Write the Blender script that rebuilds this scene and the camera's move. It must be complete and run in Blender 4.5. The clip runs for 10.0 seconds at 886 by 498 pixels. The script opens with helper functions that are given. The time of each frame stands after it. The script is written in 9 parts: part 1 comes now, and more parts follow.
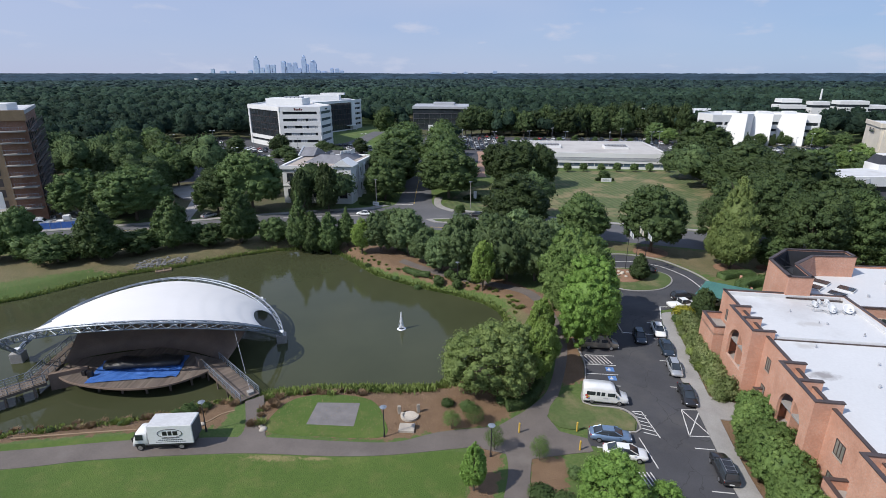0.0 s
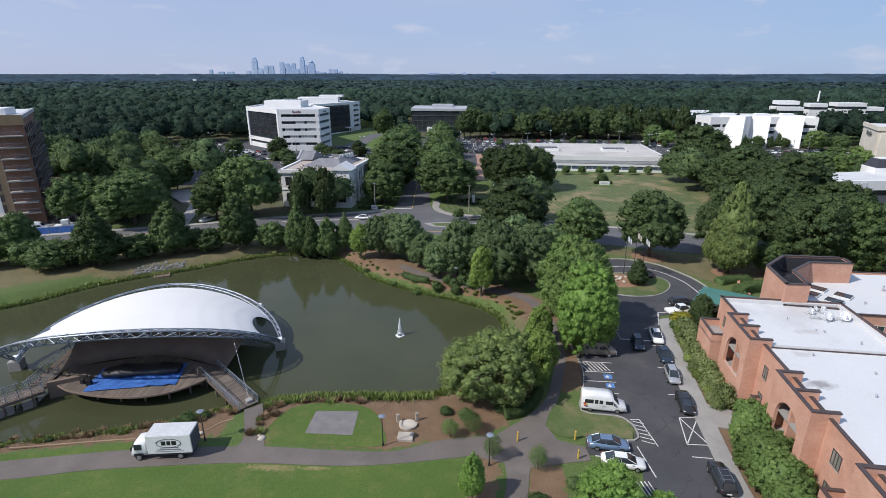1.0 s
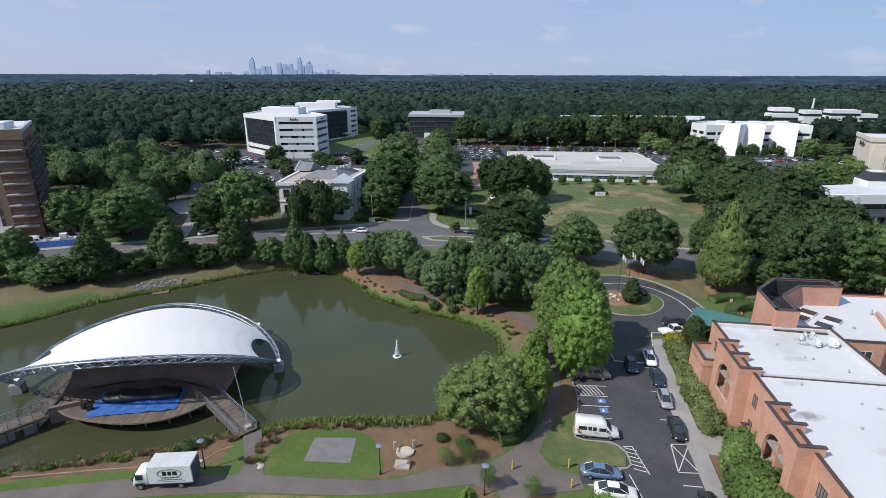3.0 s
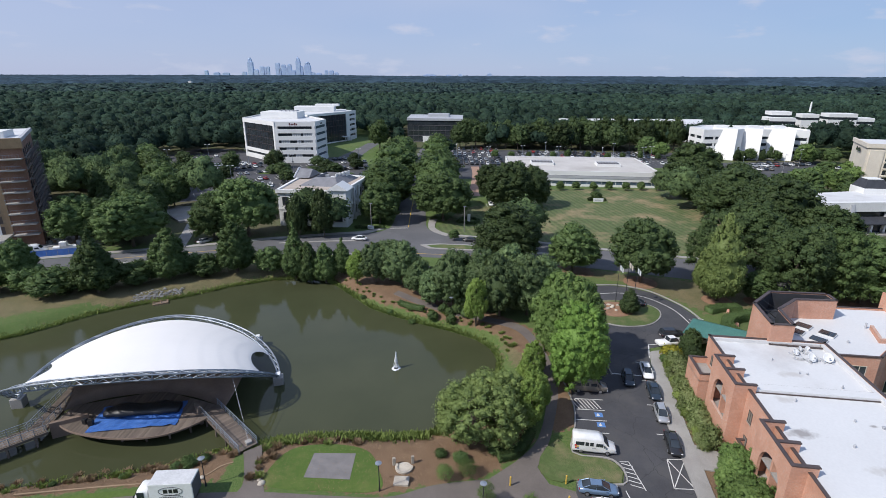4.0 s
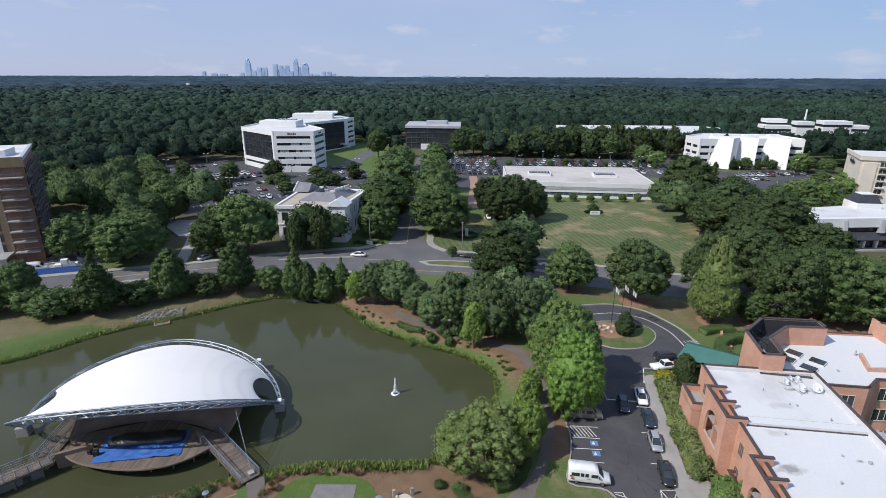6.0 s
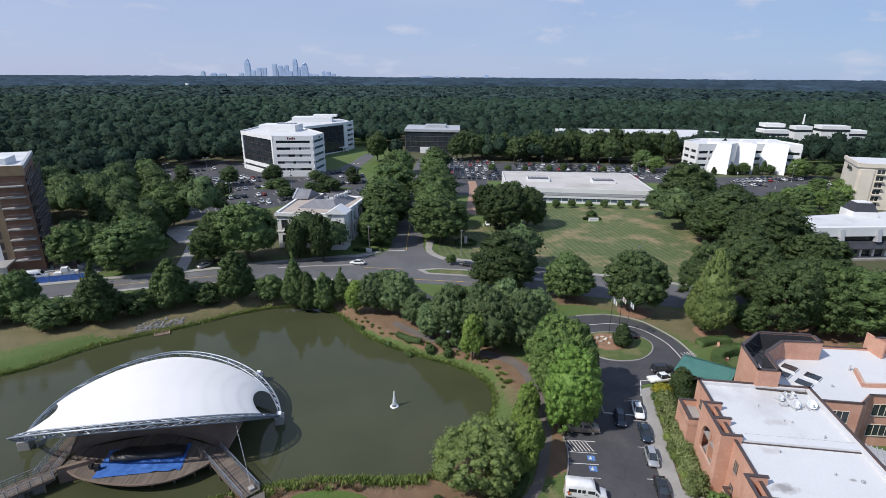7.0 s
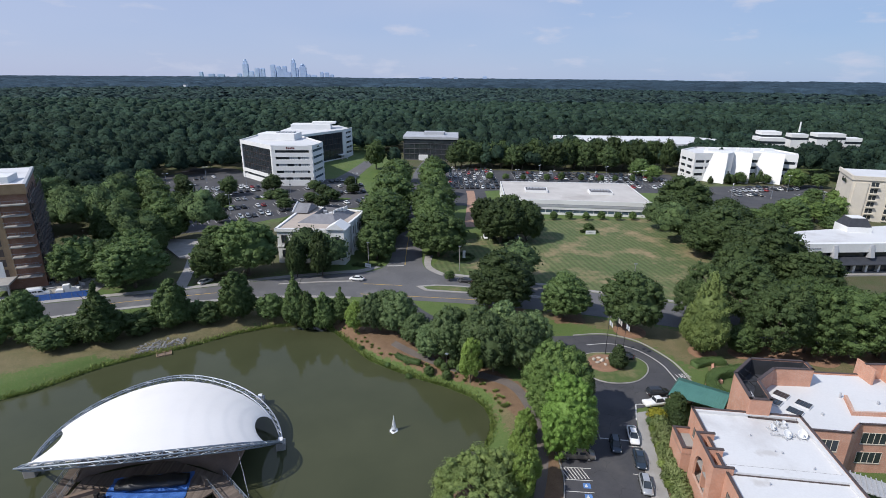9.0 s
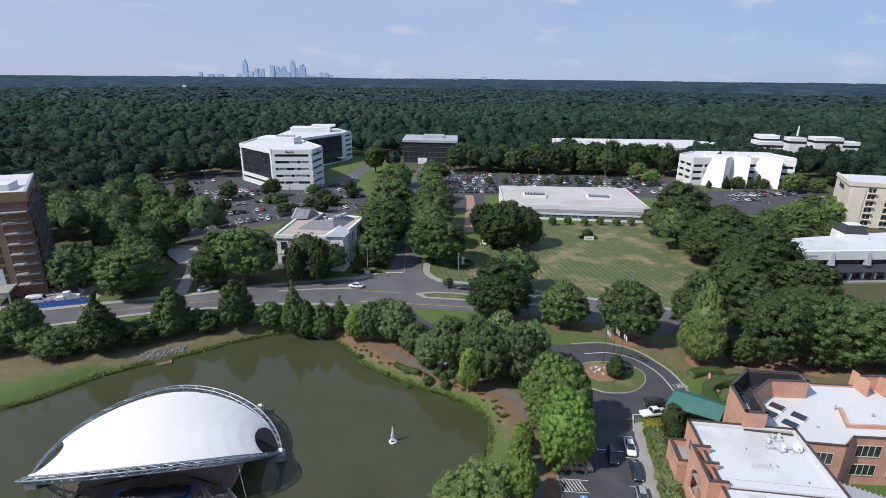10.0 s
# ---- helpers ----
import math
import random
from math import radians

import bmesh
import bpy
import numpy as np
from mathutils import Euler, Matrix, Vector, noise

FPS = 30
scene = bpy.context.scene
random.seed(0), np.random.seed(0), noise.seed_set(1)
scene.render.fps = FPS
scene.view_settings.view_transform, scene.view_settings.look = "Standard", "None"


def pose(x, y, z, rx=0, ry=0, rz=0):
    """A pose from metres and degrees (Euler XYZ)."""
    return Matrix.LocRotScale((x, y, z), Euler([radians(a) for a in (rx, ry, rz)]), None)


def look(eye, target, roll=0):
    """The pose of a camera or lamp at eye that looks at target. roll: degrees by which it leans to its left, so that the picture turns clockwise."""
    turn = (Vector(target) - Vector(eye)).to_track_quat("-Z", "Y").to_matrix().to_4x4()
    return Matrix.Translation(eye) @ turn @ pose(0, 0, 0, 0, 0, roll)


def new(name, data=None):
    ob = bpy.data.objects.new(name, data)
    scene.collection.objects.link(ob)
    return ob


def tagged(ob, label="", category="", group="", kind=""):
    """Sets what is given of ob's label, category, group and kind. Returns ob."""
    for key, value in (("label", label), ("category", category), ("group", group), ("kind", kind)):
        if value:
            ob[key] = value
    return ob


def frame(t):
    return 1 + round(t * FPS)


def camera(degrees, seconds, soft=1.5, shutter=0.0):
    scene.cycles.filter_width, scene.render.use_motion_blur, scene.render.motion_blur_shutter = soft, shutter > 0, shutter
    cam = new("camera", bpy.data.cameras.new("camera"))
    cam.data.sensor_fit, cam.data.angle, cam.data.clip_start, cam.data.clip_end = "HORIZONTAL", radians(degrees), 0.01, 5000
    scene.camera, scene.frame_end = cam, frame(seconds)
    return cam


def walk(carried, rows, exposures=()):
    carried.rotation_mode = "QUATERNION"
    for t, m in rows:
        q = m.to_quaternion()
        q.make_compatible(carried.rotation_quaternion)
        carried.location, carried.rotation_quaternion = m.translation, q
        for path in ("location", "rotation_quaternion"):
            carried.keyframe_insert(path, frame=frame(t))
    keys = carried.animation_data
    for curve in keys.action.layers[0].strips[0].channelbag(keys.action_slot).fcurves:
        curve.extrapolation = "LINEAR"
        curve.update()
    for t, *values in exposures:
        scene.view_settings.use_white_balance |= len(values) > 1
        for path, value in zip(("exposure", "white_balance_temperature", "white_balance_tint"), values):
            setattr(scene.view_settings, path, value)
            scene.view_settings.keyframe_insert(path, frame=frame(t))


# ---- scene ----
cam = camera(81.3, 10.0, soft=0.6)
PATH = [
    (0, (0.05, -0.403, 40.986), (0.017, 1.489, 40.339), -0.0),
    (0.5, (0.141, -0.304, 41.457), (0.108, 1.588, 40.81), -0.0),
    (1, (0.09, -0.218, 42.017), (0.062, 1.675, 41.372), 0.0),
    (1.5, (0.189, -0.185, 42.753), (0.161, 1.708, 42.108), -0.0),
    (2, (0.145, -0.194, 43.719), (0.123, 1.699, 43.075), 0.0),
    (2.5, (0.16, -0.15, 44.878), (0.14, 1.743, 44.234), 0.1),
    (4, (0.178, 0.008, 48.388), (0.166, 1.902, 47.746), 0.2),
    (4.5, (0.146, 0.055, 49.624), (0.135, 1.949, 48.982), 0.2),
    (5, (0.013, 0.055, 50.861), (0.007, 1.949, 50.219), 0.3),
    (5.5, (0.073, 0.009, 52.154), (0.068, 1.903, 51.513), 0.2),
    (7, (0.059, 0.144, 56.1), (0.059, 2.039, 55.46), 0.4),
    (7.5, (0.0, 0.218, 57.402), (0.002, 2.113, 56.762), 0.4),
    (8, (-0.004, 0.268, 58.742), (0.0, 2.163, 58.102), 0.4),
    (8.5, (-0.09, 0.19, 60.052), (-0.084, 2.086, 59.414), 0.5),
    (9, (-0.094, 0.216, 61.361), (-0.087, 2.112, 60.722), 0.5),
    (9.5, (-0.09, 0.187, 62.703), (-0.081, 2.083, 62.065), 0.6),
    (10, (-0.028, 0.248, 63.703), (-0.018, 2.143, 63.065), 0.6),
]
walk(cam, [(t, look(eye, target, roll)) for t, eye, target, roll in PATH])

# ---- daylight ----
SUN_AZ, SUN_EL = math.atan2(-0.45, -0.893), radians(45)
toward_sun = Vector((math.cos(SUN_AZ) * math.cos(SUN_EL), math.sin(SUN_AZ) * math.cos(SUN_EL), math.sin(SUN_EL)))
world = bpy.data.worlds.new("sky")
scene.world = world
world.use_nodes = True
wn = world.node_tree
wn.nodes.clear()


def link(tree, a, b):
    tree.links.new(a, b)


w_out = wn.nodes.new("ShaderNodeOutputWorld")
w_bg = wn.nodes.new("ShaderNodeBackground")
w_sky = wn.nodes.new("ShaderNodeTexSky")
w_sky.sky_type, w_sky.sun_disc = "NISHITA", False
w_sky.sun_elevation, w_sky.sun_rotation = SUN_EL, math.pi / 2 - SUN_AZ
w_sky.air_density, w_sky.dust_density, w_sky.ozone_density, w_sky.altitude = 1.0, 0.25, 3.0, 200
w_bg.inputs["Strength"].default_value = 0.11
# thin scattered clouds
w_co = wn.nodes.new("ShaderNodeTexCoord")
w_map = wn.nodes.new("ShaderNodeMapping")
w_map.inputs["Scale"].default_value = (1.0, 1.0, 3.4)
w_n1 = wn.nodes.new("ShaderNodeTexNoise")
w_n1.inputs["Scale"].default_value, w_n1.inputs["Detail"].default_value, w_n1.inputs["Roughness"].default_value = 7.0, 7.0, 0.56
w_r1 = wn.nodes.new("ShaderNodeMapRange")
w_r1.inputs["From Min"].default_value, w_r1.inputs["From Max"].default_value, w_r1.inputs["To Max"].default_value = 0.55, 0.70, 0.8
w_n2 = wn.nodes.new("ShaderNodeTexNoise")
w_n2.inputs["Scale"].default_value, w_n2.inputs["Detail"].default_value = 1.6, 3.0
w_r2 = wn.nodes.new("ShaderNodeMapRange")
w_r2.inputs["From Min"].default_value, w_r2.inputs["From Max"].default_value, w_r2.inputs["To Max"].default_value = 0.35, 0.8, 0.45
w_add = wn.nodes.new("ShaderNodeMath")
w_add.operation, w_add.use_clamp = "MAXIMUM", True
w_mix = wn.nodes.new("ShaderNodeMixRGB")
w_mix.inputs["Color2"].default_value = (5.2, 5.6, 7.0, 1)
link(wn, w_co.outputs["Generated"], w_map.inputs["Vector"])
link(wn, w_map.outputs["Vector"], w_n1.inputs["Vector"])
link(wn, w_map.outputs["Vector"], w_n2.inputs["Vector"])
link(wn, w_n1.outputs["Fac"], w_r1.inputs["Value"])
link(wn, w_n2.outputs["Fac"], w_r2.inputs["Value"])
link(wn, w_r1.outputs["Result"], w_add.inputs[0])
link(wn, w_r2.outputs["Result"], w_add.inputs[1])
link(wn, w_add.outputs["Value"], w_mix.inputs["Fac"])
w_haze = wn.nodes.new("ShaderNodeMixRGB")
w_haze.inputs["Fac"].default_value, w_haze.inputs["Color2"].default_value = 0.78, (2.9, 3.75, 6.6, 1)
# paler towards the sun's side, deeper blue away from it
w_sep = wn.nodes.new("ShaderNodeSeparateXYZ")
w_side = wn.nodes.new("ShaderNodeMapRange")
w_side.inputs["From Min"].default_value, w_side.inputs["From Max"].default_value = -0.7, 0.75
w_grad = wn.nodes.new("ShaderNodeMixRGB")
w_grad.inputs["Color1"].default_value, w_grad.inputs["Color2"].default_value = (3.75, 4.5, 7.1, 1), (2.15, 3.65, 6.6, 1)
link(wn, w_co.outputs["Generated"], w_sep.inputs["Vector"])
link(wn, w_sep.outputs["X"], w_side.inputs["Value"])
link(wn, w_side.outputs["Result"], w_grad.inputs["Fac"])
link(wn, w_grad.outputs["Color"], w_haze.inputs["Color2"])
link(wn, w_sky.outputs["Color"], w_haze.inputs["Color1"])
link(wn, w_haze.outputs["Color"], w_mix.inputs["Color1"])
link(wn, w_mix.outputs["Color"], w_bg.inputs["Color"])
link(wn, w_bg.outputs["Background"], w_out.inputs["Surface"])

sun = new("sun", bpy.data.lights.new("sun", "SUN"))
sun.data.energy, sun.data.angle, sun.data.color = 4.4, radians(0.53), (1.0, 0.965, 0.92)
sun.matrix_world = look((0, 0, 300), Vector((0, 0, 300)) - toward_sun)
scene.view_settings.exposure = 0.0

# ---- materials ----
def shader(name):
    m = bpy.data.materials.new(name)
    m.use_nodes = True
    return m, m.node_tree, m.node_tree.nodes["Principled BSDF"]


def noise_fac(t, scale, detail=5.0, rough=0.6, lo=0.35, hi=0.65, vec=None, stretch=None):
    """A noise value from 0 to 1 over the world position, at a scale in cycles per metre."""
    if vec is None:
        vec = t.nodes.new("ShaderNodeNewGeometry").outputs["Position"]
    if stretch:
        mp = t.nodes.new("ShaderNodeMapping")
        mp.inputs["Scale"].default_value = stretch
        link(t, vec, mp.inputs["Vector"])
        vec = mp.outputs["Vector"]
    n = t.nodes.new("ShaderNodeTexNoise")
    n.inputs["Scale"].default_value, n.inputs["Detail"].default_value, n.inputs["Roughness"].default_value = scale, detail, rough
    link(t, vec, n.inputs["Vector"])
    r = t.nodes.new("ShaderNodeMapRange")
    r.inputs["From Min"].default_value, r.inputs["From Max"].default_value = lo, hi
    link(t, n.outputs["Fac"], r.inputs["Value"])
    return r.outputs["Result"]


def mixed(t, fac, a, b, how="MIX"):
    """Mix two colours (tuples or sockets) by a factor (number or socket)."""
    n = t.nodes.new("ShaderNodeMixRGB")
    n.blend_type = how
    for sock, v in ((n.inputs["Fac"], fac), (n.inputs["Color1"], a), (n.inputs["Color2"], b)):
        if isinstance(v, (tuple, list)):
            sock.default_value = (*v, 1)
        elif isinstance(v, (int, float)):
            sock.default_value = v
        else:
            link(t, v, sock)
    return n.outputs["Color"]


def bumped(t, p, height, strength=0.4, distance=0.05):
    b = t.nodes.new("ShaderNodeBump")
    b.inputs["Strength"].default_value, b.inputs["Distance"].default_value = strength, distance
    link(t, height, b.inputs["Height"])
    link(t, b.outputs["Normal"], p.inputs["Normal"])


def surf(name, base, second=None, scale=0.4, fine=8.0, rough=0.8, metal=0.0, bump=0.25, dist=0.03, dirt=None, dirt_at=(0.55, 0.8), coat=0.0, stretch=None, by_object=0.0, grain=0.22):
    """A surface with broad and fine variation, optional dirt and a fine relief."""
    m, t, p = shader(name)
    second = second or tuple(c * 0.75 for c in base)
    c = mixed(t, noise_fac(t, scale, stretch=stretch), base, second)
    f = noise_fac(t, fine, 4.0)
    c = mixed(t, grain, c, mixed(t, f, (0.25, 0.25, 0.25), (0.75, 0.75, 0.75)), "OVERLAY")
    if dirt:
        c = mixed(t, noise_fac(t, scale * 0.6, 6.0, 0.65, *dirt_at), c, dirt)
    if by_object:
        oi = t.nodes.new("ShaderNodeObjectInfo")
        r = t.nodes.new("ShaderNodeMapRange")
        r.inputs["To Min"].default_value, r.inputs["To Max"].default_value = 1 - by_object, 1 + by_object
        link(t, oi.outputs["Random"], r.inputs["Value"])
        c = mixed(t, 1.0, c, r.outputs["Result"], "MULTIPLY")
    link(t, c, p.inputs["Base Color"])
    p.inputs["Roughness"].default_value, p.inputs["Metallic"].default_value = rough, metal
    p.inputs["Coat Weight"].default_value = coat
    if bump:
        bumped(t, p, f, bump, dist)
    return m


def foliage(name, dark, light, trans=0.28, tint=(0.095, 0.13, 0.035), spread=0.35):
    """Leaves: colour differs from plant to plant and leaf to leaf; light shines through."""
    dark, light = (dark[0] * 1.02, *dark[1:]), (light[0] * 1.02, *light[1:])
    m, t, p = shader(name)
    oi = t.nodes.new("ShaderNodeObjectInfo")
    g = t.nodes.new("ShaderNodeNewGeometry")
    c = mixed(t, noise_fac(t, 0.35, 4.0, vec=g.outputs["Position"]), dark, light)
    c = mixed(t, g.outputs["Random Per Island"], mixed(t, 0.5, c, dark), mixed(t, 0.35, c, light))
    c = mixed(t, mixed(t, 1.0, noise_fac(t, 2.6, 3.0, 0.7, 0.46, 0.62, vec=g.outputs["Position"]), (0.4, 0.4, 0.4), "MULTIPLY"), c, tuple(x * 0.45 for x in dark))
    r = t.nodes.new("ShaderNodeMapRange")
    r.inputs["To Min"].default_value, r.inputs["To Max"].default_value = 1 - spread, 1 + spread
    link(t, oi.outputs["Random"], r.inputs["Value"])
    c = mixed(t, 1.0, c, r.outputs["Result"], "MULTIPLY")
    link(t, c, p.inputs["Base Color"])
    p.inputs["Roughness"].default_value = 0.55
    p.inputs["Specular IOR Level"].default_value = 0.15
    tr = t.nodes.new("ShaderNodeBsdfTranslucent")
    link(t, mixed(t, 0.5, c, tint), tr.inputs["Color"])
    mx = t.nodes.new("ShaderNodeMixShader")
    mx.inputs["Fac"].default_value = trans
    out = t.nodes["Material Output"]
    link(t, p.outputs["BSDF"], mx.inputs[1])
    link(t, tr.outputs["BSDF"], mx.inputs[2])
    link(t, mx.outputs["Shader"], out.inputs["Surface"])
    return m


def brickwork(name, a, b, mortar, size=(0.21, 0.075)):
    """Running-bond brick laid out over the world position, with soft stains."""
    m, t, p = shader(name)
    g = t.nodes.new("ShaderNodeNewGeometry")
    sep = t.nodes.new("ShaderNodeSeparateXYZ")
    link(t, g.outputs["Position"], sep.inputs["Vector"])
    add = t.nodes.new("ShaderNodeMath")
    link(t, sep.outputs["X"], add.inputs[0])
    link(t, sep.outputs["Y"], add.inputs[1])
    com = t.nodes.new("ShaderNodeCombineXYZ")
    link(t, add.outputs["Value"], com.inputs["X"])
    link(t, sep.outputs["Z"], com.inputs["Y"])
    br = t.nodes.new("ShaderNodeTexBrick")
    br.inputs["Scale"].default_value = 1.0
    br.inputs["Brick Width"].default_value, br.inputs["Row Height"].default_value = size
    br.inputs["Mortar Size"].default_value = 0.008
    for k, v in (("Color1", a), ("Color2", b), ("Mortar", mortar)):
        br.inputs[k].default_value = (*v, 1)
    link(t, com.outputs["Vector"], br.inputs["Vector"])
    c = mixed(t, noise_fac(t, 0.35, 5.0, lo=0.3, hi=0.75), br.outputs["Color"], tuple(x * 0.72 for x in a))
    c = mixed(t, 0.25, c, mixed(t, noise_fac(t, 5.0), (0.3, 0.3, 0.3), (0.7, 0.7, 0.7)), "OVERLAY")
    link(t, c, p.inputs["Base Color"])
    p.inputs["Roughness"].default_value = 0.9
    bumped(t, p, br.outputs["Fac"], -0.3, 0.01)
    return m


def glassy(name, base=(0.02, 0.025, 0.03), rough=0.08):
    m, t, p = shader(name)
    c = mixed(t, noise_fac(t, 0.3, 3.0), base, tuple(x * 1.7 + 0.004 for x in base))
    link(t, c, p.inputs["Base Color"])
    p.inputs["Roughness"].default_value = rough
    p.inputs["Specular IOR Level"].default_value = 0.6
    return m


def ground_material():
    """Grass, dry grass, rough lakeside growth and pine-straw mulch, blended by where the planting runs."""
    m, t, p = shader("ground")
    grass = mixed(t, noise_fac(t, 0.09, 6.0), (0.080, 0.125, 0.030), (0.135, 0.160, 0.052))
    grass = mixed(t, noise_fac(t, 3.0, 5.0), grass, (0.06, 0.11, 0.02))
    dry = mixed(t, noise_fac(t, 0.3, 6.0), (0.195, 0.155, 0.080), (0.125, 0.118, 0.050))
    dry = mixed(t, noise_fac(t, 4.0, 5.0, lo=0.45), dry, (0.10, 0.09, 0.04))
    mulch = mixed(t, noise_fac(t, 0.5, 6.0), (0.262, 0.166, 0.099), (0.185, 0.112, 0.066))
    mulch = mixed(t, noise_fac(t, 9.0, 5.0), mulch, (0.13, 0.08, 0.043))
    floor = mixed(t, noise_fac(t, 0.12, 5.0), (0.06, 0.075, 0.025), (0.09, 0.075, 0.04))

    def weight(name):
        a = t.nodes.new("ShaderNodeAttribute")
        a.attribute_name = name
        add = t.nodes.new("ShaderNodeMath")
        add.operation = "ADD"
        link(t, a.outputs["Fac"], add.inputs[0])
        link(t, noise_fac(t, 0.9, 6.0, 0.65, 0.3, 0.7), add.inputs[1])
        r = t.nodes.new("ShaderNodeMapRange")
        r.inputs["From Min"].default_value, r.inputs["From Max"].default_value = 0.9, 1.1
        link(t, add.outputs["Value"], r.inputs["Value"])
        return r.outputs["Result"]

    c = mixed(t, weight("dry"), grass, dry)
    c = mixed(t, weight("mulch"), c, mulch)
    c = mixed(t, weight("woods"), c, floor)
    link(t, c, p.inputs["Base Color"])
    p.inputs["Roughness"].default_value = 0.95
    bumped(t, p, noise_fac(t, 6.0, 6.0), 0.6, 0.08)
    return m


def lawn_material(name, a, b, dry, stripes=0.0, angle=0.0, dry_at=(0.55, 0.75), patchy=0.6):
    m, t, p = shader(name)
    c = mixed(t, noise_fac(t, 0.045, 4.0, 0.55, 0.38, 0.66), mixed(t, noise_fac(t, 0.12, 6.0), a, b), tuple(x * k for x, k in zip(a, (0.86, 0.92, 0.9))))
    c = mixed(t, mixed(t, 1.0, noise_fac(t, 2.5, 5.0), (0.55, 0.55, 0.55), "MULTIPLY"), c, tuple(x * 0.7 for x in a))
    if stripes:
        g = t.nodes.new("ShaderNodeNewGeometry")
        mp = t.nodes.new("ShaderNodeMapping")
        mp.inputs["Rotation"].default_value = (0, 0, angle)
        link(t, g.outputs["Position"], mp.inputs["Vector"])
        w = t.nodes.new("ShaderNodeTexWave")
        w.inputs["Scale"].default_value, w.inputs["Distortion"].default_value, w.inputs["Detail"].default_value = stripes, 0.5, 2.0
        link(t, mp.outputs["Vector"], w.inputs["Vector"])
        c = mixed(t, mixed(t, 1.0, w.outputs["Fac"], (0.7, 0.7, 0.7), "MULTIPLY"), c, tuple(x * 0.5 for x in a))
    c = mixed(t, noise_fac(t, 0.07, 7.0, 0.7, *dry_at), c, dry)
    c = mixed(t, mixed(t, 1.0, noise_fac(t, 0.38, 6.0, 0.68, 0.5, 0.72), (patchy, patchy, patchy), "MULTIPLY"), c, dry)
    link(t, c, p.inputs["Base Color"])
    p.inputs["Roughness"].default_value = 0.95
    bumped(t, p, noise_fac(t, 7.0, 5.0), 0.5, 0.06)
    return m


def water_material():
    m, t, p = shader("pond_water")
    c = mixed(t, noise_fac(t, 0.05, 4.0), (0.048, 0.0535, 0.0265), (0.059, 0.064, 0.0325))
    link(t, c, p.inputs["Base Color"])
    p.inputs["Roughness"].default_value = 0.06
    p.inputs["IOR"].default_value = 1.33
    b = t.nodes.new("ShaderNodeBump")
    b.inputs["Strength"].default_value, b.inputs["Distance"].default_value = 0.35, 0.012
    link(t, noise_fac(t, 1.6, 3.0, 0.5, 0.2, 0.8), b.inputs["Height"])
    link(t, b.outputs["Normal"], p.inputs["Normal"])
    return m


M_GROUND = ground_material()
M_LAWN = lawn_material("mown_lawn", (0.070, 0.122, 0.017), (0.106, 0.156, 0.027), (0.20, 0.17, 0.065), dry_at=(0.58, 0.78), patchy=0.3)
M_PATCHY = lawn_material("patchy_lawn", (0.078, 0.115, 0.030), (0.110, 0.140, 0.048), (0.22, 0.175, 0.095), dry_at=(0.5, 0.68), patchy=0.45)
M_FIELD = lawn_material("striped_field", (0.100, 0.138, 0.045), (0.148, 0.172, 0.066), (0.27, 0.205, 0.115), 0.155, radians(-11), dry_at=(0.5, 0.66), patchy=0.35)
M_WATER = water_material()
M_ASPHALT = surf("asphalt", (0.062, 0.062, 0.068), (0.045, 0.045, 0.05), 0.15, 12.0, 0.9, bump=0.3, dist=0.01, dirt=(0.085, 0.082, 0.08), dirt_at=(0.5, 0.75))


def cracked(m, size, dark):
    """Thin dark cracks over a paved surface."""
    t = m.node_tree
    p = t.nodes["Principled BSDF"]
    g = t.nodes.new("ShaderNodeNewGeometry")
    n = t.nodes.new("ShaderNodeTexNoise")
    n.inputs["Scale"].default_value, n.inputs["Detail"].default_value = size * 3, 4.0
    link(t, g.outputs["Position"], n.inputs["Vector"])
    warp = t.nodes.new("ShaderNodeVectorMath")
    warp.operation = "MULTIPLY_ADD"
    warp.inputs[1].default_value = (2.2, 2.2, 2.2)
    link(t, n.outputs["Color"], warp.inputs[0])
    link(t, g.outputs["Position"], warp.inputs[2])
    v = t.nodes.new("ShaderNodeTexVoronoi")
    v.feature = "DISTANCE_TO_EDGE"
    v.inputs["Scale"].default_value = size
    link(t, warp.outputs["Vector"], v.inputs["Vector"])
    r = t.nodes.new("ShaderNodeMapRange")
    r.inputs["From Min"].default_value, r.inputs["From Max"].default_value = 0.001, 0.006
    r.inputs["To Min"].default_value, r.inputs["To Max"].default_value = 0.6, 0.0
    link(t, v.outputs["Distance"], r.inputs["Value"])
    src = p.inputs["Base Color"].links[0].from_socket
    link(t, mixed(t, r.outputs["Result"], src, dark), p.inputs["Base Color"])


cracked(M_ASPHALT, 0.13, (0.022, 0.022, 0.024))
M_ROAD = surf("worn_road", (0.118, 0.116, 0.12), (0.095, 0.094, 0.098), 0.12, 8.0, 0.9, bump=0.2, dist=0.01, dirt=(0.2, 0.195, 0.19))
M_PATH = surf("worn_path", (0.150, 0.127, 0.112), (0.115, 0.097, 0.086), 0.2, 9.0, 0.9, bump=0.2, dist=0.01, dirt=(0.19, 0.168, 0.152))
M_CONC = surf("concrete", (0.325, 0.31, 0.29), (0.265, 0.25, 0.235), 0.3, 9.0, 0.85, dirt=(0.26, 0.24, 0.21))
M_GRAVEL = surf("gravel_pad", (0.205, 0.19, 0.185), (0.16, 0.15, 0.147), 0.8, 22.0, 0.95, bump=0.6, dist=0.02)
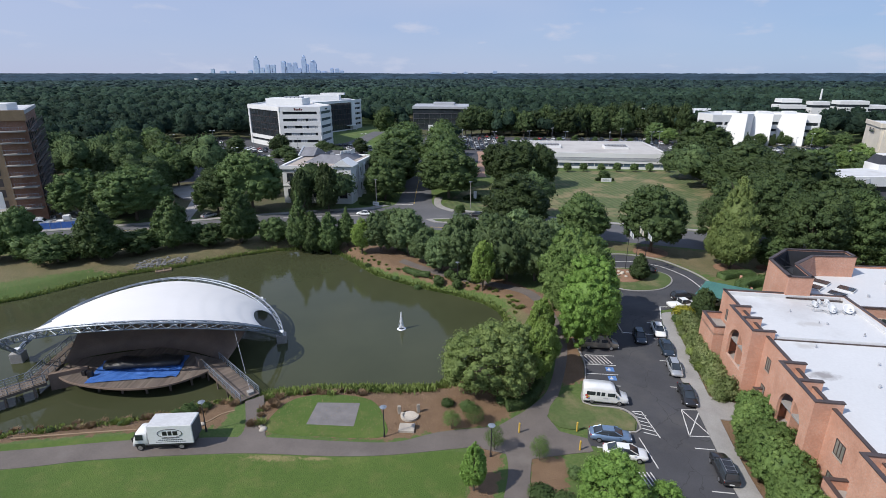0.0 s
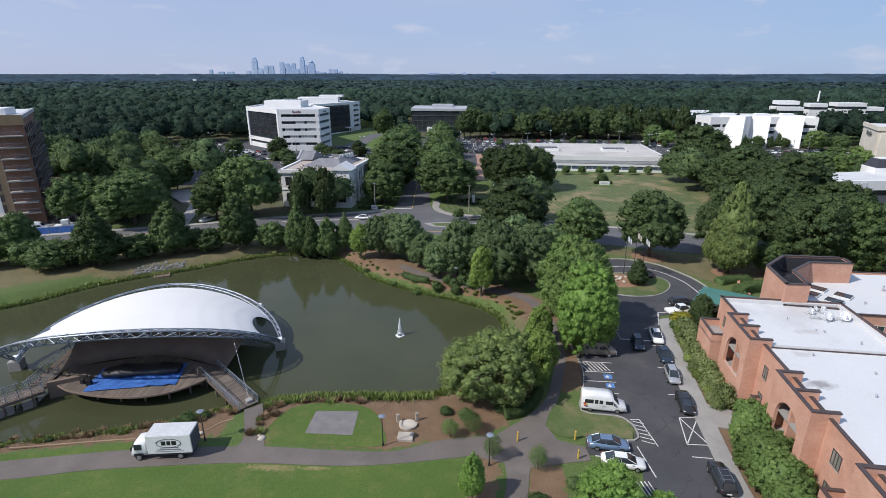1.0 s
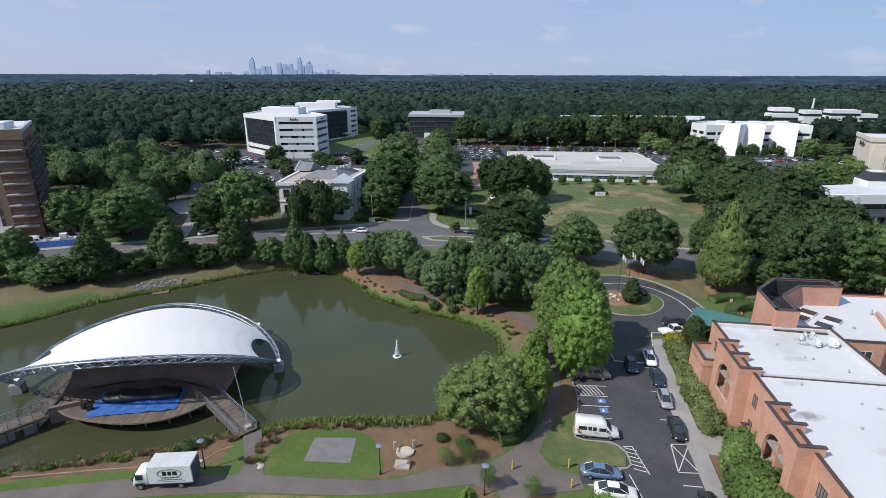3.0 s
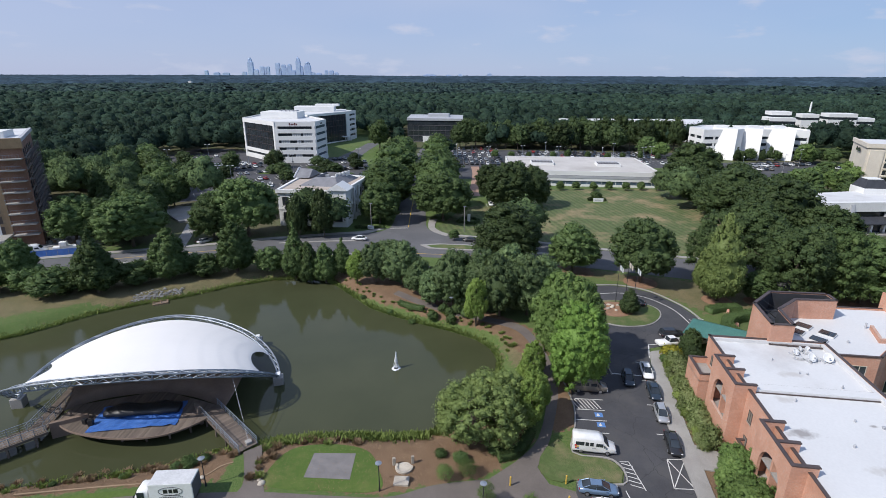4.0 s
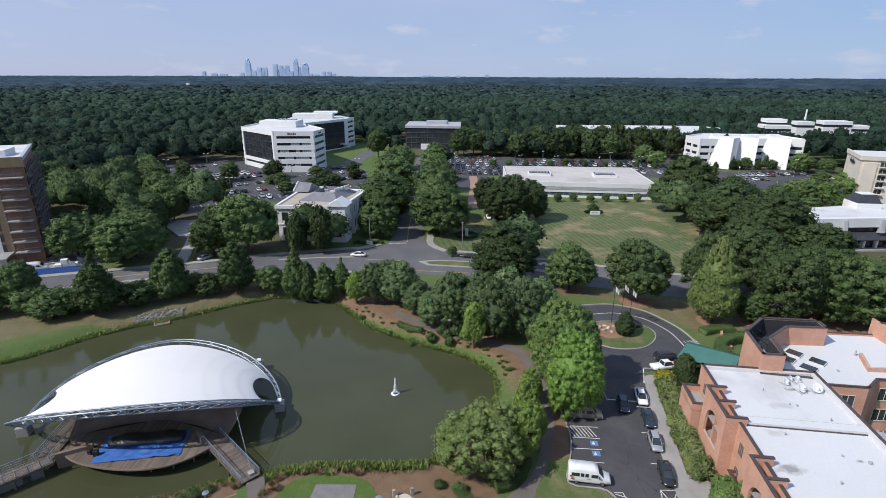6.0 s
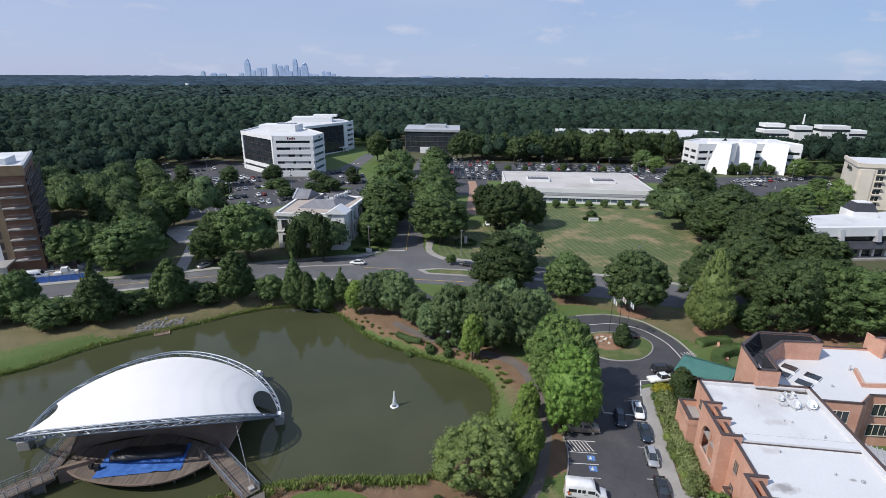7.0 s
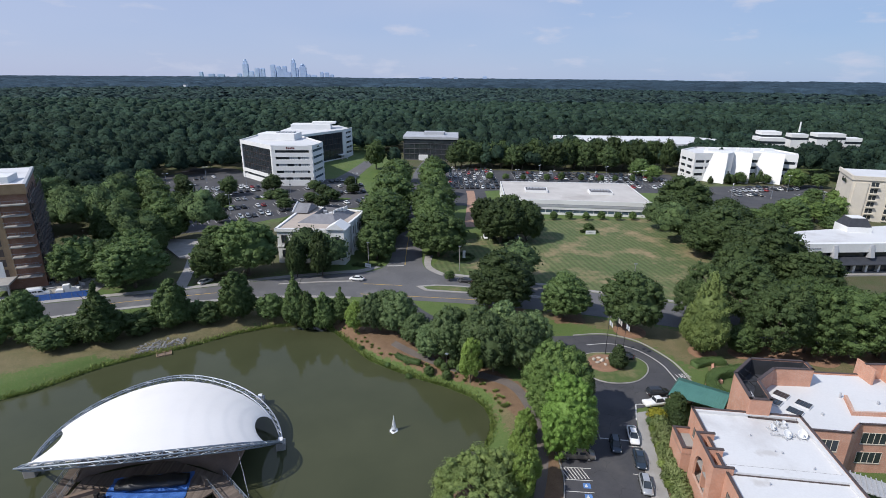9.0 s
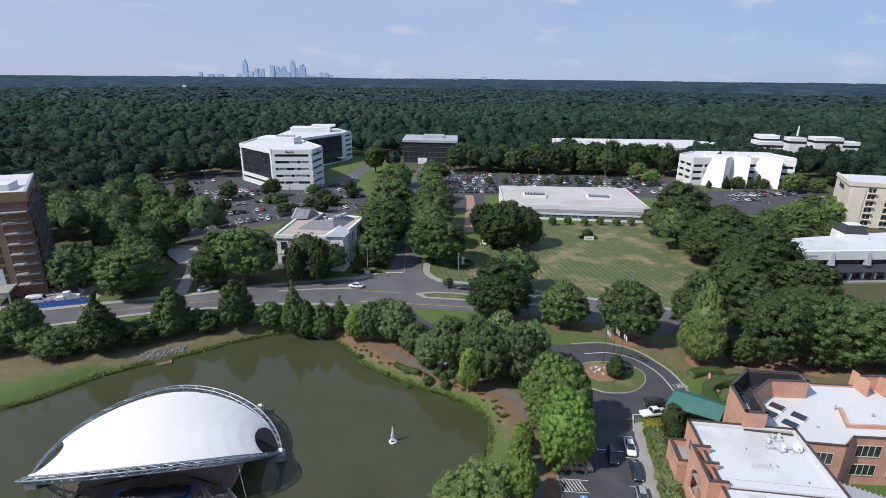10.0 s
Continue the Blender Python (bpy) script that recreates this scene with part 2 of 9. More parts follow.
M_PAINT = surf("road_paint", (0.62, 0.61, 0.58), (0.5, 0.49, 0.47), 1.5, 10.0, 0.8, dirt=(0.25, 0.24, 0.23), dirt_at=(0.58, 0.75))
M_YELLOW = surf("yellow_paint", (0.62, 0.40, 0.06), (0.5, 0.33, 0.06), 1.5, 10.0, 0.7)
M_BLUEPAINT = surf("blue_paint", (0.10, 0.22, 0.48), (0.08, 0.18, 0.40), 1.5, 10.0, 0.8)
M_BRICK = brickwork("orange_brick", (0.60, 0.305, 0.205), (0.54, 0.268, 0.178), (0.54, 0.43, 0.36))
M_CAP = surf("dark_coping", (0.078, 0.055, 0.050), (0.058, 0.043, 0.040), 0.5, 8.0, 0.5)
M_ROOF = surf("white_membrane_roof", (0.60, 0.60, 0.60), (0.56, 0.56, 0.56), 0.07, 3.0, 0.7, grain=0.07, bump=0.1, dist=0.01, dirt=(0.36, 0.34, 0.33), dirt_at=(0.57, 0.80))


def stained(m, spots, dark, ragged=0.8):
    """Soot-grey stains of given places and sizes, with ragged edges."""
    t = m.node_tree
    p = t.nodes["Principled BSDF"]
    pos = t.nodes.new("ShaderNodeNewGeometry").outputs["Position"]
    c = p.inputs["Base Color"].links[0].from_socket
    for x, y, rx, ry in spots:
        mp = t.nodes.new("ShaderNodeMapping")
        mp.vector_type = "TEXTURE"
        mp.inputs["Location"].default_value, mp.inputs["Scale"].default_value = (x, y, 9.3), (rx, ry, 60.0)
        link(t, pos, mp.inputs["Vector"])
        ln = t.nodes.new("ShaderNodeVectorMath")
        ln.operation = "LENGTH"
        link(t, mp.outputs["Vector"], ln.inputs[0])
        add = t.nodes.new("ShaderNodeMath")
        add.operation = "MULTIPLY_ADD"
        add.inputs[1].default_value, add.inputs[2].default_value = 1.3, -0.65
        link(t, noise_fac(t, ragged, 5.0, 0.65, 0.2, 0.8), add.inputs[0])
        tot = t.nodes.new("ShaderNodeMath")
        link(t, ln.outputs["Value"], tot.inputs[0])
        link(t, add.outputs["Value"], tot.inputs[1])
        r = t.nodes.new("ShaderNodeMapRange")
        r.inputs["From Min"].default_value, r.inputs["From Max"].default_value = 1.0, 0.3
        r.inputs["To Max"].default_value = 0.75
        link(t, tot.outputs["Value"], r.inputs["Value"])
        c = mixed(t, r.outputs["Result"], c, dark)
    link(t, c, p.inputs["Base Color"])


stained(M_LAWN, [(-20.0, 46.55, 3.6, 0.7), (-15.0, 46.5, 2.2, 0.45)], (0.27, 0.205, 0.10), 2.2)
stained(M_ROOF, [(41.4, 49.8, 2.3, 1.0), (50.6, 51.2, 0.6, 0.35)], (0.20, 0.18, 0.17))
stained(M_ROOF, [(43.6, 56.5, 2.0, 0.9), (47.6, 62.3, 2.2, 0.8), (46.0, 44.0, 2.0, 0.9)], (0.44, 0.42, 0.40))
M_WHITE = surf("white_cladding", (0.73, 0.73, 0.715), (0.67, 0.67, 0.66), 0.1, 4.0, 0.6, bump=0.08, dist=0.01)
M_CREAM = surf("cream_render", (0.66, 0.60, 0.50), (0.58, 0.53, 0.45), 0.15, 5.0, 0.8)
M_GREY = surf("grey_cladding", (0.40, 0.41, 0.43), (0.33, 0.34, 0.36), 0.2, 6.0, 0.6)
M_DARKGREY = surf("dark_shingles", (0.10, 0.10, 0.11), (0.07, 0.07, 0.08), 0.5, 9.0, 0.85)
M_GLASS = glassy("dark_glass")
# paler base colour paints the sky's reflection into the hotel windows
M_SKYGLASS = glassy("sky_toned_glass", (0.13, 0.13, 0.115), 0.12)
M_BLUEGLASS = glassy("blue_glass", (0.05, 0.075, 0.10))
M_STEEL = surf("grey_painted_steel", (0.25, 0.28, 0.325), (0.20, 0.23, 0.27), 0.6, 12.0, 0.4, metal=0.25)
M_DARKSTEEL = surf("dark_steel", (0.05, 0.05, 0.055), (0.035, 0.035, 0.04), 1.0, 12.0, 0.5, metal=0.4)
M_MEMBRANE = surf("white_tensile_fabric", (0.80, 0.77, 0.735), (0.77, 0.74, 0.705), 0.08, 3.0, 0.6, grain=0.06, bump=0.05, dist=0.01, dirt=(0.70, 0.675, 0.65), dirt_at=(0.55, 0.85))
M_DECK = surf("weathered_boards", (0.165, 0.13, 0.105), (0.115, 0.09, 0.075), 0.5, 14.0, 0.85, by_object=0.25, dirt=(0.085, 0.065, 0.055), stretch=(1, 0.2, 1))
M_SHELL = surf("brown_shell_panels", (0.215, 0.155, 0.118), (0.165, 0.118, 0.09), 0.25, 6.0, 0.8, dirt=(0.11, 0.09, 0.08))
M_BARK = surf("bark", (0.13, 0.10, 0.075), (0.08, 0.065, 0.05), 1.5, 14.0, 0.95, bump=0.6, dist=0.03)
M_STONE = surf("pale_stone", (0.45, 0.40, 0.33), (0.34, 0.30, 0.25), 0.8, 8.0, 0.9, by_object=0.25, bump=0.5)
M_RIPRAP = surf("grey_riprap", (0.27, 0.26, 0.25), (0.19, 0.185, 0.18), 0.8, 8.0, 0.9, by_object=0.3, bump=0.5)
M_TARP = surf("blue_tarpaulin", (0.06, 0.17, 0.50), (0.04, 0.12, 0.38), 1.2, 6.0, 0.45, bump=0.5, dist=0.06)
M_BLACK = surf("black_vinyl", (0.018, 0.018, 0.02), (0.012, 0.012, 0.014), 1.0, 8.0, 0.4, bump=0.3, dist=0.05)
M_GREENROOF = surf("green_metal_roof", (0.075, 0.20, 0.17), (0.06, 0.165, 0.14), 0.6, 6.0, 0.45, metal=0.2)
M_RUBBER = surf("tyre_rubber", (0.02, 0.02, 0.021), (0.014, 0.014, 0.015), 3.0, 20.0, 0.85)
M_RIM = surf("alloy", (0.5, 0.5, 0.52), (0.4, 0.4, 0.42), 3.0, 20.0, 0.35, metal=0.8)
M_LAMPGLASS = surf("headlamp", (0.7, 0.7, 0.72), (0.6, 0.6, 0.62), 3.0, 20.0, 0.15)
M_REDLAMP = surf("tail_lamp", (0.35, 0.02, 0.02), (0.28, 0.015, 0.015), 3.0, 20.0, 0.2)
M_SIGNRED = surf("red_sign", (0.5, 0.03, 0.03), (0.4, 0.03, 0.03), 1.0, 8.0, 0.5)
M_TAN = surf("tan_sheathing", (0.30, 0.21, 0.13), (0.24, 0.165, 0.10), 0.4, 6.0, 0.85)
M_REDBRICK = brickwork("brown_brick", (0.24, 0.115, 0.075), (0.19, 0.09, 0.06), (0.3, 0.25, 0.22))
M_CREAMWHITE = surf("dusty_white_panel", (0.56, 0.56, 0.56), (0.5, 0.5, 0.5), 0.6, 6.0, 0.6, bump=0.1, dist=0.01)
M_PALEPANE = surf("pale_pane", (0.44, 0.46, 0.47), (0.36, 0.38, 0.40), 0.3, 4.0, 0.15, bump=0.0)
M_SIGNDARK = surf("dark_red_sign", (0.10, 0.015, 0.015), (0.07, 0.012, 0.012), 1.0, 8.0, 0.5)
M_GRAVELROOF = surf("pale_gravel_roof", (0.50, 0.475, 0.445), (0.44, 0.415, 0.39), 0.09, 4.0, 0.9, grain=0.16, dirt=(0.36, 0.335, 0.31), dirt_at=(0.5, 0.72))
M_LOUVRE = surf("dark_louvres", (0.045, 0.047, 0.055), (0.032, 0.034, 0.040), 0.6, 10.0, 0.6)
M_SLATE = surf("grey_slate", (0.21, 0.21, 0.225), (0.16, 0.16, 0.175), 0.5, 9.0, 0.8)
M_TANROOF = surf("tan_flat_roof", (0.42, 0.355, 0.30), (0.36, 0.305, 0.26), 0.2, 5.0, 0.9)
M_FOAM = surf("white_water", (0.8, 0.82, 0.84), (0.7, 0.72, 0.75), 3.0, 20.0, 0.4)
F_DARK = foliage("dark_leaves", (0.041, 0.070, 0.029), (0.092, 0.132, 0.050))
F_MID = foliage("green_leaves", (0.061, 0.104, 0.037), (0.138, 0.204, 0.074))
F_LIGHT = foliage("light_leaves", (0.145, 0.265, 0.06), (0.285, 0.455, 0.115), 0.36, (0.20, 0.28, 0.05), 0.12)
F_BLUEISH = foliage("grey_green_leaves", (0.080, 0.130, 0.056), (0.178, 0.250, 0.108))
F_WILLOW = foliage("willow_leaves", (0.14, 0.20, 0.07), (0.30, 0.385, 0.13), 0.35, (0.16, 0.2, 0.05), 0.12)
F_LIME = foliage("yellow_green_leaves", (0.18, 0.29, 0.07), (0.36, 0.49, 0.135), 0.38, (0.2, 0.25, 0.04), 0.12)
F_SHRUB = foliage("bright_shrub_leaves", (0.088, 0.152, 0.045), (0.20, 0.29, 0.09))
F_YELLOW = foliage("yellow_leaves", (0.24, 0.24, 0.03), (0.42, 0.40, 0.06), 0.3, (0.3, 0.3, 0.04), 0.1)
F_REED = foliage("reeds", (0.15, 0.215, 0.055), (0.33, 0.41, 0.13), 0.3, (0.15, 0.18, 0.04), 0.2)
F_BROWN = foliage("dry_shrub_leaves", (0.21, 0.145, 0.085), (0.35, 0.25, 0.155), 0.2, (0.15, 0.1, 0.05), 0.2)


def paint(name, c, rough=0.3, metal=0.0):
    return surf(name, c, tuple(x * 0.88 for x in c), 0.8, 20.0, rough, metal=metal, bump=0.0, coat=0.5)


P_WHITE = paint("white_car_paint", (0.76, 0.76, 0.75))
P_BLACK = paint("black_car_paint", (0.02, 0.02, 0.022))
P_SILVER = paint("silver_car_paint", (0.48, 0.49, 0.50), 0.35, 0.5)
P_BLUE = paint("blue_grey_car_paint", (0.17, 0.25, 0.37), 0.3, 0.3)
P_NAVY = paint("navy_car_paint", (0.025, 0.04, 0.06), 0.3, 0.2)
P_BROWN = paint("taupe_car_paint", (0.22, 0.20, 0.17), 0.3, 0.3)
P_RED = paint("red_car_paint", (0.35, 0.03, 0.03))

# ---- building tools ----
def mesh_of(bm, name, mat):
    me = bpy.data.meshes.new(name)
    bm.to_mesh(me)
    bm.free()
    for m in mat if isinstance(mat, (list, tuple)) else [mat]:
        me.materials.append(m)
    return me


def part(name, bm, mat, parent, label=""):
    """Link a bmesh as one mesh object under a thing or a part."""
    ob = new(name, mesh_of(bm, name, mat) if isinstance(bm, bmesh.types.BMesh) else bm)
    ob.parent = parent
    if label:
        tagged(ob, label)
    return ob


def thing(name, label, category, group="", at=None):
    ob = new(name)
    if at is not None:
        ob.matrix_basis = at
    return tagged(ob, label, category, group)


def structure(name, bm, mat, label, category):
    ob = new(name, mesh_of(bm, name, mat) if isinstance(bm, bmesh.types.BMesh) else bm)
    return tagged(ob, label, category, kind="structure")


def box(bm, x0, x1, y0, y1, z0, z1, m=None, bevel=0.0):
    r = bmesh.ops.create_cube(bm, size=1.0)
    mt = Matrix.Translation(((x0 + x1) / 2, (y0 + y1) / 2, (z0 + z1) / 2)) @ Matrix.Diagonal((abs(x1 - x0), abs(y1 - y0), abs(z1 - z0), 1))
    bmesh.ops.transform(bm, matrix=(m @ mt) if m is not None else mt, verts=r["verts"])
    if bevel:
        es = list({e for v in r["verts"] for e in v.link_edges})
        bmesh.ops.bevel(bm, geom=es, offset=bevel, segments=2, affect="EDGES", profile=0.5)
    return bm


def boxed(*a, **k):
    return box(bmesh.new(), *a, **k)


def rod(bm, a, b, r0, r1=None, seg=6, caps=True):
    """A straight tapered bar from a to b."""
    a, b = Vector(a), Vector(b)
    d = b - a
    res = bmesh.ops.create_cone(bm, cap_ends=caps, segments=seg, radius1=r0, radius2=r0 if r1 is None else r1, depth=d.length)
    q = d.to_track_quat("Z", "Y").to_matrix().to_4x4()
    bmesh.ops.transform(bm, matrix=Matrix.Translation((a + b) / 2) @ q, verts=res["verts"])
    return bm


def prism(bm, poly, z0, z1, m=None):
    """An upright solid over a ground polygon."""
    n = len(poly)
    area = sum(poly[i][0] * poly[(i + 1) % n][1] - poly[(i + 1) % n][0] * poly[i][1] for i in range(n))
    if area < 0:
        poly = poly[::-1]
    lo = [bm.verts.new((x, y, z0)) for x, y in poly]
    hi = [bm.verts.new((x, y, z1)) for x, y in poly]
    fs = [bm.faces.new(lo[::-1]), bm.faces.new(hi)]
    for i in range(n):
        j = (i + 1) % n
        fs.append(bm.faces.new((lo[i], lo[j], hi[j], hi[i])))
    if m is not None:
        bmesh.ops.transform(bm, matrix=m, verts=lo + hi)
    return bm


def prismed(poly, z0, z1, m=None):
    return prism(bmesh.new(), poly, z0, z1, m)


def curve_pts(pts, n=8, closed=False):
    """Catmull-Rom points through a list of points."""
    P = [Vector(p) for p in pts]
    out = []
    c = len(P)
    for i in range(c if closed else c - 1):
        p0, p1, p2, p3 = (P[(i + k) % c] if closed else P[min(max(i + k, 0), c - 1)] for k in (-1, 0, 1, 2))
        for s in range(n):
            t = s / n
            out.append(0.5 * (2 * p1 + (p2 - p0) * t + (2 * p0 - 5 * p1 + 4 * p2 - p3) * t * t + (3 * p1 - p0 - 3 * p2 + p3) * t ** 3))
    if not closed:
        out.append(P[-1])
    return out


def ribbon(left, right, z, n=6, drop=0.25):
    """A road or path between two edge lines, with a thickness that goes into the ground."""
    bm = bmesh.new()
    L, R = curve_pts([(x, y, 0) for x, y in left], n), curve_pts([(x, y, 0) for x, y in right], n)
    m = max(len(L), len(R))
    pick = lambda A, i: A[min(len(A) - 1, round(i * (len(A) - 1) / (m - 1)))]
    rows = []
    for i in range(m):
        a, b = pick(L, i), pick(R, i)
        rows.append([bm.verts.new((p.x, p.y, q)) for p, q in ((a, z - drop), (a, z), (b, z), (b, z - drop))])
    for a, b in zip(rows, rows[1:]):
        for k in range(3):
            bm.faces.new((a[k], b[k], b[k + 1], a[k + 1]))
    bmesh.ops.recalc_face_normals(bm, faces=bm.faces)
    return bm


def along(line, half, z, height, n=6, closed=False):
    """A low bar (a kerb, a hedge core, a line) that follows a ground line."""
    bm = bmesh.new()
    P = curve_pts([(x, y, 0) for x, y in line], n, closed)
    rows = []
    c = len(P)
    for i, p in enumerate(P):
        a, b = (P[(i - 1) % c], P[(i + 1) % c]) if closed else (P[max(i - 1, 0)], P[min(i + 1, c - 1)])
        d = (b - a).normalized()
        s = Vector((-d.y, d.x, 0)) * half
        rows.append([bm.verts.new((*q.xy, w)) for q, w in ((p - s, z), (p - s, z + height), (p + s, z + height), (p + s, z))])
    pairs = list(zip(rows, rows[1:] + ([rows[0]] if closed else [])))
    for a, b in pairs if closed else pairs[: c - 1]:
        for k in range(3):
            bm.faces.new((a[k], b[k], b[k + 1], a[k + 1]))
    if not closed:
        bm.faces.new(rows[0])
        bm.faces.new(rows[-1][::-1])
    bmesh.ops.recalc_face_normals(bm, faces=bm.faces)
    return bm


def panel(outer, holes, thick, m=None):
    """A wall panel in the xz plane (y from 0 back to thick) with openings cut through."""
    bm = bmesh.new()
    es = []
    for loop in [outer, *holes]:
        vs = [bm.verts.new((x, 0, z)) for x, z in loop]
        es += [bm.edges.new((a, b)) for a, b in zip(vs, vs[1:] + vs[:1])]
    bmesh.ops.triangle_fill(bm, use_beauty=True, use_dissolve=False, edges=es)
    r = bmesh.ops.extrude_face_region(bm, geom=bm.faces[:])
    bmesh.ops.translate(bm, vec=(0, thick, 0), verts=[v for v in r["geom"] if isinstance(v, bmesh.types.BMVert)])
    bmesh.ops.recalc_face_normals(bm, faces=bm.faces)
    if m is not None:
        bmesh.ops.transform(bm, matrix=m, verts=bm.verts)
    return bm


def arch_loop(x0, x1, z0, z1, n=8):
    r = (x1 - x0) / 2
    return [(x0, z0), (x1, z0)] + [((x0 + x1) / 2 + r * math.cos(a), z1 - r + r * math.sin(a)) for a in (math.pi * i / n for i in range(n + 1))]


def rect_loop(x0, x1, z0, z1):
    return [(x0, z0), (x1, z0), (x1, z1), (x0, z1)]


def in_poly(x, y, poly):
    """Which of the points lie in the polygon, and how far each is from its edge (numpy arrays)."""
    inside = np.zeros(np.shape(x), bool)
    dist = np.full(np.shape(x), 1e9)
    n = len(poly)
    for i in range(n):
        (x0, y0), (x1, y1) = poly[i], poly[(i + 1) % n]
        c = (y0 > y) != (y1 > y)
        inside ^= c & (x < (x1 - x0) * (y - y0) / ((y1 - y0) or 1e-9) + x0)
        dx, dy = x1 - x0, y1 - y0
        s = np.clip(((x - x0) * dx + (y - y0) * dy) / max(dx * dx + dy * dy, 1e-9), 0, 1)
        dist = np.minimum(dist, np.hypot(x - x0 - s * dx, y - y0 - s * dy))
    return inside, dist


def solid(bm):
    bmesh.ops.recalc_face_normals(bm, faces=bm.faces)
    return bm


def smooth(ob):
    for p in ob.data.polygons:
        p.use_smooth = True
    return ob

# ---- ground, water, roads ----
WATER_Z = -1.6
SHORE = [(-125, 72), (-88.9, 89), (-84.4, 92.1), (-80.5, 96.6), (-76.2, 101.5), (-70.7, 105.4), (-61.4, 110.6), (-56.2, 114.5), (-51.7, 117.8), (-45.5, 120.9),
         (-38.6, 122.5), (-32.7, 122.6), (-27.4, 118.8), (-21.9, 111.8), (-16.8, 105.4), (-11.2, 101.5), (-4.6, 97.6), (1.5, 94.5), (6.2, 91.2), (8.8, 87.6),
         (9.6, 83.6), (9, 79.6), (7.5, 75.8), (3.9, 70), (0, 65), (-2.2, 62.8), (-7.8, 62.3), (-12.6, 62.5), (-19, 62.1), (-23.6, 61.3),
         (-25.8, 60.4), (-28.6, 59.8), (-32.1, 59.0), (-35.4, 57.3), (-37.6, 56.1), (-42.6, 54.5), (-47.8, 53.4), (-55.9, 51.8), (-75, 49), (-125, 45)]
MULCH = [
    [(-75, 45.8), (-37, 50.8), (-28.3, 51.6), (-27.6, 58), (-35, 58), (-42, 55), (-56, 52.2), (-75, 49.5)],
    [(-24.8, 51.2), (-7.9, 49.6), (-1, 51.5), (5, 52.7), (10, 56.5), (13, 60), (12.5, 66), (5, 67), (0, 62.5), (-24, 60.8)],
    [(-28, 120.5), (-20, 112), (-15, 106.5), (-3, 99.3), (7, 94.0), (11, 90), (13.5, 84), (16.5, 80), (20, 84), (19, 92), (12, 99), (2, 105), (-8, 113), (-15, 121), (-22, 125)],
    [(15.0, 61), (19.5, 63), (20.7, 76), (17.5, 74)],
    [(30, 33), (31.2, 44), (33.6, 58), (37.4, 77), (39.6, 82.6), (45, 81), (42.5, 72), (38, 50), (35, 33)],
    [(3.8, 50.5), (1.0, 38), (4.2, 38), (6.2, 49.2)],
    [(9.5, 48.5), (7.8, 40), (12, 40), (13, 47)],
    [(14, 122), (24, 122), (23, 134), (13, 134)], [(30, 122), (38, 122), (38, 130), (30, 130)],
]
DRY = [
    [(-125, 74), (-89, 89.8), (-76, 102.3), (-61, 111.5), (-45, 121.8), (-25, 121), (-25, 128), (-45, 131), (-70, 124), (-95, 116), (-125, 108)],
    [(22, 128), (70, 106), (112, 98), (112, 108), (60, 118), (30, 130)],
    [(12, 92), (17, 84), (16, 78), (12, 80), (10.5, 87)],
    [(60, 86), (112, 80), (112, 100), (60, 106)],
    [(48, 113), (54, 105), (56, 100), (64, 104), (76, 104), (76, 113), (50, 123)],
]
GREEN = [[(-125, 77), (-88, 90), (-78, 100), (-73, 104), (-80, 104), (-95, 95.5), (-125, 85)]]
WOODS = [[(-170, 188), (-118, 188), (-98, 200), (-62, 236), (-40, 250), (-40, 165), (-60, 150), (-120, 140), (-170, 140)], [(-260, 250), (-130, 250), (-170, 300), (-135, 334), (-135, 480), (-260, 480)], [(100, 120), (220, 120), (220, 300), (100, 260)], [(-30, 356), (160, 345), (260, 330), (260, 500), (-70, 500)], [(-400, 150), (-125, 150), (-75, 150), (-45, 165), (-40, 215), (-120, 225), (-160, 420), (-400, 420)], [(80, 140), (115, 120), (300, 100), (300, 250), (160, 250), (120, 170), (96, 222), (84, 170)]]


def axis(lo, hi, step, far):
    a = list(np.arange(lo, hi + step / 2, step))
    left, right, g = [], [], step * 4
    x = lo
    while x > -far:
        x = max(-far, x - g)
        left.append(x)
        g *= 1.5
    x, g = hi, step * 4
    while x < far:
        x = min(far, x + g)
        right.append(x)
        g *= 1.5
    return np.array(left[::-1] + a + right)


def ground_height(x, y):
    ins, d = in_poly(x, y, SHORE)
    u = np.clip(d / 4.5, 0, 1)
    bank = WATER_Z + 0.02 + (0 - WATER_Z - 0.02) * (u * u * (3 - 2 * u)) ** 0.8
    bed = WATER_Z - 0.05 - np.clip(d / 6, 0, 1) * 1.6
    return np.where(ins, bed, bank)


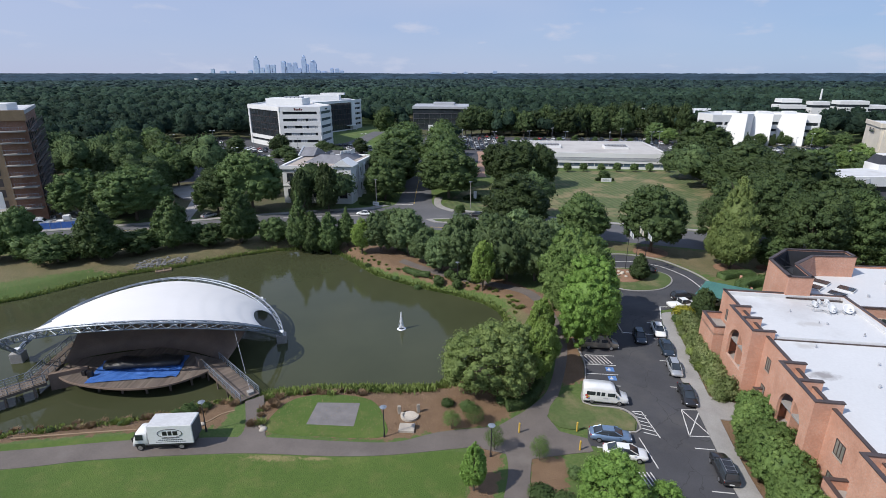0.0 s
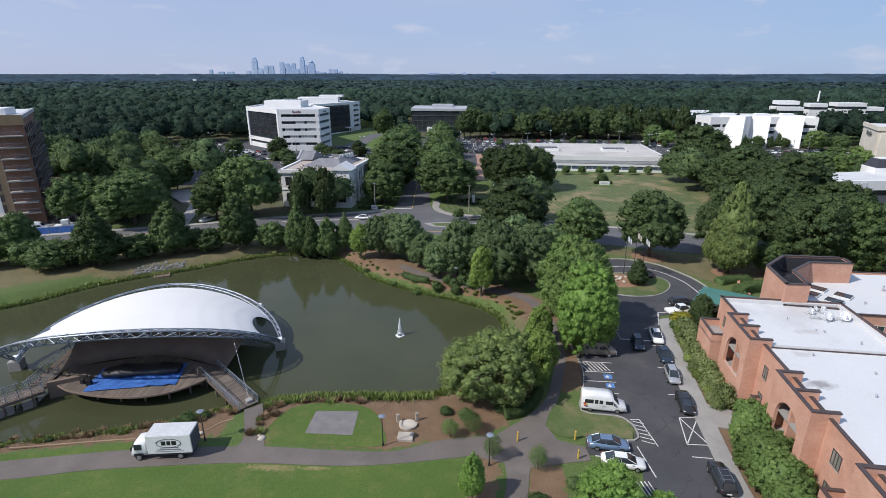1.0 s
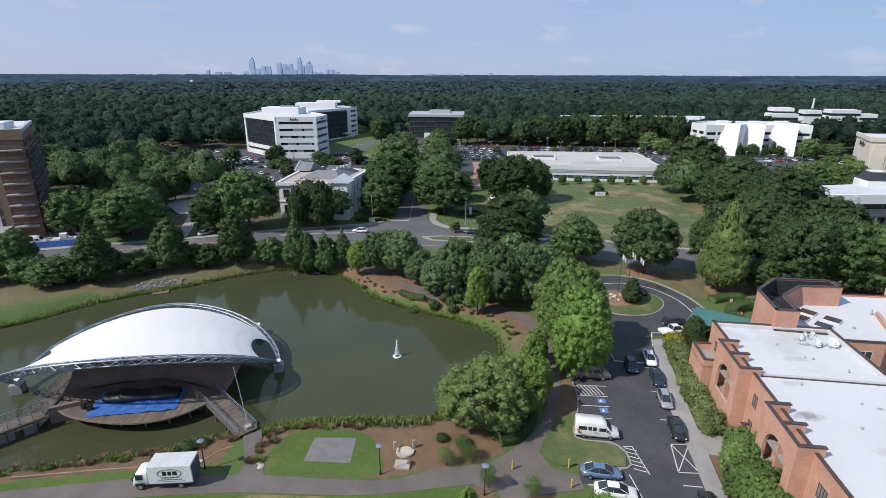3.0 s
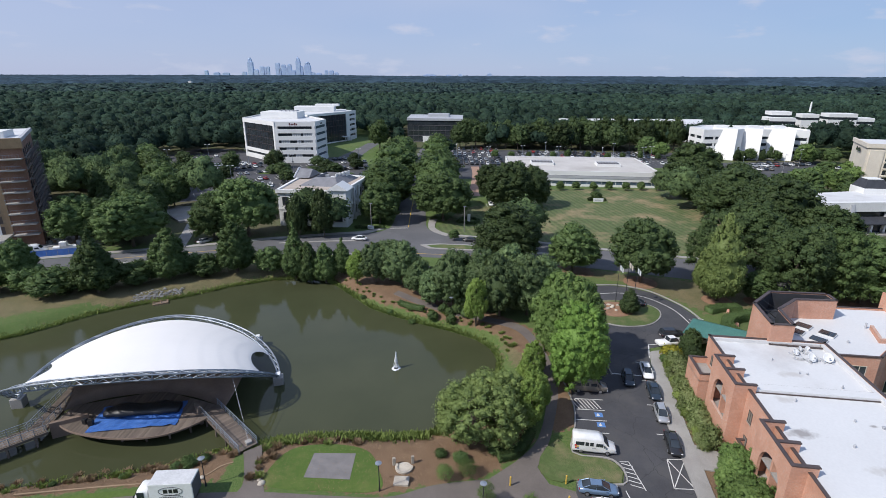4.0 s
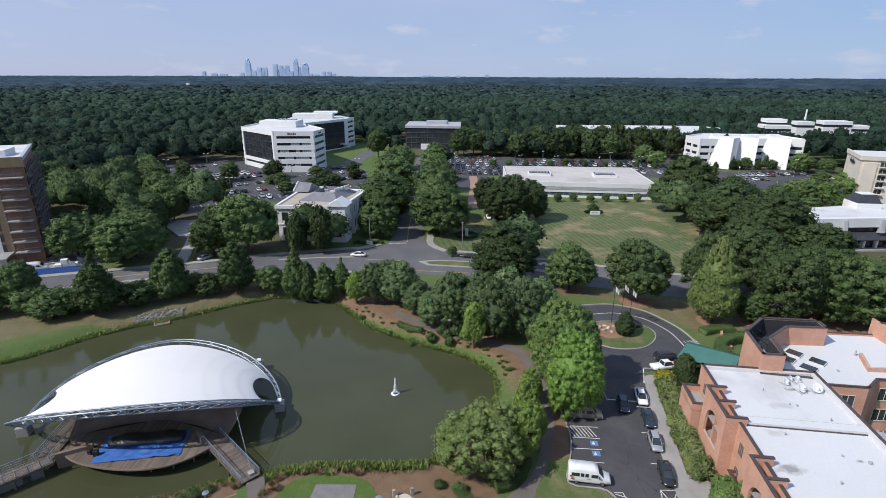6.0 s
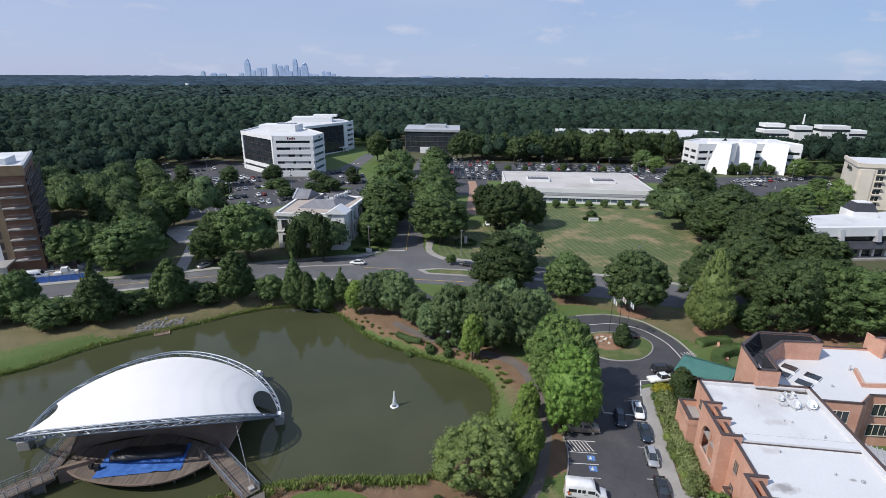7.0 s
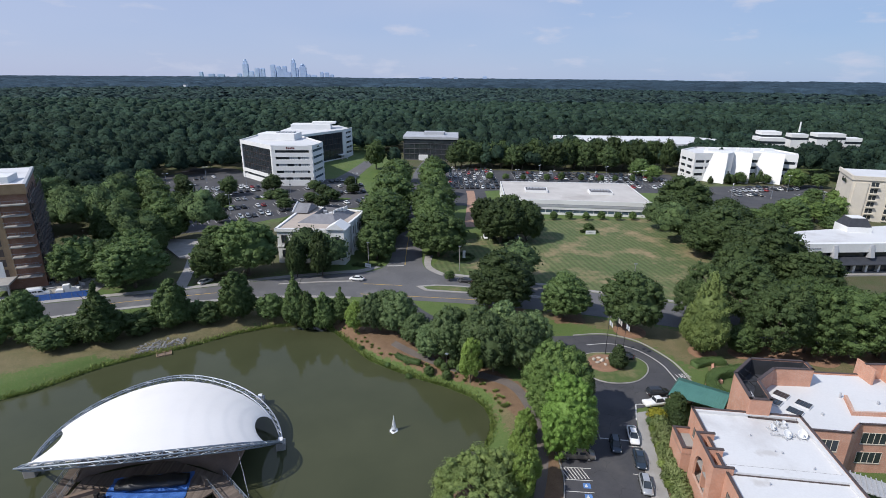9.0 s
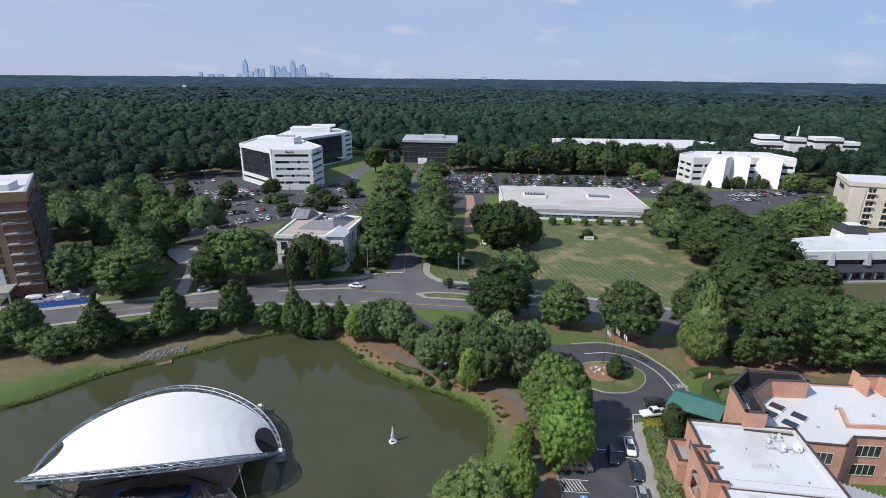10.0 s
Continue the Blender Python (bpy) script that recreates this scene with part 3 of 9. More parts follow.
def build_ground():
    X, Y = axis(-126, 60, 0.75, 5200), axis(36, 134, 0.75, 5200)
    gx, gy = np.meshgrid(X, Y)
    z = ground_height(gx, gy)
    nx, ny = len(X), len(Y)
    verts = np.stack([gx, gy, z], -1).reshape(-1, 3)
    i = np.arange(nx * ny).reshape(ny, nx)
    faces = np.stack([i[:-1, :-1], i[:-1, 1:], i[1:, 1:], i[1:, :-1]], -1).reshape(-1, 4)
    me = bpy.data.meshes.new("ground")
    me.from_pydata(verts.tolist(), [], faces.tolist())
    me.update()

    def soft(polys, reach):
        w = np.zeros(gx.shape)
        for p in polys:
            a, d = in_poly(gx, gy, p)
            w = np.maximum(w, np.clip(0.5 + np.where(a, d, -d) / reach, 0, 1))
        return w

    green = soft(GREEN, 4.0)
    for name, w in (("mulch", soft(MULCH, 1.2)), ("dry", soft(DRY, 5.0) * (1 - green)), ("woods", soft(WOODS, 12.0))):
        at = me.attributes.new(name, "FLOAT", "POINT")
        at.data.foreach_set("value", w.reshape(-1).astype(np.float32))
    me.materials.append(M_GROUND)
    ob = new("ground", me)
    smooth(ob)
    return tagged(ob, "grassy ground with mulch beds and a sloping pond bank", "ground", kind="structure")


build_ground()
structure("pond_water", prismed([(-126, 40), (14, 40), (14, 126), (-126, 126)], WATER_Z - 2.5, WATER_Z), M_WATER, "still olive-green pond water with faint ripples", "pond")

# the lawn in the foreground and the grass round the gravel pad
structure("lawn", prismed([(-90, 20), (1.5, 20), (1.6, 42), (2.6, 47.6), (0, 48.0), (-6, 47.1), (-12.5, 46.7), (-22, 47.0), (-28.6, 46.7), (-40, 45.6), (-49, 44.0), (-90, 38)], -0.2, 0.02), M_LAWN, "mown green lawn with straw-coloured patches", "lawn")
structure("grass_plot", prismed([(p.x, p.y) for p in curve_pts([(-22, 51.0, 0), (-22.3, 54.6, 0), (-20.2, 57.8, 0), (-15, 58.6, 0), (-10.4, 57.4, 0), (-8.4, 54, 0), (-8.0, 50.3, 0), (-15, 50.2, 0)], 6, True)], -0.2, 0.035), M_LAWN, "small oval plot of green grass", "lawn")
structure("grass_strip", ribbon([(-75, 45.0), (-51, 48.2), (-42, 49.6), (-37, 50.4), (-33, 51.2)], [(-75, 43.5), (-51.4, 47.0), (-42, 48.5), (-37, 49.2), (-33, 49.6)], 0.03), M_LAWN, "narrow strip of green grass beside the path", "lawn")
structure("gravel_pad", prismed([(-17.4, 56.8), (-11.8, 56.8), (-11.8, 52.1), (-17.7, 52.4)], -0.2, 0.06), M_GRAVEL, "rectangular grey gravel pad in the grass", "pad")

# footpaths
structure("path", ribbon([(-75, 41), (-49, 44.2), (-40.2, 45.8), (-28.6, 46.9), (-22.2, 47.2), (-12.5, 46.9), (-6.2, 47.3), (0.2, 48.3), (4.2, 48.8), (10, 48.4), (16.0, 48.0)],
                         [(-75, 43.6), (-51.4, 47.0), (-42.0, 48.5), (-37.0, 49.2), (-27.9, 49.8), (-21.2, 49.9), (-13.0, 49.4), (-6.4, 49.4), (-1.1, 51.3), (5.8, 52.4), (11.0, 53.4)], 0.045), M_PATH, "worn grey asphalt footpath", "path")
structure("path_junction", prismed([(3.8, 48.4), (9.0, 46.8), (13, 47.6), (16.4, 48.2), (16.2, 50.4), (13.2, 51.6), (12.2, 54.5), (10.6, 56.4), (5.8, 52.4), (2.0, 51.5)], -0.2, 0.055), M_PATH, "grey asphalt junction of footpaths", "path")
structure("bridge_path", ribbon([(-25.4, 49.4), (-25.0, 51.6), (-27.0, 56.9)], [(-21.6, 49.6), (-22.4, 51.2), (-25.0, 58.4)], 0.05), M_PATH, "short asphalt path up to a footbridge", "path")
structure("south_path", ribbon([(6.2, 49.0), (6.3, 44.5), (4.0, 36)], [(9.6, 48.5), (8.6, 44.0), (7.4, 36)], 0.05), M_PATH, "grey footpath under young trees", "path")
structure("lakeside_path", ribbon([(9.5, 55.5), (13.3, 60.3), (16.5, 70.9), (17.0, 79.2), (16.4, 86), (14.2, 92.4), (9.0, 95.8), (2, 99), (-6, 104.5), (-12, 110)],
                                  [(12.2, 54.5), (15.0, 60.3), (18.2, 70.9), (18.8, 79.2), (18.2, 87), (15.8, 94.2), (10.0, 97.8), (3, 101), (-5, 106.5), (-11, 112)], 0.06), M_PATH, "curving grey lakeside footpath", "path")
structure("stone_edging", along([(-52, 49.2), (-42, 50.6), (-37, 51.2), (-31, 52.2), (-29, 54.2), (-27.6, 55.0)], 0.1, -0.1, 0.16), M_TAN, "low tan edging beside the mulch bed", "edging")

# the main road and the side street
structure("road", ribbon([(-260, 82), (-140, 121), (-111.7, 131.2), (-88.5, 138.5), (-73, 143.3), (-53.4, 150.6), (-33, 156.4), (-23.2, 158.1), (-12, 157.5), (3.8, 155.0), (31.7, 147.2), (45.1, 142.4), (80, 131), (140, 115), (300, 80)],
                         [(-260, 72), (-140, 111), (-105.2, 123.1), (-84.2, 130.7), (-70.6, 134.2), (-45.3, 138.6), (-26.2, 138.2), (-12.7, 136.4), (3.4, 134.4), (20, 131.5), (39.9, 127), (75, 116), (130, 103), (200, 88), (300, 66)], 0.03), M_ROAD, "worn grey two-way road with turn lanes", "road")
structure("side_street", ribbon([(-27.5, 156.4), (-19.2, 163), (-17.8, 180), (-18.2, 223), (-18.5, 333), (-14, 392)], [(1.5, 154.0), (-5.6, 163), (-7.2, 180), (-9.0, 223), (-11.0, 333), (-7, 392)], 0.034), M_ROAD, "grey side street under tall trees", "road")
structure("pavement", ribbon([(-140, 123.5), (-111.7, 133.7), (-88.5, 141), (-73, 145.8), (-53.4, 153.1), (-33, 158.6), (-27, 160.0), (-21.8, 165)], [(-140, 121.3), (-111.7, 131.5), (-88.5, 138.8), (-73, 143.6), (-53.4, 150.9), (-33, 156.7), (-26, 157.5), (-19.4, 163.4)], 0.17), M_CONC, "pale concrete pavement with a kerb", "pavement")
structure("pavement", ribbon([(-3.0, 175), (-3.4, 164), (1, 157.2), (3.8, 156.8), (31.7, 149.0), (45.1, 144.2), (80, 133)], [(-5.8, 175), (-5.4, 163), (0, 155.4), (3.8, 155.2), (31.7, 147.4), (45.1, 142.6), (80, 131.2)], 0.17), M_CONC, "pale concrete pavement with a kerb", "pavement")
structure("pavement", ribbon([(-105.2, 123.0), (-84.2, 130.6), (-70.6, 134.1), (-45.3, 138.4), (-26.2, 138.0)], [(-105.2, 121.6), (-84.2, 129.2), (-70.6, 132.7), (-45.3, 137.0), (-26.2, 136.6)], 0.15), M_CONC, "pale concrete kerb and pavement", "pavement")
med = [(-7.6, 146.2), (-2, 147.4), (6.3, 146.6), (16, 143.5), (30, 139.0), (30, 137.5), (14, 140.4), (4, 141.6), (-4.8, 142.8)]
structure("median", prismed(med, -0.1, 0.2), M_CONC, "raised kerbed median", "median")
structure("median_grass", prismed([(-5.5, 145.6), (-1, 146.4), (6.3, 145.7), (15.8, 142.8), (28, 138.8), (14, 141.2), (4, 142.5), (-4.0, 143.6)], 0.05, 0.24), M_PATCHY, "dry grass on a raised median", "lawn")
structure("median", ribbon([(-50, 147.4), (-38, 149.4), (-28, 150.3)], [(-50, 146.6), (-38, 148.5), (-27, 149.5)], 0.18), M_CONC, "narrow raised concrete median", "median")
for line in ([(-100, 129.6), (-84, 135.0), (-66, 140.3)], [(-24, 148.0), (-12, 146.8)], [(-24, 140.2), (-8, 138.6), (10, 136.6)]):
    structure("road_marking", along(line, 0.09, 0.0, 0.042), M_YELLOW, "faded yellow line on the road", "marking")
structure("road_marking", along([(-18.4, 163.8), (-12.6, 164.2)], 0.25, 0.0, 0.045), M_PAINT, "white stop line", "marking")
structure("road_marking", along([(-12.4, 165), (-12.8, 180), (-13.2, 205)], 0.1, 0.0, 0.045), M_YELLOW, "yellow centre line of the side street", "marking")

# the striped field in front of the flat white building
structure("field", prismed([(-3.4, 163.8), (-2.6, 158.2), (3.8, 157.2), (32, 149.4), (49, 143.2), (75, 136), (96, 170), (99, 190), (97, 228), (40, 226), (18, 200), (6, 190)], -0.1, 0.025), M_FIELD, "wide mown field with brown stripes", "lawn")

# the hotel car park and its turning circle
LOT = [(16.0, 49.2), (22.0, 48.0), (20.2, 41), (18.5, 34), (28.2, 34), (29.4, 41.6), (30.5, 48.4), (31.8, 57.4), (32.8, 64.8), (35.1, 74.9), (36.6, 80.6), (38.0, 85.5), (41.5, 86.5), (46, 86), (50.5, 90),
       (53.0, 94.2), (53.0, 99.0), (52.0, 104.5), (48.5, 111.4), (44.6, 114.4), (40.0, 115.9), (33, 115), (29.0, 112), (27, 107), (26.4, 98), (27.4, 88), (28.4, 84), (27.2, 76.8), (21.2, 76.5), (19.9, 67.7), (19.0, 62.8), (17.6, 57.5), (21.7, 56.3), (22.8, 55.2), (23.2, 53.6), (22.4, 51.7), (16.7, 52.1)]
structure("car_park", prismed(LOT, -0.15, 0.05), M_ASPHALT, "dark asphalt car park with a turning loop", "car park")
structure("drive", ribbon([(34, 115.2), (22, 115), (10, 118.5), (0, 124), (-6, 131), (-9, 138)], [(31, 109.5), (20, 109.5), (8, 113.5), (-3, 119.5), (-10, 126), (-14, 137)], 0.047), M_ASPHALT, "dark asphalt drive out to the road", "road")
structure("sidewalk", ribbon([(29.6, 34), (29.4, 41.6), (30.5, 48.4), (31.8, 57.4), (32.8, 64.8), (35.1, 74.9), (36.8, 81), (37.8, 84.0), (40.5, 84.6)], [(31.9, 34), (31.8, 41.6), (32.7, 48.9), (34.8, 60.6), (36.8, 71.3), (38.5, 79.9), (39.4, 82.2), (40.4, 83.0), (42.5, 83.2)], 0.19), M_CONC, "pale concrete pavement with a kerb", "pavement")
structure("sidewalk", prismed([(33.6, 54.2), (36.4, 53.6), (37.4, 57.4), (34.4, 59.0)], -0.1, 0.16), M_CONC, "pale concrete paving beside shrubs", "pavement")
structure("kerb", along([(53.2, 93.5), (53.3, 99.0), (52.3, 104.5), (48.8, 111.6), (44.8, 114.8), (40.0, 116.2), (33, 115.3)], 0.16, -0.1, 0.3), M_CONC, "pale concrete kerb round the turning loop", "kerb")
structure("kerb", along([(50.2, 95.0), (50.2, 98.0), (49.6, 102.5), (47.1, 107.5), (43.8, 110.2), (40.2, 111.3), (35, 110.6)], 0.10, 0.0, 0.062), M_PAINT, "white edge line of the fire lane", "marking")
structure("kerb", along([(19.8, 74.5), (20.0, 67.7), (19.0, 62.8), (17.4, 57.3), (21.7, 56.25), (22.9, 55.1), (23.25, 53.6), (22.4, 51.55), (16.7, 51.95)], 0.1, -0.1, 0.3, 3), M_CONC, "pale concrete kerb", "kerb")
structure("kerb", along([(28.5, 76.5), (28.6, 84), (27.4, 88.5), (26.5, 98), (27.0, 106)], 0.1, -0.1, 0.3), M_CONC, "pale concrete kerb", "kerb")
structure("grass_island", prismed([(17.6, 57.0), (21.6, 56.0), (22.7, 55.0), (23.0, 53.6), (22.3, 51.8), (16.6, 52.2), (14.8, 51.9), (13.4, 52.3), (12.5, 53.4), (12.4, 54.8), (12.9, 56.4), (14.0, 58.2), (16, 60)], -0.1, 0.15), M_PATCHY, "kerbed island of patchy grass", "lawn")
ISLE = [(p.x, p.y) for p in curve_pts([(32.2, 96.5, 0), (36, 94.2, 0), (41.5, 94.8, 0), (45.4, 98.5, 0), (46.3, 102.6, 0), (43.5, 105.8, 0), (38, 107.0, 0), (33, 105.8, 0), (30.6, 101.5, 0)], 6, True)]
structure("roundabout", prismed(ISLE, -0.1, 0.2), M_CONC, "round kerbed island of the turning loop", "kerb")
structure("roundabout_lawn", prismed([(38.5 + (x - 38.5) * 0.96, 100.6 + (y - 100.6) * 0.96) for x, y in ISLE], 0.0, 0.25), M_PATCHY, "green lawn on a kerbed island", "lawn")
M_MULCH = surf("bark_mulch", (0.29, 0.165, 0.10), (0.20, 0.115, 0.072), 0.6, 9.0, 0.95, bump=0.6, dist=0.03)
structure("planting_bed", prismed([(p.x, p.y) for p in curve_pts([(33.0, 101.0, 0), (35.0, 98.6, 0), (38.5, 98.8, 0), (41.5, 101.6, 0), (41.0, 104.6, 0), (37.5, 105.8, 0), (34.2, 104.6, 0)], 5, True)], 0.1, 0.29), M_MULCH, "brown mulched bed with boulders on the island", "bed")
for cx, cy, rr in ((61.5, 107.4, 3.2), (70.1, 107.0, 2.6), (48, 118, 4.0), (77.5, 106, 4.5), (87, 106, 5), (97, 105, 5)):
    ring_bm = bmesh.new()
    rod(ring_bm, (cx, cy, -0.1), (cx, cy, 0.03), rr, rr, 22)
    structure("mulch_ring", ring_bm, M_MULCH, "ring of brown mulch under a tree", "bed")
structure("hedge_lawn", prismed([(54.5, 93), (60, 97), (68, 99), (74, 95), (70, 88), (60, 86), (55, 88)], -0.1, 0.03), M_PATCHY, "patchy lawn inside a curved hedge", "lawn")


def bay_line(a, b, half=0.06, z=0.062, mat=M_PAINT, label="worn white parking line"):
    structure("parking_line", along([a, b], half, 0.0, z, 1), mat, label, "marking")


# bays along the pavement: short lines square to the kerb
for k in (42.2, 48.7, 61.0, 67.9, 74.6, 80.4):
    x = 29.4 + (k - 41.6) * 0.168 + (0.4 if k > 70 else 0)
    bay_line((x - 2.4, k + 0.2), (x - 0.2, k - 0.05))
# crossed-out box
bx = [(29.65, 56.1), (32.0, 56.1), (31.1, 50.9), (28.5, 51.0)]
for a, b in ((0, 1), (1, 2), (2, 3), (3, 0), (0, 2), (1, 3)):
    bay_line(bx[a], bx[b])
# bays on the garden side
for y in (59.0, 61.6, 64.4, 66.9, 69.6):
    bay_line((18.4 + (y - 58) * 0.19, y), (22.9 + (y - 58) * 0.17, y - 0.35))
for i in range(7):
    bay_line((19.9 + i * 0.55, 69.5), (20.7 + i * 0.55, 67.0), 0.07)
for i in range(5):
    bay_line((19.1 + i * 0.75, 61.5), (19.9 + i * 0.75, 59.3), 0.07)
for i in range(6):
    bay_line((23.3, 51.6 + i * 0.75), (24.7, 51.0 + i * 0.75), 0.06)
bay_line((23.2, 55.6), (24.4, 55.6))
bay_line((24.4, 55.6), (24.9, 50.6))
bay_line((17, 48.95), (22.3, 48.1))
bay_line((22.4, 50.6), (22.8, 45.6))
for x0 in (19.6, 20.0, 20.4, 20.8):
    bay_line((x0 + 0.9, 45.0), (x0 + 1.3, 42.6))
bay_line((28.4, 76.9), (35.3, 76.0), 0.12)
bay_line((27.0, 89.5), (29.6, 87.0), 0.08)
bay_line((28.5, 84.6), (29.6, 87.0), 0.08)
bay_line((38.6, 87.0), (44.5, 87.0), 0.1)
bay_line((38.6, 87.0), (36.9, 82.0), 0.1)
for (cx, cy) in ((23.2, 65.5), (22.9, 63.2)):
    structure("parking_symbol", prismed([(cx - 0.6, cy - 0.5), (cx + 0.55, cy - 0.58), (cx + 0.65, cy + 0.5), (cx - 0.5, cy + 0.58)], 0.0, 0.06), M_BLUEPAINT, "blue painted square of a disabled bay", "marking")
    sym = bmesh.new()
    rod(sym, (cx - 0.1, cy - 0.1, 0.056), (cx - 0.1, cy - 0.1, 0.066), 0.24, seg=14)
    box(sym, cx - 0.1, cx + 0.04, cy - 0.1, cy + 0.42, 0.056, 0.068)
    structure("parking_symbol", sym, M_PAINT, "white painted wheelchair mark", "marking")

# car parks further off
structure("car_park", prismed([(-118, 194), (-160, 262), (-175, 305), (-168, 350), (-140, 350), (-100, 298), (-66, 318), (-46.6, 300), (-33, 248), (-60, 236), (-97, 202)], -0.1, 0.03), M_ASPHALT, "dark asphalt car park with tree islands", "car park")
structure("car_park", prismed([(2, 250), (24, 250), (24, 285), (40, 288), (152, 280), (150, 340), (36, 352), (2, 356)], -0.1, 0.03), M_ASPHALT, "dark asphalt car park full of cars", "car park")
structure("car_park", prismed([(120, 250), (160, 225), (204, 268), (230, 308), (160, 302), (135, 290)], -0.1, 0.03), M_ASPHALT, "dark asphalt car park beside an office", "car park")
structure("walkway", ribbon([(10.4, 212), (10.6, 225), (13.4, 262), (13.6, 285)], [(14.4, 212), (14.4, 225), (17.6, 262), (18.0, 285)], 0.05), surf("brick_paving", (0.36, 0.22, 0.15), (0.28, 0.17, 0.12), 0.5, 8.0), "tan brick walkway beside a car park", "path")
structure("drive", ribbon([(-66, 318), (-62, 345), (-58, 385)], [(-54, 305), (-52, 345), (-49, 385)], 0.04), M_ROAD, "grey drive up to an office building", "road")
structure("ramp_deck", prismed([(-110, 190), (-91, 190), (-82, 171), (-91, 169)], -0.1, 0.6), M_CONC, "pale concrete deck behind the trees", "deck")
structure("ramp_drive", ribbon([(-88.5, 170), (-84.5, 158), (-80.5, 143.5)], [(-84.5, 171), (-81.0, 159), (-77, 144.5)], 0.06), M_CONC, "pale concrete drive down to the road", "road")
structure("lawn", prismed([(-52, 318), (-34, 300), (-30, 330), (-46, 352)], -0.1, 0.03), M_LAWN, "small green office lawn", "lawn")

# ---- trees ----
def ico(sub):
    bm = bmesh.new()
    bmesh.ops.create_icosphere(bm, subdivisions=sub, radius=1.0)
    bm.verts.ensure_lookup_table()
    v = np.array([x.co[:] for x in bm.verts])
    f = np.array([[y.index for y in x.verts] for x in bm.faces])
    bm.free()
    return v, f


ICO1, ICO2, ICO3 = ico(1), ico(2), ico(3)


def unit(v):
    return v / np.maximum(np.linalg.norm(v, axis=-1, keepdims=True), 1e-6)


def bumps(d, K, P, amp):
    """A smooth uneven radius over directions d: a sum of waves."""
    return 1 + np.sin(d @ K.T + P) @ amp


def crown_arrays(kind, seed, r, h, n, cards, leaf, core=None, airy=0.0, above=False, uneven=1.0):
    """Vertices, faces and leaf normals of a crown: n boughs of foliage with gaps between them, each a dense inside in a skin of small blades."""
    rng = np.random.default_rng(seed)
    K = unit(rng.normal(size=(14, 3))) * np.concatenate([np.full(6, 2.4), np.full(8, 4.6)])[:, None]
    P = rng.uniform(0, 6.28, 14)
    amp = np.concatenate([np.full(6, 0.045), np.full(8, 0.040)]) * uneven
    low = {"round": 0.06, "wide": 0.04, "cone": 0.05, "tall": 0.12}[kind] * h
    mid = {"round": 0.47, "wide": 0.42, "cone": 0.30, "tall": 0.46}[kind] * h
    up, down = h - mid, mid - low

    def place(d, depth):
        """Point of the crown in direction d, drawn in by depth."""
        f = bumps(d, K, P, amp) * depth
        z = np.where(d[:, 2] > 0, up, down) * d[:, 2]
        q = np.sqrt(np.maximum(1e-6, 1 - d[:, 2] ** 2))
        w = r * np.where(d[:, 2] < 0, np.clip(q, 0.35, 1) ** -0.5, 1.0)
        if kind in ("cone", "tall"):
            w = np.where(d[:, 2] > 0, r * (1 - d[:, 2]) ** (0.92 if kind == "cone" else 0.55) * (1 + 0.25 * d[:, 2]) / q, r)
        return np.stack([d[:, 0] * w * f, d[:, 1] * w * f, z * f + mid], 1), w / r * np.sqrt(np.maximum(0.05, 1 - d[:, 2] ** 2))

    size = (r * r * (h - low) / 2) ** (1 / 3)
    reach = 2 * size * math.sqrt(1.35 / n)
    k = np.arange(n)
    bottom = -0.15 if above else -0.8
    cz = 1 - (1 - bottom) * (k + 0.5) / n
    ca = k * 2.39996 + rng.uniform(-0.45, 0.45, n)
    cd = np.stack([np.sqrt(1 - cz ** 2) * np.cos(ca), np.sqrt(1 - cz ** 2) * np.sin(ca), cz], 1)
    cd = unit(cd + rng.normal(size=(n, 3)) * 0.10)
    cr = reach * rng.uniform(0.66, 1.30, n)
    depth = 1 - 1.10 * cr / size - 0.22 * uneven * rng.uniform(0, 1, n) ** 1.8
    cc, wide = place(cd, depth)
    if kind in ("cone", "tall"):
        cr = cr * np.clip(0.45 + 0.65 * wide, 0.4, 1.0)
    tallness = {"round": 0.88, "wide": 0.80, "cone": 1.15, "tall": 1.2}[kind]
    stretch = np.array((1.0, 1.0, tallness))

    V, F, N, off = [], [], [], 0
    if core is not None:
        d = unit(core[0])
        if airy < 0.35:
            v, _ = place(d, 1 - 1.8 * reach / size)
            V.append(v)
            N.append(d)
            F.append(core[1])
            off = len(v)
        lump = core if n < 45 else ICO2 if core is ICO3 else core
        ld = unit(lump[0])
        for i in range(n):
            rad = cr[i] * (0.80 - 0.4 * airy) * (1 + rng.uniform(-0.26, 0.22, (len(ld), 1)))
            V.append(cc[i] + ld * rad * stretch)
            N.append(unit(ld * (0.6 if above else 1.0) + (0.9 if above else 0.3) * cd[i] + rng.normal(size=ld.shape) * (0.25 if above else 0.45)))
            F.append(lump[1] + off)
            off += len(ld)
    if cards:
        pick = rng.choice(n, cards, p=cr ** 2 / (cr ** 2).sum())
        dl = unit(rng.normal(size=(cards, 3)) + 0.75 * cd[pick] + (0, 0, 0.30))
        pos = cc[pick] + dl * stretch * (cr[pick] * (1.42 - (0.66 + 0.5 * airy) * rng.uniform(0, 1, cards) ** 0.8))[:, None]
        nrm = unit(dl + rng.normal(size=(cards, 3)) * 0.8)
        t = unit(np.cross(nrm, rng.normal(size=(cards, 3))))
        b = np.cross(nrm, t)
        L = leaf * rng.uniform(0.6, 1.35, (cards, 1))
        W = L * rng.uniform(0.42, 0.7, (cards, 1))
        bend = nrm * L * rng.uniform(-0.25, 0.25, (cards, 1))
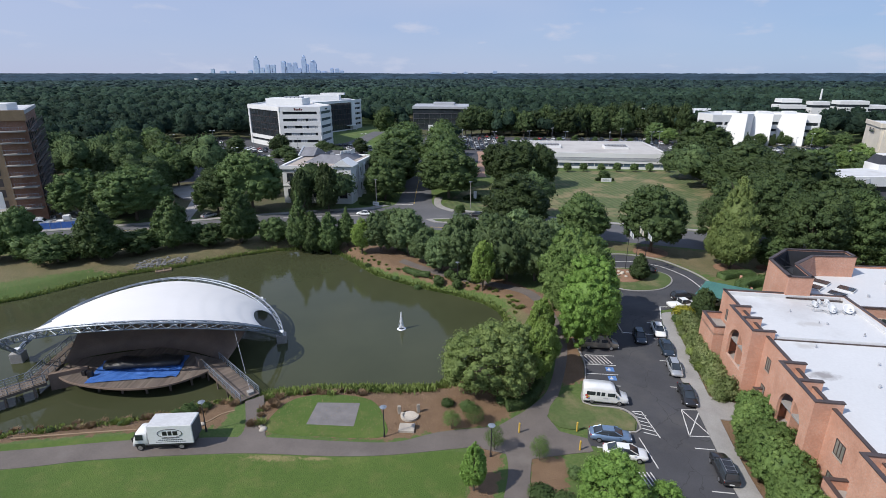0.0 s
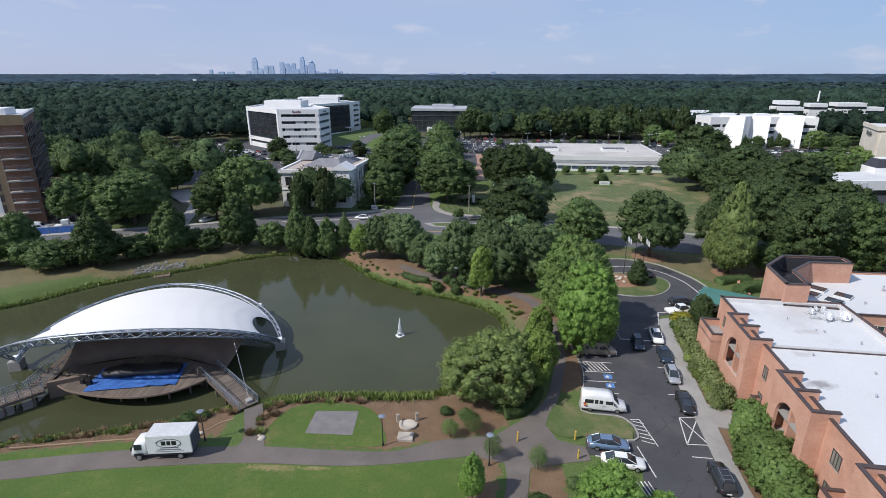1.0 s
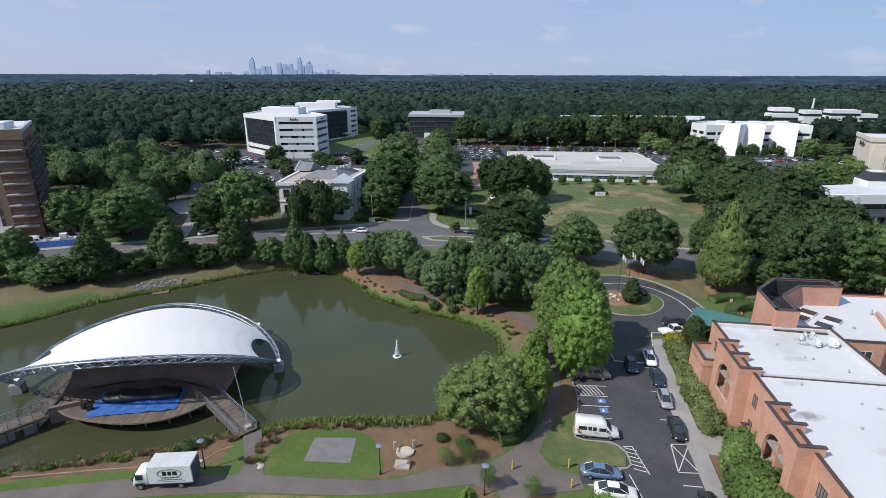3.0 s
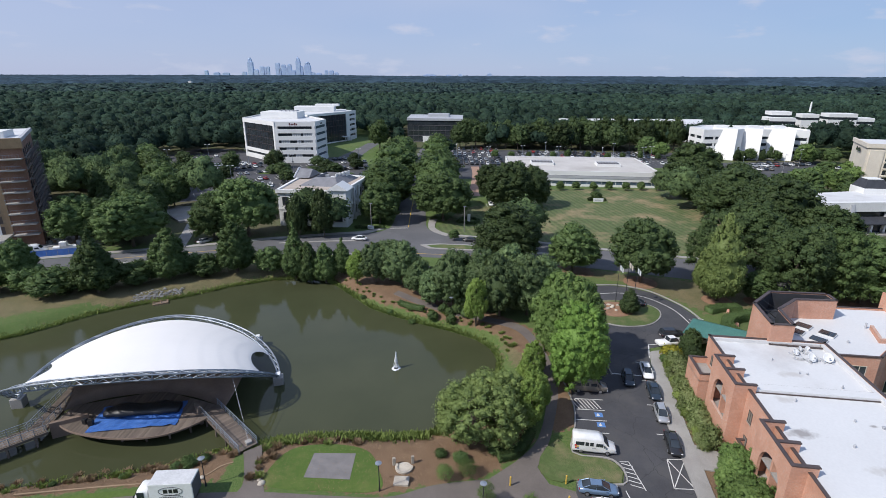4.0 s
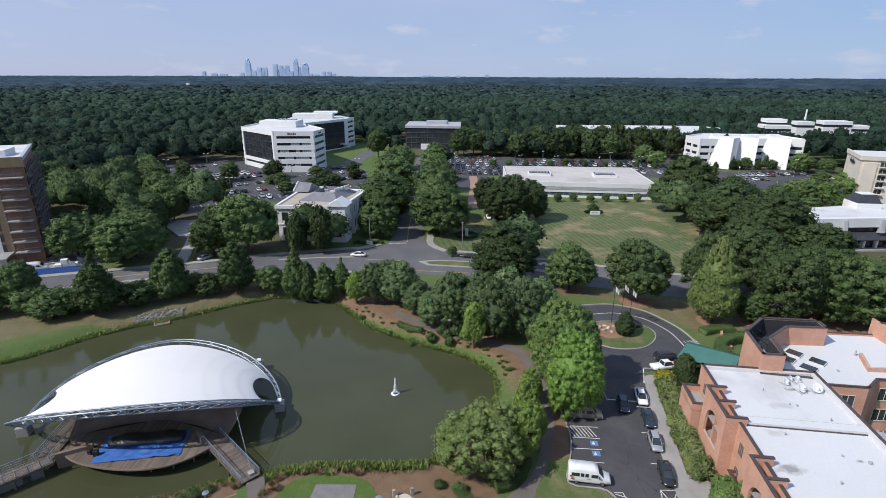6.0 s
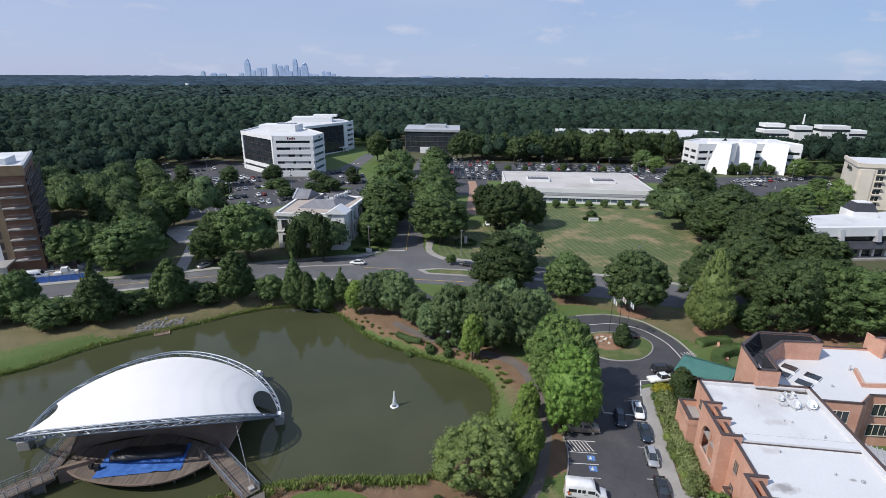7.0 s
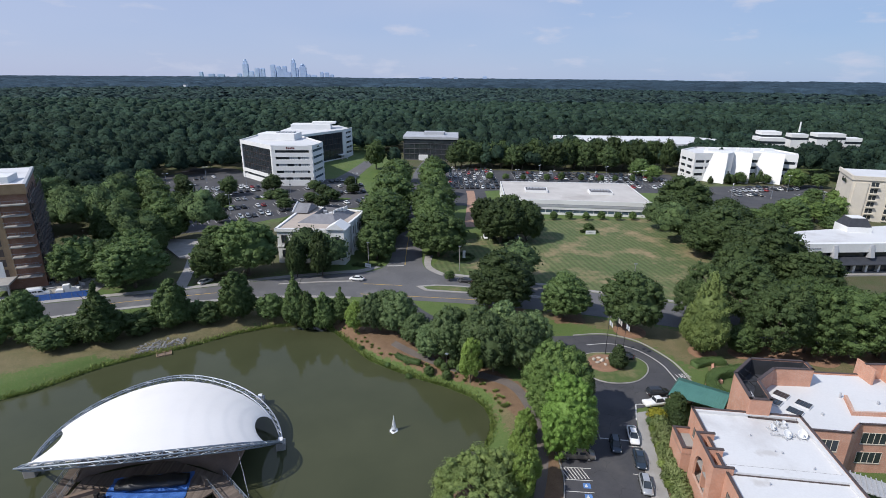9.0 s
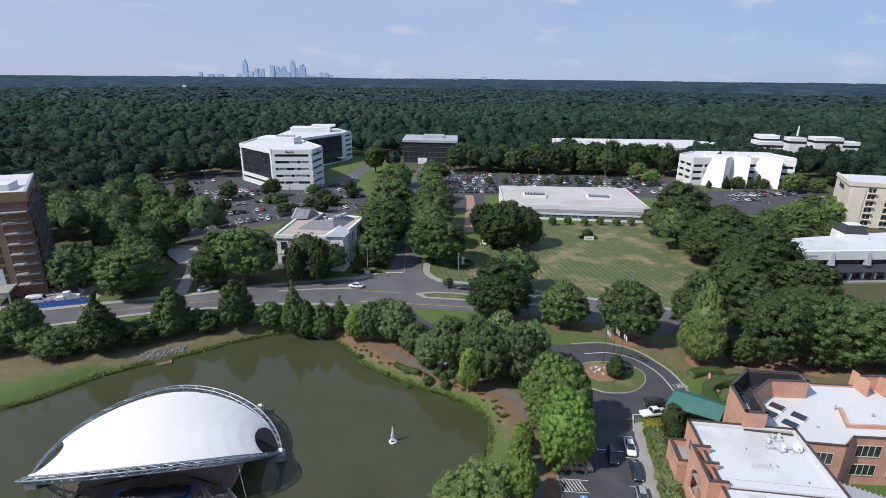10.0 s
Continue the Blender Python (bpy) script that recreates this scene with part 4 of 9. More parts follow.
        V.append(np.stack([pos - t * L, pos - b * W + bend, pos + t * L, pos + b * W + bend], 1).reshape(-1, 3))
        N.append(np.repeat(unit(dl * 0.4 + nrm * 0.9 + cd[pick] * (0.7 if above else 0.2)), 4, 0))
        i = np.arange(cards)[:, None] * 4 + off
        F.append(np.concatenate([i + (0, 1, 2), i + (0, 2, 3)]))
    return np.concatenate(V), np.concatenate(F), np.concatenate(N)


def mesh_from(name, v, f, mat, tone=None, normals=None):
    me = bpy.data.meshes.new(name)
    me.vertices.add(len(v))
    me.vertices.foreach_set("co", np.asarray(v, np.float32).reshape(-1))
    me.loops.add(f.size)
    me.loops.foreach_set("vertex_index", f.astype(np.int32).reshape(-1))
    me.polygons.add(len(f))
    me.polygons.foreach_set("loop_start", np.arange(0, f.size, f.shape[1], dtype=np.int32))
    if tone is not None:
        at = me.attributes.new("tone", "FLOAT", "POINT")
        at.data.foreach_set("value", np.asarray(tone, np.float32))
    me.update(calc_edges=True)
    if normals is not None:
        me.polygons.foreach_set("use_smooth", np.ones(len(f), bool))
        me.normals_split_custom_set_from_vertices(np.asarray(normals, np.float32))
    me.materials.append(mat)
    return me


def trunk_mesh(seed, r, h, kind):
    rng = random.Random(seed)
    bm = bmesh.new()
    w = 0.022 * h
    top = h * (0.8 if kind in ("cone", "tall") else 0.55)
    pts = [Vector((rng.uniform(-1, 1) * 0.012 * h * i, rng.uniform(-1, 1) * 0.012 * h * i, top * i / 4)) for i in range(5)]
    pts[0].z = -0.3
    for i in range(4):
        rod(bm, pts[i], pts[i + 1], w * (1 - 0.17 * i), w * (1 - 0.17 * (i + 1)), 8)
    for i in range(6):
        a = i * 1.05 + rng.uniform(-0.3, 0.3)
        s = pts[2].lerp(pts[3], rng.uniform(-0.6, 1.0))
        e = Vector((0.6 * r * math.cos(a), 0.6 * r * math.sin(a), s.z + h * rng.uniform(0.1, 0.28)))
        rod(bm, s, e, w * 0.42, w * 0.14, 6)
    return mesh_of(bm, "trunk", M_BARK)


TEMPLATES = {}
NOMINAL = {"round": (6.0, 15.0), "cone": (4.0, 15.0), "tall": (3.0, 12.0), "wide": (7.0, 12.0)}


def template(kind, mat, fine, seed):
    key = (kind, mat.name, fine, seed)
    if key not in TEMPLATES:
        r, h = NOMINAL[kind]
        n, cards, leaf, airy = {0: (80, 2000, 0.38, 0.0), 1: (240, 8000, 0.225, 0.0), 2: (380, 18000, 0.15, 0.1), 3: (40, 3400, 0.25, 0.7), 4: (280, 16000, 0.155, 0.42)}[fine]
        v, f, nrm = crown_arrays(kind, seed * 7 + len(kind), r, h, n, cards, leaf, None if fine == 3 else (ICO1 if fine == 0 else ICO2), airy)
        TEMPLATES[key] = (mesh_from("crown", v, f, mat, normals=nrm), trunk_mesh(seed, r, h, kind))
    return TEMPLATES[key]


PLANT_COUNT = [0]


def plant(x, y, h, r, kind="round", mat=None, fine=0, label="", group="", z=None):
    """A tree with its own trunk and crown at a place, of that height and crown radius."""
    i = PLANT_COUNT[0] = PLANT_COUNT[0] + 1
    crown, trunk = template(kind, mat or F_MID, fine, i % 3)
    r0, h0 = NOMINAL[kind]
    z = float(ground_height(np.array(x), np.array(y))) if z is None else z
    t = thing("tree", label or "tall leafy green tree", "tree", group, pose(x, y, z, 0, 0, (i * 67) % 360) @ Matrix.Diagonal((r / r0, r / r0, h / h0, 1)))
    part("trunk", trunk, None, t, "grey-brown bark")
    part("crown", crown, None, t)
    return t


# rows of (x, y, height, crown radius)
for k, row in enumerate([(-101.8, 113.2, 12.6, 4.9), (-80.6, 110.2, 16.4, 5.6), (-68.0, 119.0, 15.1, 4.9), (-53.6, 124.0, 15.6, 4.7), (-38.1, 122.8, 16.1, 3.8), (-34.2, 121.2, 12.7, 3.0), (-30.0, 120.5, 12.2, 2.9), (-26.0, 122.2, 10.5, 3.0)]):
    plant(*row, "cone" if k else "round", F_MID, 1, "pyramid-shaped green tree on the pond bank", "trees along the pond bank")
for row in [(-89.8, 108.8, 7.0, 6.0), (-74.5, 115.1, 6.6, 5.2), (-60.3, 121.3, 6.0, 4.5), (-45.2, 124.8, 7.0, 4.4), (-97, 111, 7, 4.5), (-63, 123, 5.5, 4), (-84, 112, 6.5, 4.5), (-106, 108, 7, 5)]:
    plant(*row, "wide", F_MID, 0, "low spreading green tree on the pond bank", "trees along the pond bank")
for row in [(-21.4, 116.5, 9.1, 2.6), (6.3, 94.9, 11.5, 2.3)]:
    plant(*row, "tall", F_LIME, 4, "slim light green young tree", "young trees by the pond")
for row in [(-16.8, 117.0, 10.9, 4.2), (-10.4, 116.2, 11.6, 5.0), (-13.5, 119.0, 10.5, 4.2), (-2.3, 104.8, 9.4, 3.9), (1.6, 103.8, 14.2, 4.8), (7.5, 102, 13.5, 4.8), (11.5, 98.6, 15.0, 5.2), (17.4, 99.5, 14.5, 5.2), (14, 105, 14, 5), (20.5, 103, 13.0, 4.6), (-6, 110, 9, 3.4)]:
    plant(*row, "round", F_BLUEISH, 1, "dense grey-green tree beside the lakeside path", "grove by the pond")
for row in [(16.8, 130.4, 16.4, 9.0), (48.0, 118.0, 17.8, 7.4)]:
    plant(*row, "round", F_DARK, 1, "broad dark green oak", "oaks along the road")
plant(33.2, 126.2, 13.6, 6.4, "round", F_MID, 1, "round green tree on a dry verge", "oaks along the road")
plant(61.5, 107.4, 23.0, 5.2, "cone", F_WILLOW, 2, "tall pyramid-shaped green tree")
plant(20.6, 79.6, 18.2, 5.8, "round", F_SHRUB, 2, "tall dense green tree beside the car park")
plant(24.2, 82.5, 15.5, 4.6, "round", F_MID, 2, "dense green tree beside the car park")
plant(21.9, 73.0, 14.4, 4.7, "round", F_LIGHT, 2, "bright light green tree beside the car park")
plant(4.7, 60.6, 9.6, 6.4, "wide", F_WILLOW, 4, "broad willowy grey-green tree on the bank")
plant(8.6, 62.8, 9.0, 4.4, "wide", F_WILLOW, 4, "broad willowy grey-green tree on the bank")
for row in [(11.9, 62.1, 9.3, 2.3), (13.6, 65.0, 8.5, 2.2), (13.4, 70.5, 8.5, 2.2), (15.0, 76, 7.0, 1.9)]:
    plant(*row, "tall", F_LIME, 4, "slim light green tree beside the path", "slim trees by the path")
for row in [(77.5, 106.7, 19.8, 8.0), (85.6, 107.8, 18.5, 7.4), (92.8, 106.6, 15.6, 8.0), (101.5, 105.5, 17.5, 8.0), (79.6, 123.4, 18.7, 8.6), (112, 108, 20, 8), (92, 122, 14.5, 7.5), (104, 122, 11.5, 7), (66.5, 121.9, 17.0, 6.0), (122, 100, 20, 8), (112, 94, 18, 7.5)]:
    plant(*row, "round", F_MID if row[0] > 80 else F_DARK, 4, "tall full green tree behind the hotel", "trees behind the hotel")
plant(70.1, 107.0, 7.5, 3.6, "round", F_MID, 1, "small round green tree")
for row in [(100.0, 153.2, 21.4, 11.5), (98.6, 176.0, 20.0, 11.5), (101.5, 210.2, 22.6, 11.5), (108, 140.5, 15.5, 8.0), (110, 192, 19, 10), (89, 146, 15, 7.5), (97, 194, 17, 8)]:
    plant(*row, "round", F_DARK, 1, "huge dark green oak at the field's edge", "oaks beside the field")
for row in [(-45.8, 153.2, 14.6, 3.2), (-37.8, 153.6, 15.4, 3.5), (-61.5, 154.0, 20.5, 9.5), (-71.5, 152.0, 15.0, 7.0), (-75, 180, 9, 5), (-66, 176, 10, 5.5), (-60, 200, 8, 4.5), (-84, 184, 8, 4.5), (-72, 192, 7, 4.5), (-112, 172, 16, 7), (-121, 181, 17, 7), (-108, 182, 15, 6.5), (-124, 192, 17, 7), (-101, 172, 13, 6), (-103, 190, 13, 6)]:
    plant(*row, "round", F_DARK if row[0] > -50 else F_MID, 1, "tall dark green tree by the roadside", "roadside trees")
for row in [(-23.8, 172, 19.4, 7.4), (-24, 187, 20, 8.6), (-23.5, 203, 20.5, 8.8), (-23.5, 220, 21, 9), (-24, 238, 21, 9), (-25.5, 258, 21, 8.2), (-25, 280, 20, 8), (-25, 305, 20, 8), (-0.6, 175.4, 19.5, 8.4), (-1.4, 190, 20, 9), (-2.4, 207, 20.5, 9), (-3.0, 226, 20, 9), (-3, 246, 19, 8), (-4, 268, 18, 7.6), (-5, 292, 18, 7.5), (-5, 318, 18, 7.5)]:
    k = row[1] * 0.37
    row = (row[0] + 1.4 * math.sin(k * 9), row[1] + 2.5 * math.cos(k * 5), row[2] * (0.84 + 0.10 * math.sin(k * 7)), row[3] * (1.08 + 0.14 * math.cos(k * 3)))
    plant(*row, "round", F_MID, 1 if row[1] < 200 else 0, "tall street tree with a full green crown", "avenue trees")
for row in [(22.7, 190.6, 17.4, 8.6), (33.0, 193.3, 17.2, 7.4), (28, 204, 17, 8), (18, 203, 15, 6)]:
    plant(*row, "round", F_DARK, 1, "dark green oak shading the field", "oaks beside the field")
for row in [(-91.8, 143.5, 17.0, 9.5), (-103, 150.3, 14, 8.4), (-111.0, 147.2, 14.4, 7.7), (-99, 158, 15, 8)]:
    plant(*row, "round", F_MID, 1, "leafy green tree at the edge of a wood", "edge of the wood")
for row in [(2.5, 42.2, 6.1, 1.45), (20.7, 38.6, 4.4, 2.2)]:
    plant(*row, "tall" if row[0] < 5 else "round", F_LIGHT, 4, "young light green tree in a mulch bed", "young trees by the path")
plant(15.4, 38.8, 7.4, 3.6, "round", F_LIGHT, 4, "spreading light green young tree", "young trees by the path")
for row in [(10.0, 46.7, 3.6, 1.2), (5.1, 48.2, 3.5, 1.2), (0.2, 52.0, 2.9, 1.3), (3.0, 52.9, 3.0, 1.4)]:
    plant(*row, "round", F_SHRUB, 3, "small young tree in a mulch bed", "young trees by the path")
plant(39.4, 100.6, 6.6, 2.2, "cone", F_DARK, 1, "dense dark conical evergreen on the island")
for i in range(9):
    plant(36 + i * 7.2, 224.5 + (i % 2), 4.2, 1.9, "round", F_MID, 0, "small round tree before the white building", "small trees along the facade")
plant(2.6, 151.0, 4.0, 1.7, "round", F_MID, 0, "small round tree on the median")


for row in [(125, 213, 8, 5.2), (137, 220, 7.5, 5.6), (150, 228, 8, 5.8), (162, 235, 8.5, 6), (174, 243, 8, 5.6), (183, 232, 11, 5.4), (166, 222, 11, 5.2), (151, 213, 12, 5.4), (192, 246, 11, 5), (138, 208, 11.5, 5), (205, 298, 12.5, 5.6)]:
    plant(*row, "round", F_SHRUB if row[0] > 160 else F_MID, 0, "light green tree beside a car park", "car park trees")
for row in [(-113, 203, 15, 6.5), (-120, 213, 16, 7), (-127, 224, 16.5, 7), (-133, 236, 16, 7), (-140, 247, 16, 7), (-149, 259, 16, 7), (-118, 224, 13, 5.5)]:
    plant(*row, "round", F_MID, 0, "leafy green tree at the edge of a car park", "car park trees")
for row in [(172.5, 309, 9.5, 2.0), (188, 309.5, 9, 2.0), (193.5, 312, 11, 2.0), (207, 308, 9, 1.8)]:
    plant(*row, "cone", F_DARK, 0, "dark conical evergreen against a white facade", "facade evergreens")
for row in [(181, 311, 8, 4.2), (176, 312, 6.5, 3.2), (197, 311, 6.5, 3.6), (212, 309, 8, 4.5)]:
    plant(*row, "wide", F_MID, 0, "low green tree against a white facade", "facade trees")


# ---- woods ----
KEEP_OUT = [
    [(-116, 188), (-144, 236), (-171, 298), (-163, 320), (-138, 334), (-136, 378), (-124, 430), (-60, 430), (-45, 420), (-30, 340), (-20, 240), (-32, 160), (-64, 165), (-64, 195), (-100, 198)],
    [(-32, 100), (-32, 398), (16, 398), (16, 320), (-5, 320), (2, 250), (6, 160), (30, 100)],
    [(0, 150), (0, 358), (152, 344), (160, 245), (115, 235), (92, 215), (84, 150)],
    [(110, 262), (152, 228), (230, 262), (245, 330), (145, 345), (135, 300)],
    [(-180, 60), (-180, 150), (-66, 172), (-30, 150), (130, 125), (260, 90), (260, 60)],
    [(116, 200), (200, 200), (200, 120), (108, 120)],
    [(108, 196), (205, 196), (232, 262), (110, 262)],
    [(170, 215), (260, 215), (260, 275), (185, 285)],
    [(-170, 135), (-170, 188), (-118, 188), (-118, 135)],
    [(-40, 385), (20, 385), (20, 440), (-40, 440)],
    [(92, 425), (164, 392), (214, 400), (236, 440), (220, 462), (92, 466)],
    [(228, 392), (330, 392), (330, 420), (228, 420)],
    [(30, 90), (30, 160), (84, 150), (96, 230), (130, 235), (126, 150), (180, 110), (300, 80), (300, 60), (60, 60)],
    [(-112, 192), (-86, 195), (-62, 195), (-62, 140), (-84, 140), (-94, 168)],
]


def sow(ymin, ymax, gap, seed, spread=0.88):
    """Places of woodland trees in a stretch of the view, clear of roads, car parks and buildings."""
    rng = np.random.default_rng(seed)
    ys = np.arange(ymin, ymax, gap)
    pts = []
    for k, y in enumerate(ys):
        w = y * spread + 30
        xs = np.arange(-w, w, gap) + (k % 2) * gap / 2
        pts.append(np.stack([xs, np.full(len(xs), y)], 1))
    p = np.concatenate(pts) + rng.uniform(-0.5, 0.5, (sum(map(len, pts)), 2)) * gap
    ok = np.ones(len(p), bool)
    for poly in KEEP_OUT:
        ok &= ~in_poly(p[:, 0], p[:, 1], poly)[0]
    return p[ok], rng


def wood(name, ymin, ymax, gap, cards, boughs, leaf, tall, seed, label, rise=0.0, mat=None, uneven=0.22):
    p, rng = sow(ymin, ymax, gap, seed)
    kinds = [crown_arrays("round", 90 + seed * 10 + i, 5.6, 14.0, boughs, cards, leaf, ICO1, 0.0, True) for i in range(5)]
    V, F, T, N, off = [], [], [], [], 0
    for i, (x, y) in enumerate(p):
        v, f, nr = kinds[rng.integers(5)]
        a, s, sz = rng.uniform(0, 6.28), gap / 9.0 * rng.uniform(0.72, 1.38), tall / 14 * rng.uniform(1 - uneven, 1 + uneven * 0.9)
        ca, sa = math.cos(a) * s, math.sin(a) * s
        q = np.stack([v[:, 0] * ca - v[:, 1] * sa + x, v[:, 0] * sa + v[:, 1] * ca + y, v[:, 2] * sz + rise * y], 1)
        V.append(q)
        F.append(f + off)
        N.append(unit(np.stack([nr[:, 0] * ca - nr[:, 1] * sa, nr[:, 0] * sa + nr[:, 1] * ca, nr[:, 2] * s], 1)))
        T.append(np.full(len(v), 0.55 * rng.uniform(0, 1) + 0.45 * (0.5 + 0.5 * noise.noise((x / 90, y / 130, seed)))))
        off += len(v)
    ob = new(name, mesh_from(name, np.concatenate(V), np.concatenate(F), mat or F_WOODS, np.concatenate(T), np.concatenate(N)))
    return tagged(ob, label, "woods", kind="stuff")


def woods_material(name="woodland_canopy", dark=(0.042, 0.070, 0.040), light=(0.086, 0.124, 0.062)):
    m = foliage(name, dark, light, 0.2, (0.04, 0.07, 0.028))
    t = m.node_tree
    a = t.nodes.new("ShaderNodeAttribute")
    a.attribute_name = "tone"
    r = t.nodes.new("ShaderNodeMapRange")
    r.inputs["To Min"].default_value, r.inputs["To Max"].default_value = 0.42, 1.75
    link(t, a.outputs["Fac"], r.inputs["Value"])
    p = t.nodes["Principled BSDF"]
    src = p.inputs["Base Color"].links[0].from_socket
    c = mixed(t, 1.0, src, r.outputs["Result"], "MULTIPLY")
    clump = noise_fac(t, 0.5, 5.0, 0.7, 0.36, 0.64)
    g = t.nodes.new("ShaderNodeMapRange")
    g.inputs["To Min"].default_value, g.inputs["To Max"].default_value = 0.62, 1.35
    link(t, clump, g.inputs["Value"])
    link(t, mixed(t, 1.0, c, g.outputs["Result"], "MULTIPLY"), p.inputs["Base Color"])
    bumped(t, p, clump, 0.5, 0.7)
    p.inputs["Specular IOR Level"].default_value = 0.04
    return m


F_WOODS = woods_material("woodland_canopy", (0.040, 0.066, 0.033), (0.090, 0.130, 0.052))
# darker, bluer copy of the canopy: light haze painted into its colour
F_WOODS_HAZED = woods_material("hazed_woodland_canopy", (0.020, 0.042, 0.032), (0.048, 0.079, 0.049))
# these two carry the blue of distance haze in their base colours
F_DIST_HAZED = woods_material("hazed_distant_canopy", (0.023, 0.045, 0.041), (0.050, 0.078, 0.064))
F_FAR_HAZED = woods_material("hazed_far_canopy", (0.015, 0.031, 0.046), (0.036, 0.058, 0.076))
wood("woodland", 128, 240, 9.6, 900, 46, 0.33, 16.5, 1, "mixed green woodland round the offices", uneven=0.28)
wood("woodland", 240, 400, 10.4, 260, 34, 0.48, 17.0, 6, "dense green woodland behind the offices", mat=F_WOODS_HAZED, uneven=0.28)
wood("woodland", 400, 640, 12.0, 40, 24, 0.6, 17.5, 2, "dense green woodland canopy", mat=F_WOODS_HAZED, uneven=0.26)
wood("woodland", 640, 1050, 14.0, 0, 15, 0.9, 17.5, 3, "dense green woodland canopy in the distance", mat=F_WOODS_HAZED, uneven=0.24)
wood("woodland", 1050, 2150, 21.0, 0, 7, 1.5, 18.5, 4, "dense green woodland canopy far away", 0.002, F_DIST_HAZED, uneven=0.2)


def hazed_far_canopy():
    """The forest further off: one bumpy sheet of tree crowns to the horizon."""
    rng = np.random.default_rng(5)
    d = [1900.0]
    while d[-1] < 4880:
        d.append(d[-1] + max(5.0, d[-1] * 0.0042))
    d = np.array(d)
    a = np.radians(np.arange(-45, 45.1, 0.28))
    D, A = np.meshgrid(d, a, indexing="ij")
    A = A + rng.uniform(-0.4, 0.4, A.shape) * np.radians(0.28)
    D = D * (1 + rng.uniform(-0.002, 0.002, D.shape))
    x, y = D * np.sin(A), D * np.cos(A)
    z = np.zeros(x.shape)
    tone = np.zeros(x.shape)
    for cell, high in ((24.0, 15.0), (70.0, 9.0)):
        best = np.full(x.shape, 9e9)
        t0 = np.zeros(x.shape)
        ix, iy = np.floor(x / cell).astype(int), np.floor(y / cell).astype(int)
        for ox in (-1, 0, 1):
            for oy in (-1, 0, 1):
                cx, cy = ix + ox, iy + oy
                k = np.sin(cx * 127.1 + cy * 311.7) * 43758.5453
                k2 = np.sin(cx * 269.5 + cy * 183.3) * 43758.5453
                h1, h2 = k - np.floor(k), k2 - np.floor(k2)
                dd = np.hypot((cx + h1) * cell - x, (cy + h2) * cell - y) / cell
                t0 = np.where(dd < best, h2, t0)
                best = np.minimum(best, dd)
        z += high * np.sqrt(np.clip(1 - (best * 1.25) ** 2, 0, 1))
        tone += t0 * 0.5
    roll = 4 * np.sin(x / 310 + 1.3) * np.cos(y / 420) + 3 * np.sin(y / 260 + x / 700)
    z += 3 + roll + np.clip((D - 1000) / 3900, 0, 1) * 10 + rng.uniform(-1.2, 1.2, z.shape)
    u = np.clip((D - 1905) / 190, 0, 1)
    z = z * u * u * (3 - 2 * u) - 1.0
    n, m = x.shape
    i = np.arange(n * m).reshape(n, m)
    f = np.stack([i[:-1, :-1], i[:-1, 1:], i[1:, 1:], i[1:, :-1]], -1).reshape(-1, 4)[:, ::-1]
    ob = new("woodland", mesh_from("woodland", np.stack([x, y, z], -1).reshape(-1, 3), f, F_FAR_HAZED, tone.reshape(-1)))
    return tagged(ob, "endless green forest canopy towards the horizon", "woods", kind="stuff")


hazed_far_canopy()

# ---- pavilion on the pond ----
FOOT_L, FOOT_R = Vector((-67.2, 69.0, 0.0)), Vector((-28.2, 75.8, -0.3))
TOP_F, TOP_B = Vector((-45.5, 60.3, 9.2)), Vector((-52.0, 89.0, 4.0))


def arch_point(top, th):
    mid = (FOOT_L + FOOT_R) / 2
    c, s, k = math.cos(th), math.sin(th), 1.0 if top is TOP_F else 1.14
    return mid - (FOOT_R - FOOT_L) / 2 * math.copysign(abs(c) ** k, c) + (top - mid) * abs(s) ** k


def tube_line(bm, pts, r, seg=6):
    rings = []
    for i, p in enumerate(pts):
        t = (pts[min(i + 1, len(pts) - 1)] - pts[max(i - 1, 0)]).normalized()
        s = t.cross(Vector((0, 0.3, 1))).normalized()
        u = s.cross(t)
        rings.append([bm.verts.new(p + (s * math.cos(a) + u * math.sin(a)) * r) for a in (2 * math.pi * k / seg for k in range(seg))])
    for a, b in zip(rings, rings[1:]):
        for k in range(seg):
            bm.faces.new((a[k], a[(k + 1) % seg], b[(k + 1) % seg], b[k]))
    bm.faces.new(rings[0][::-1])
    bm.faces.new(rings[-1])
    return solid(bm)


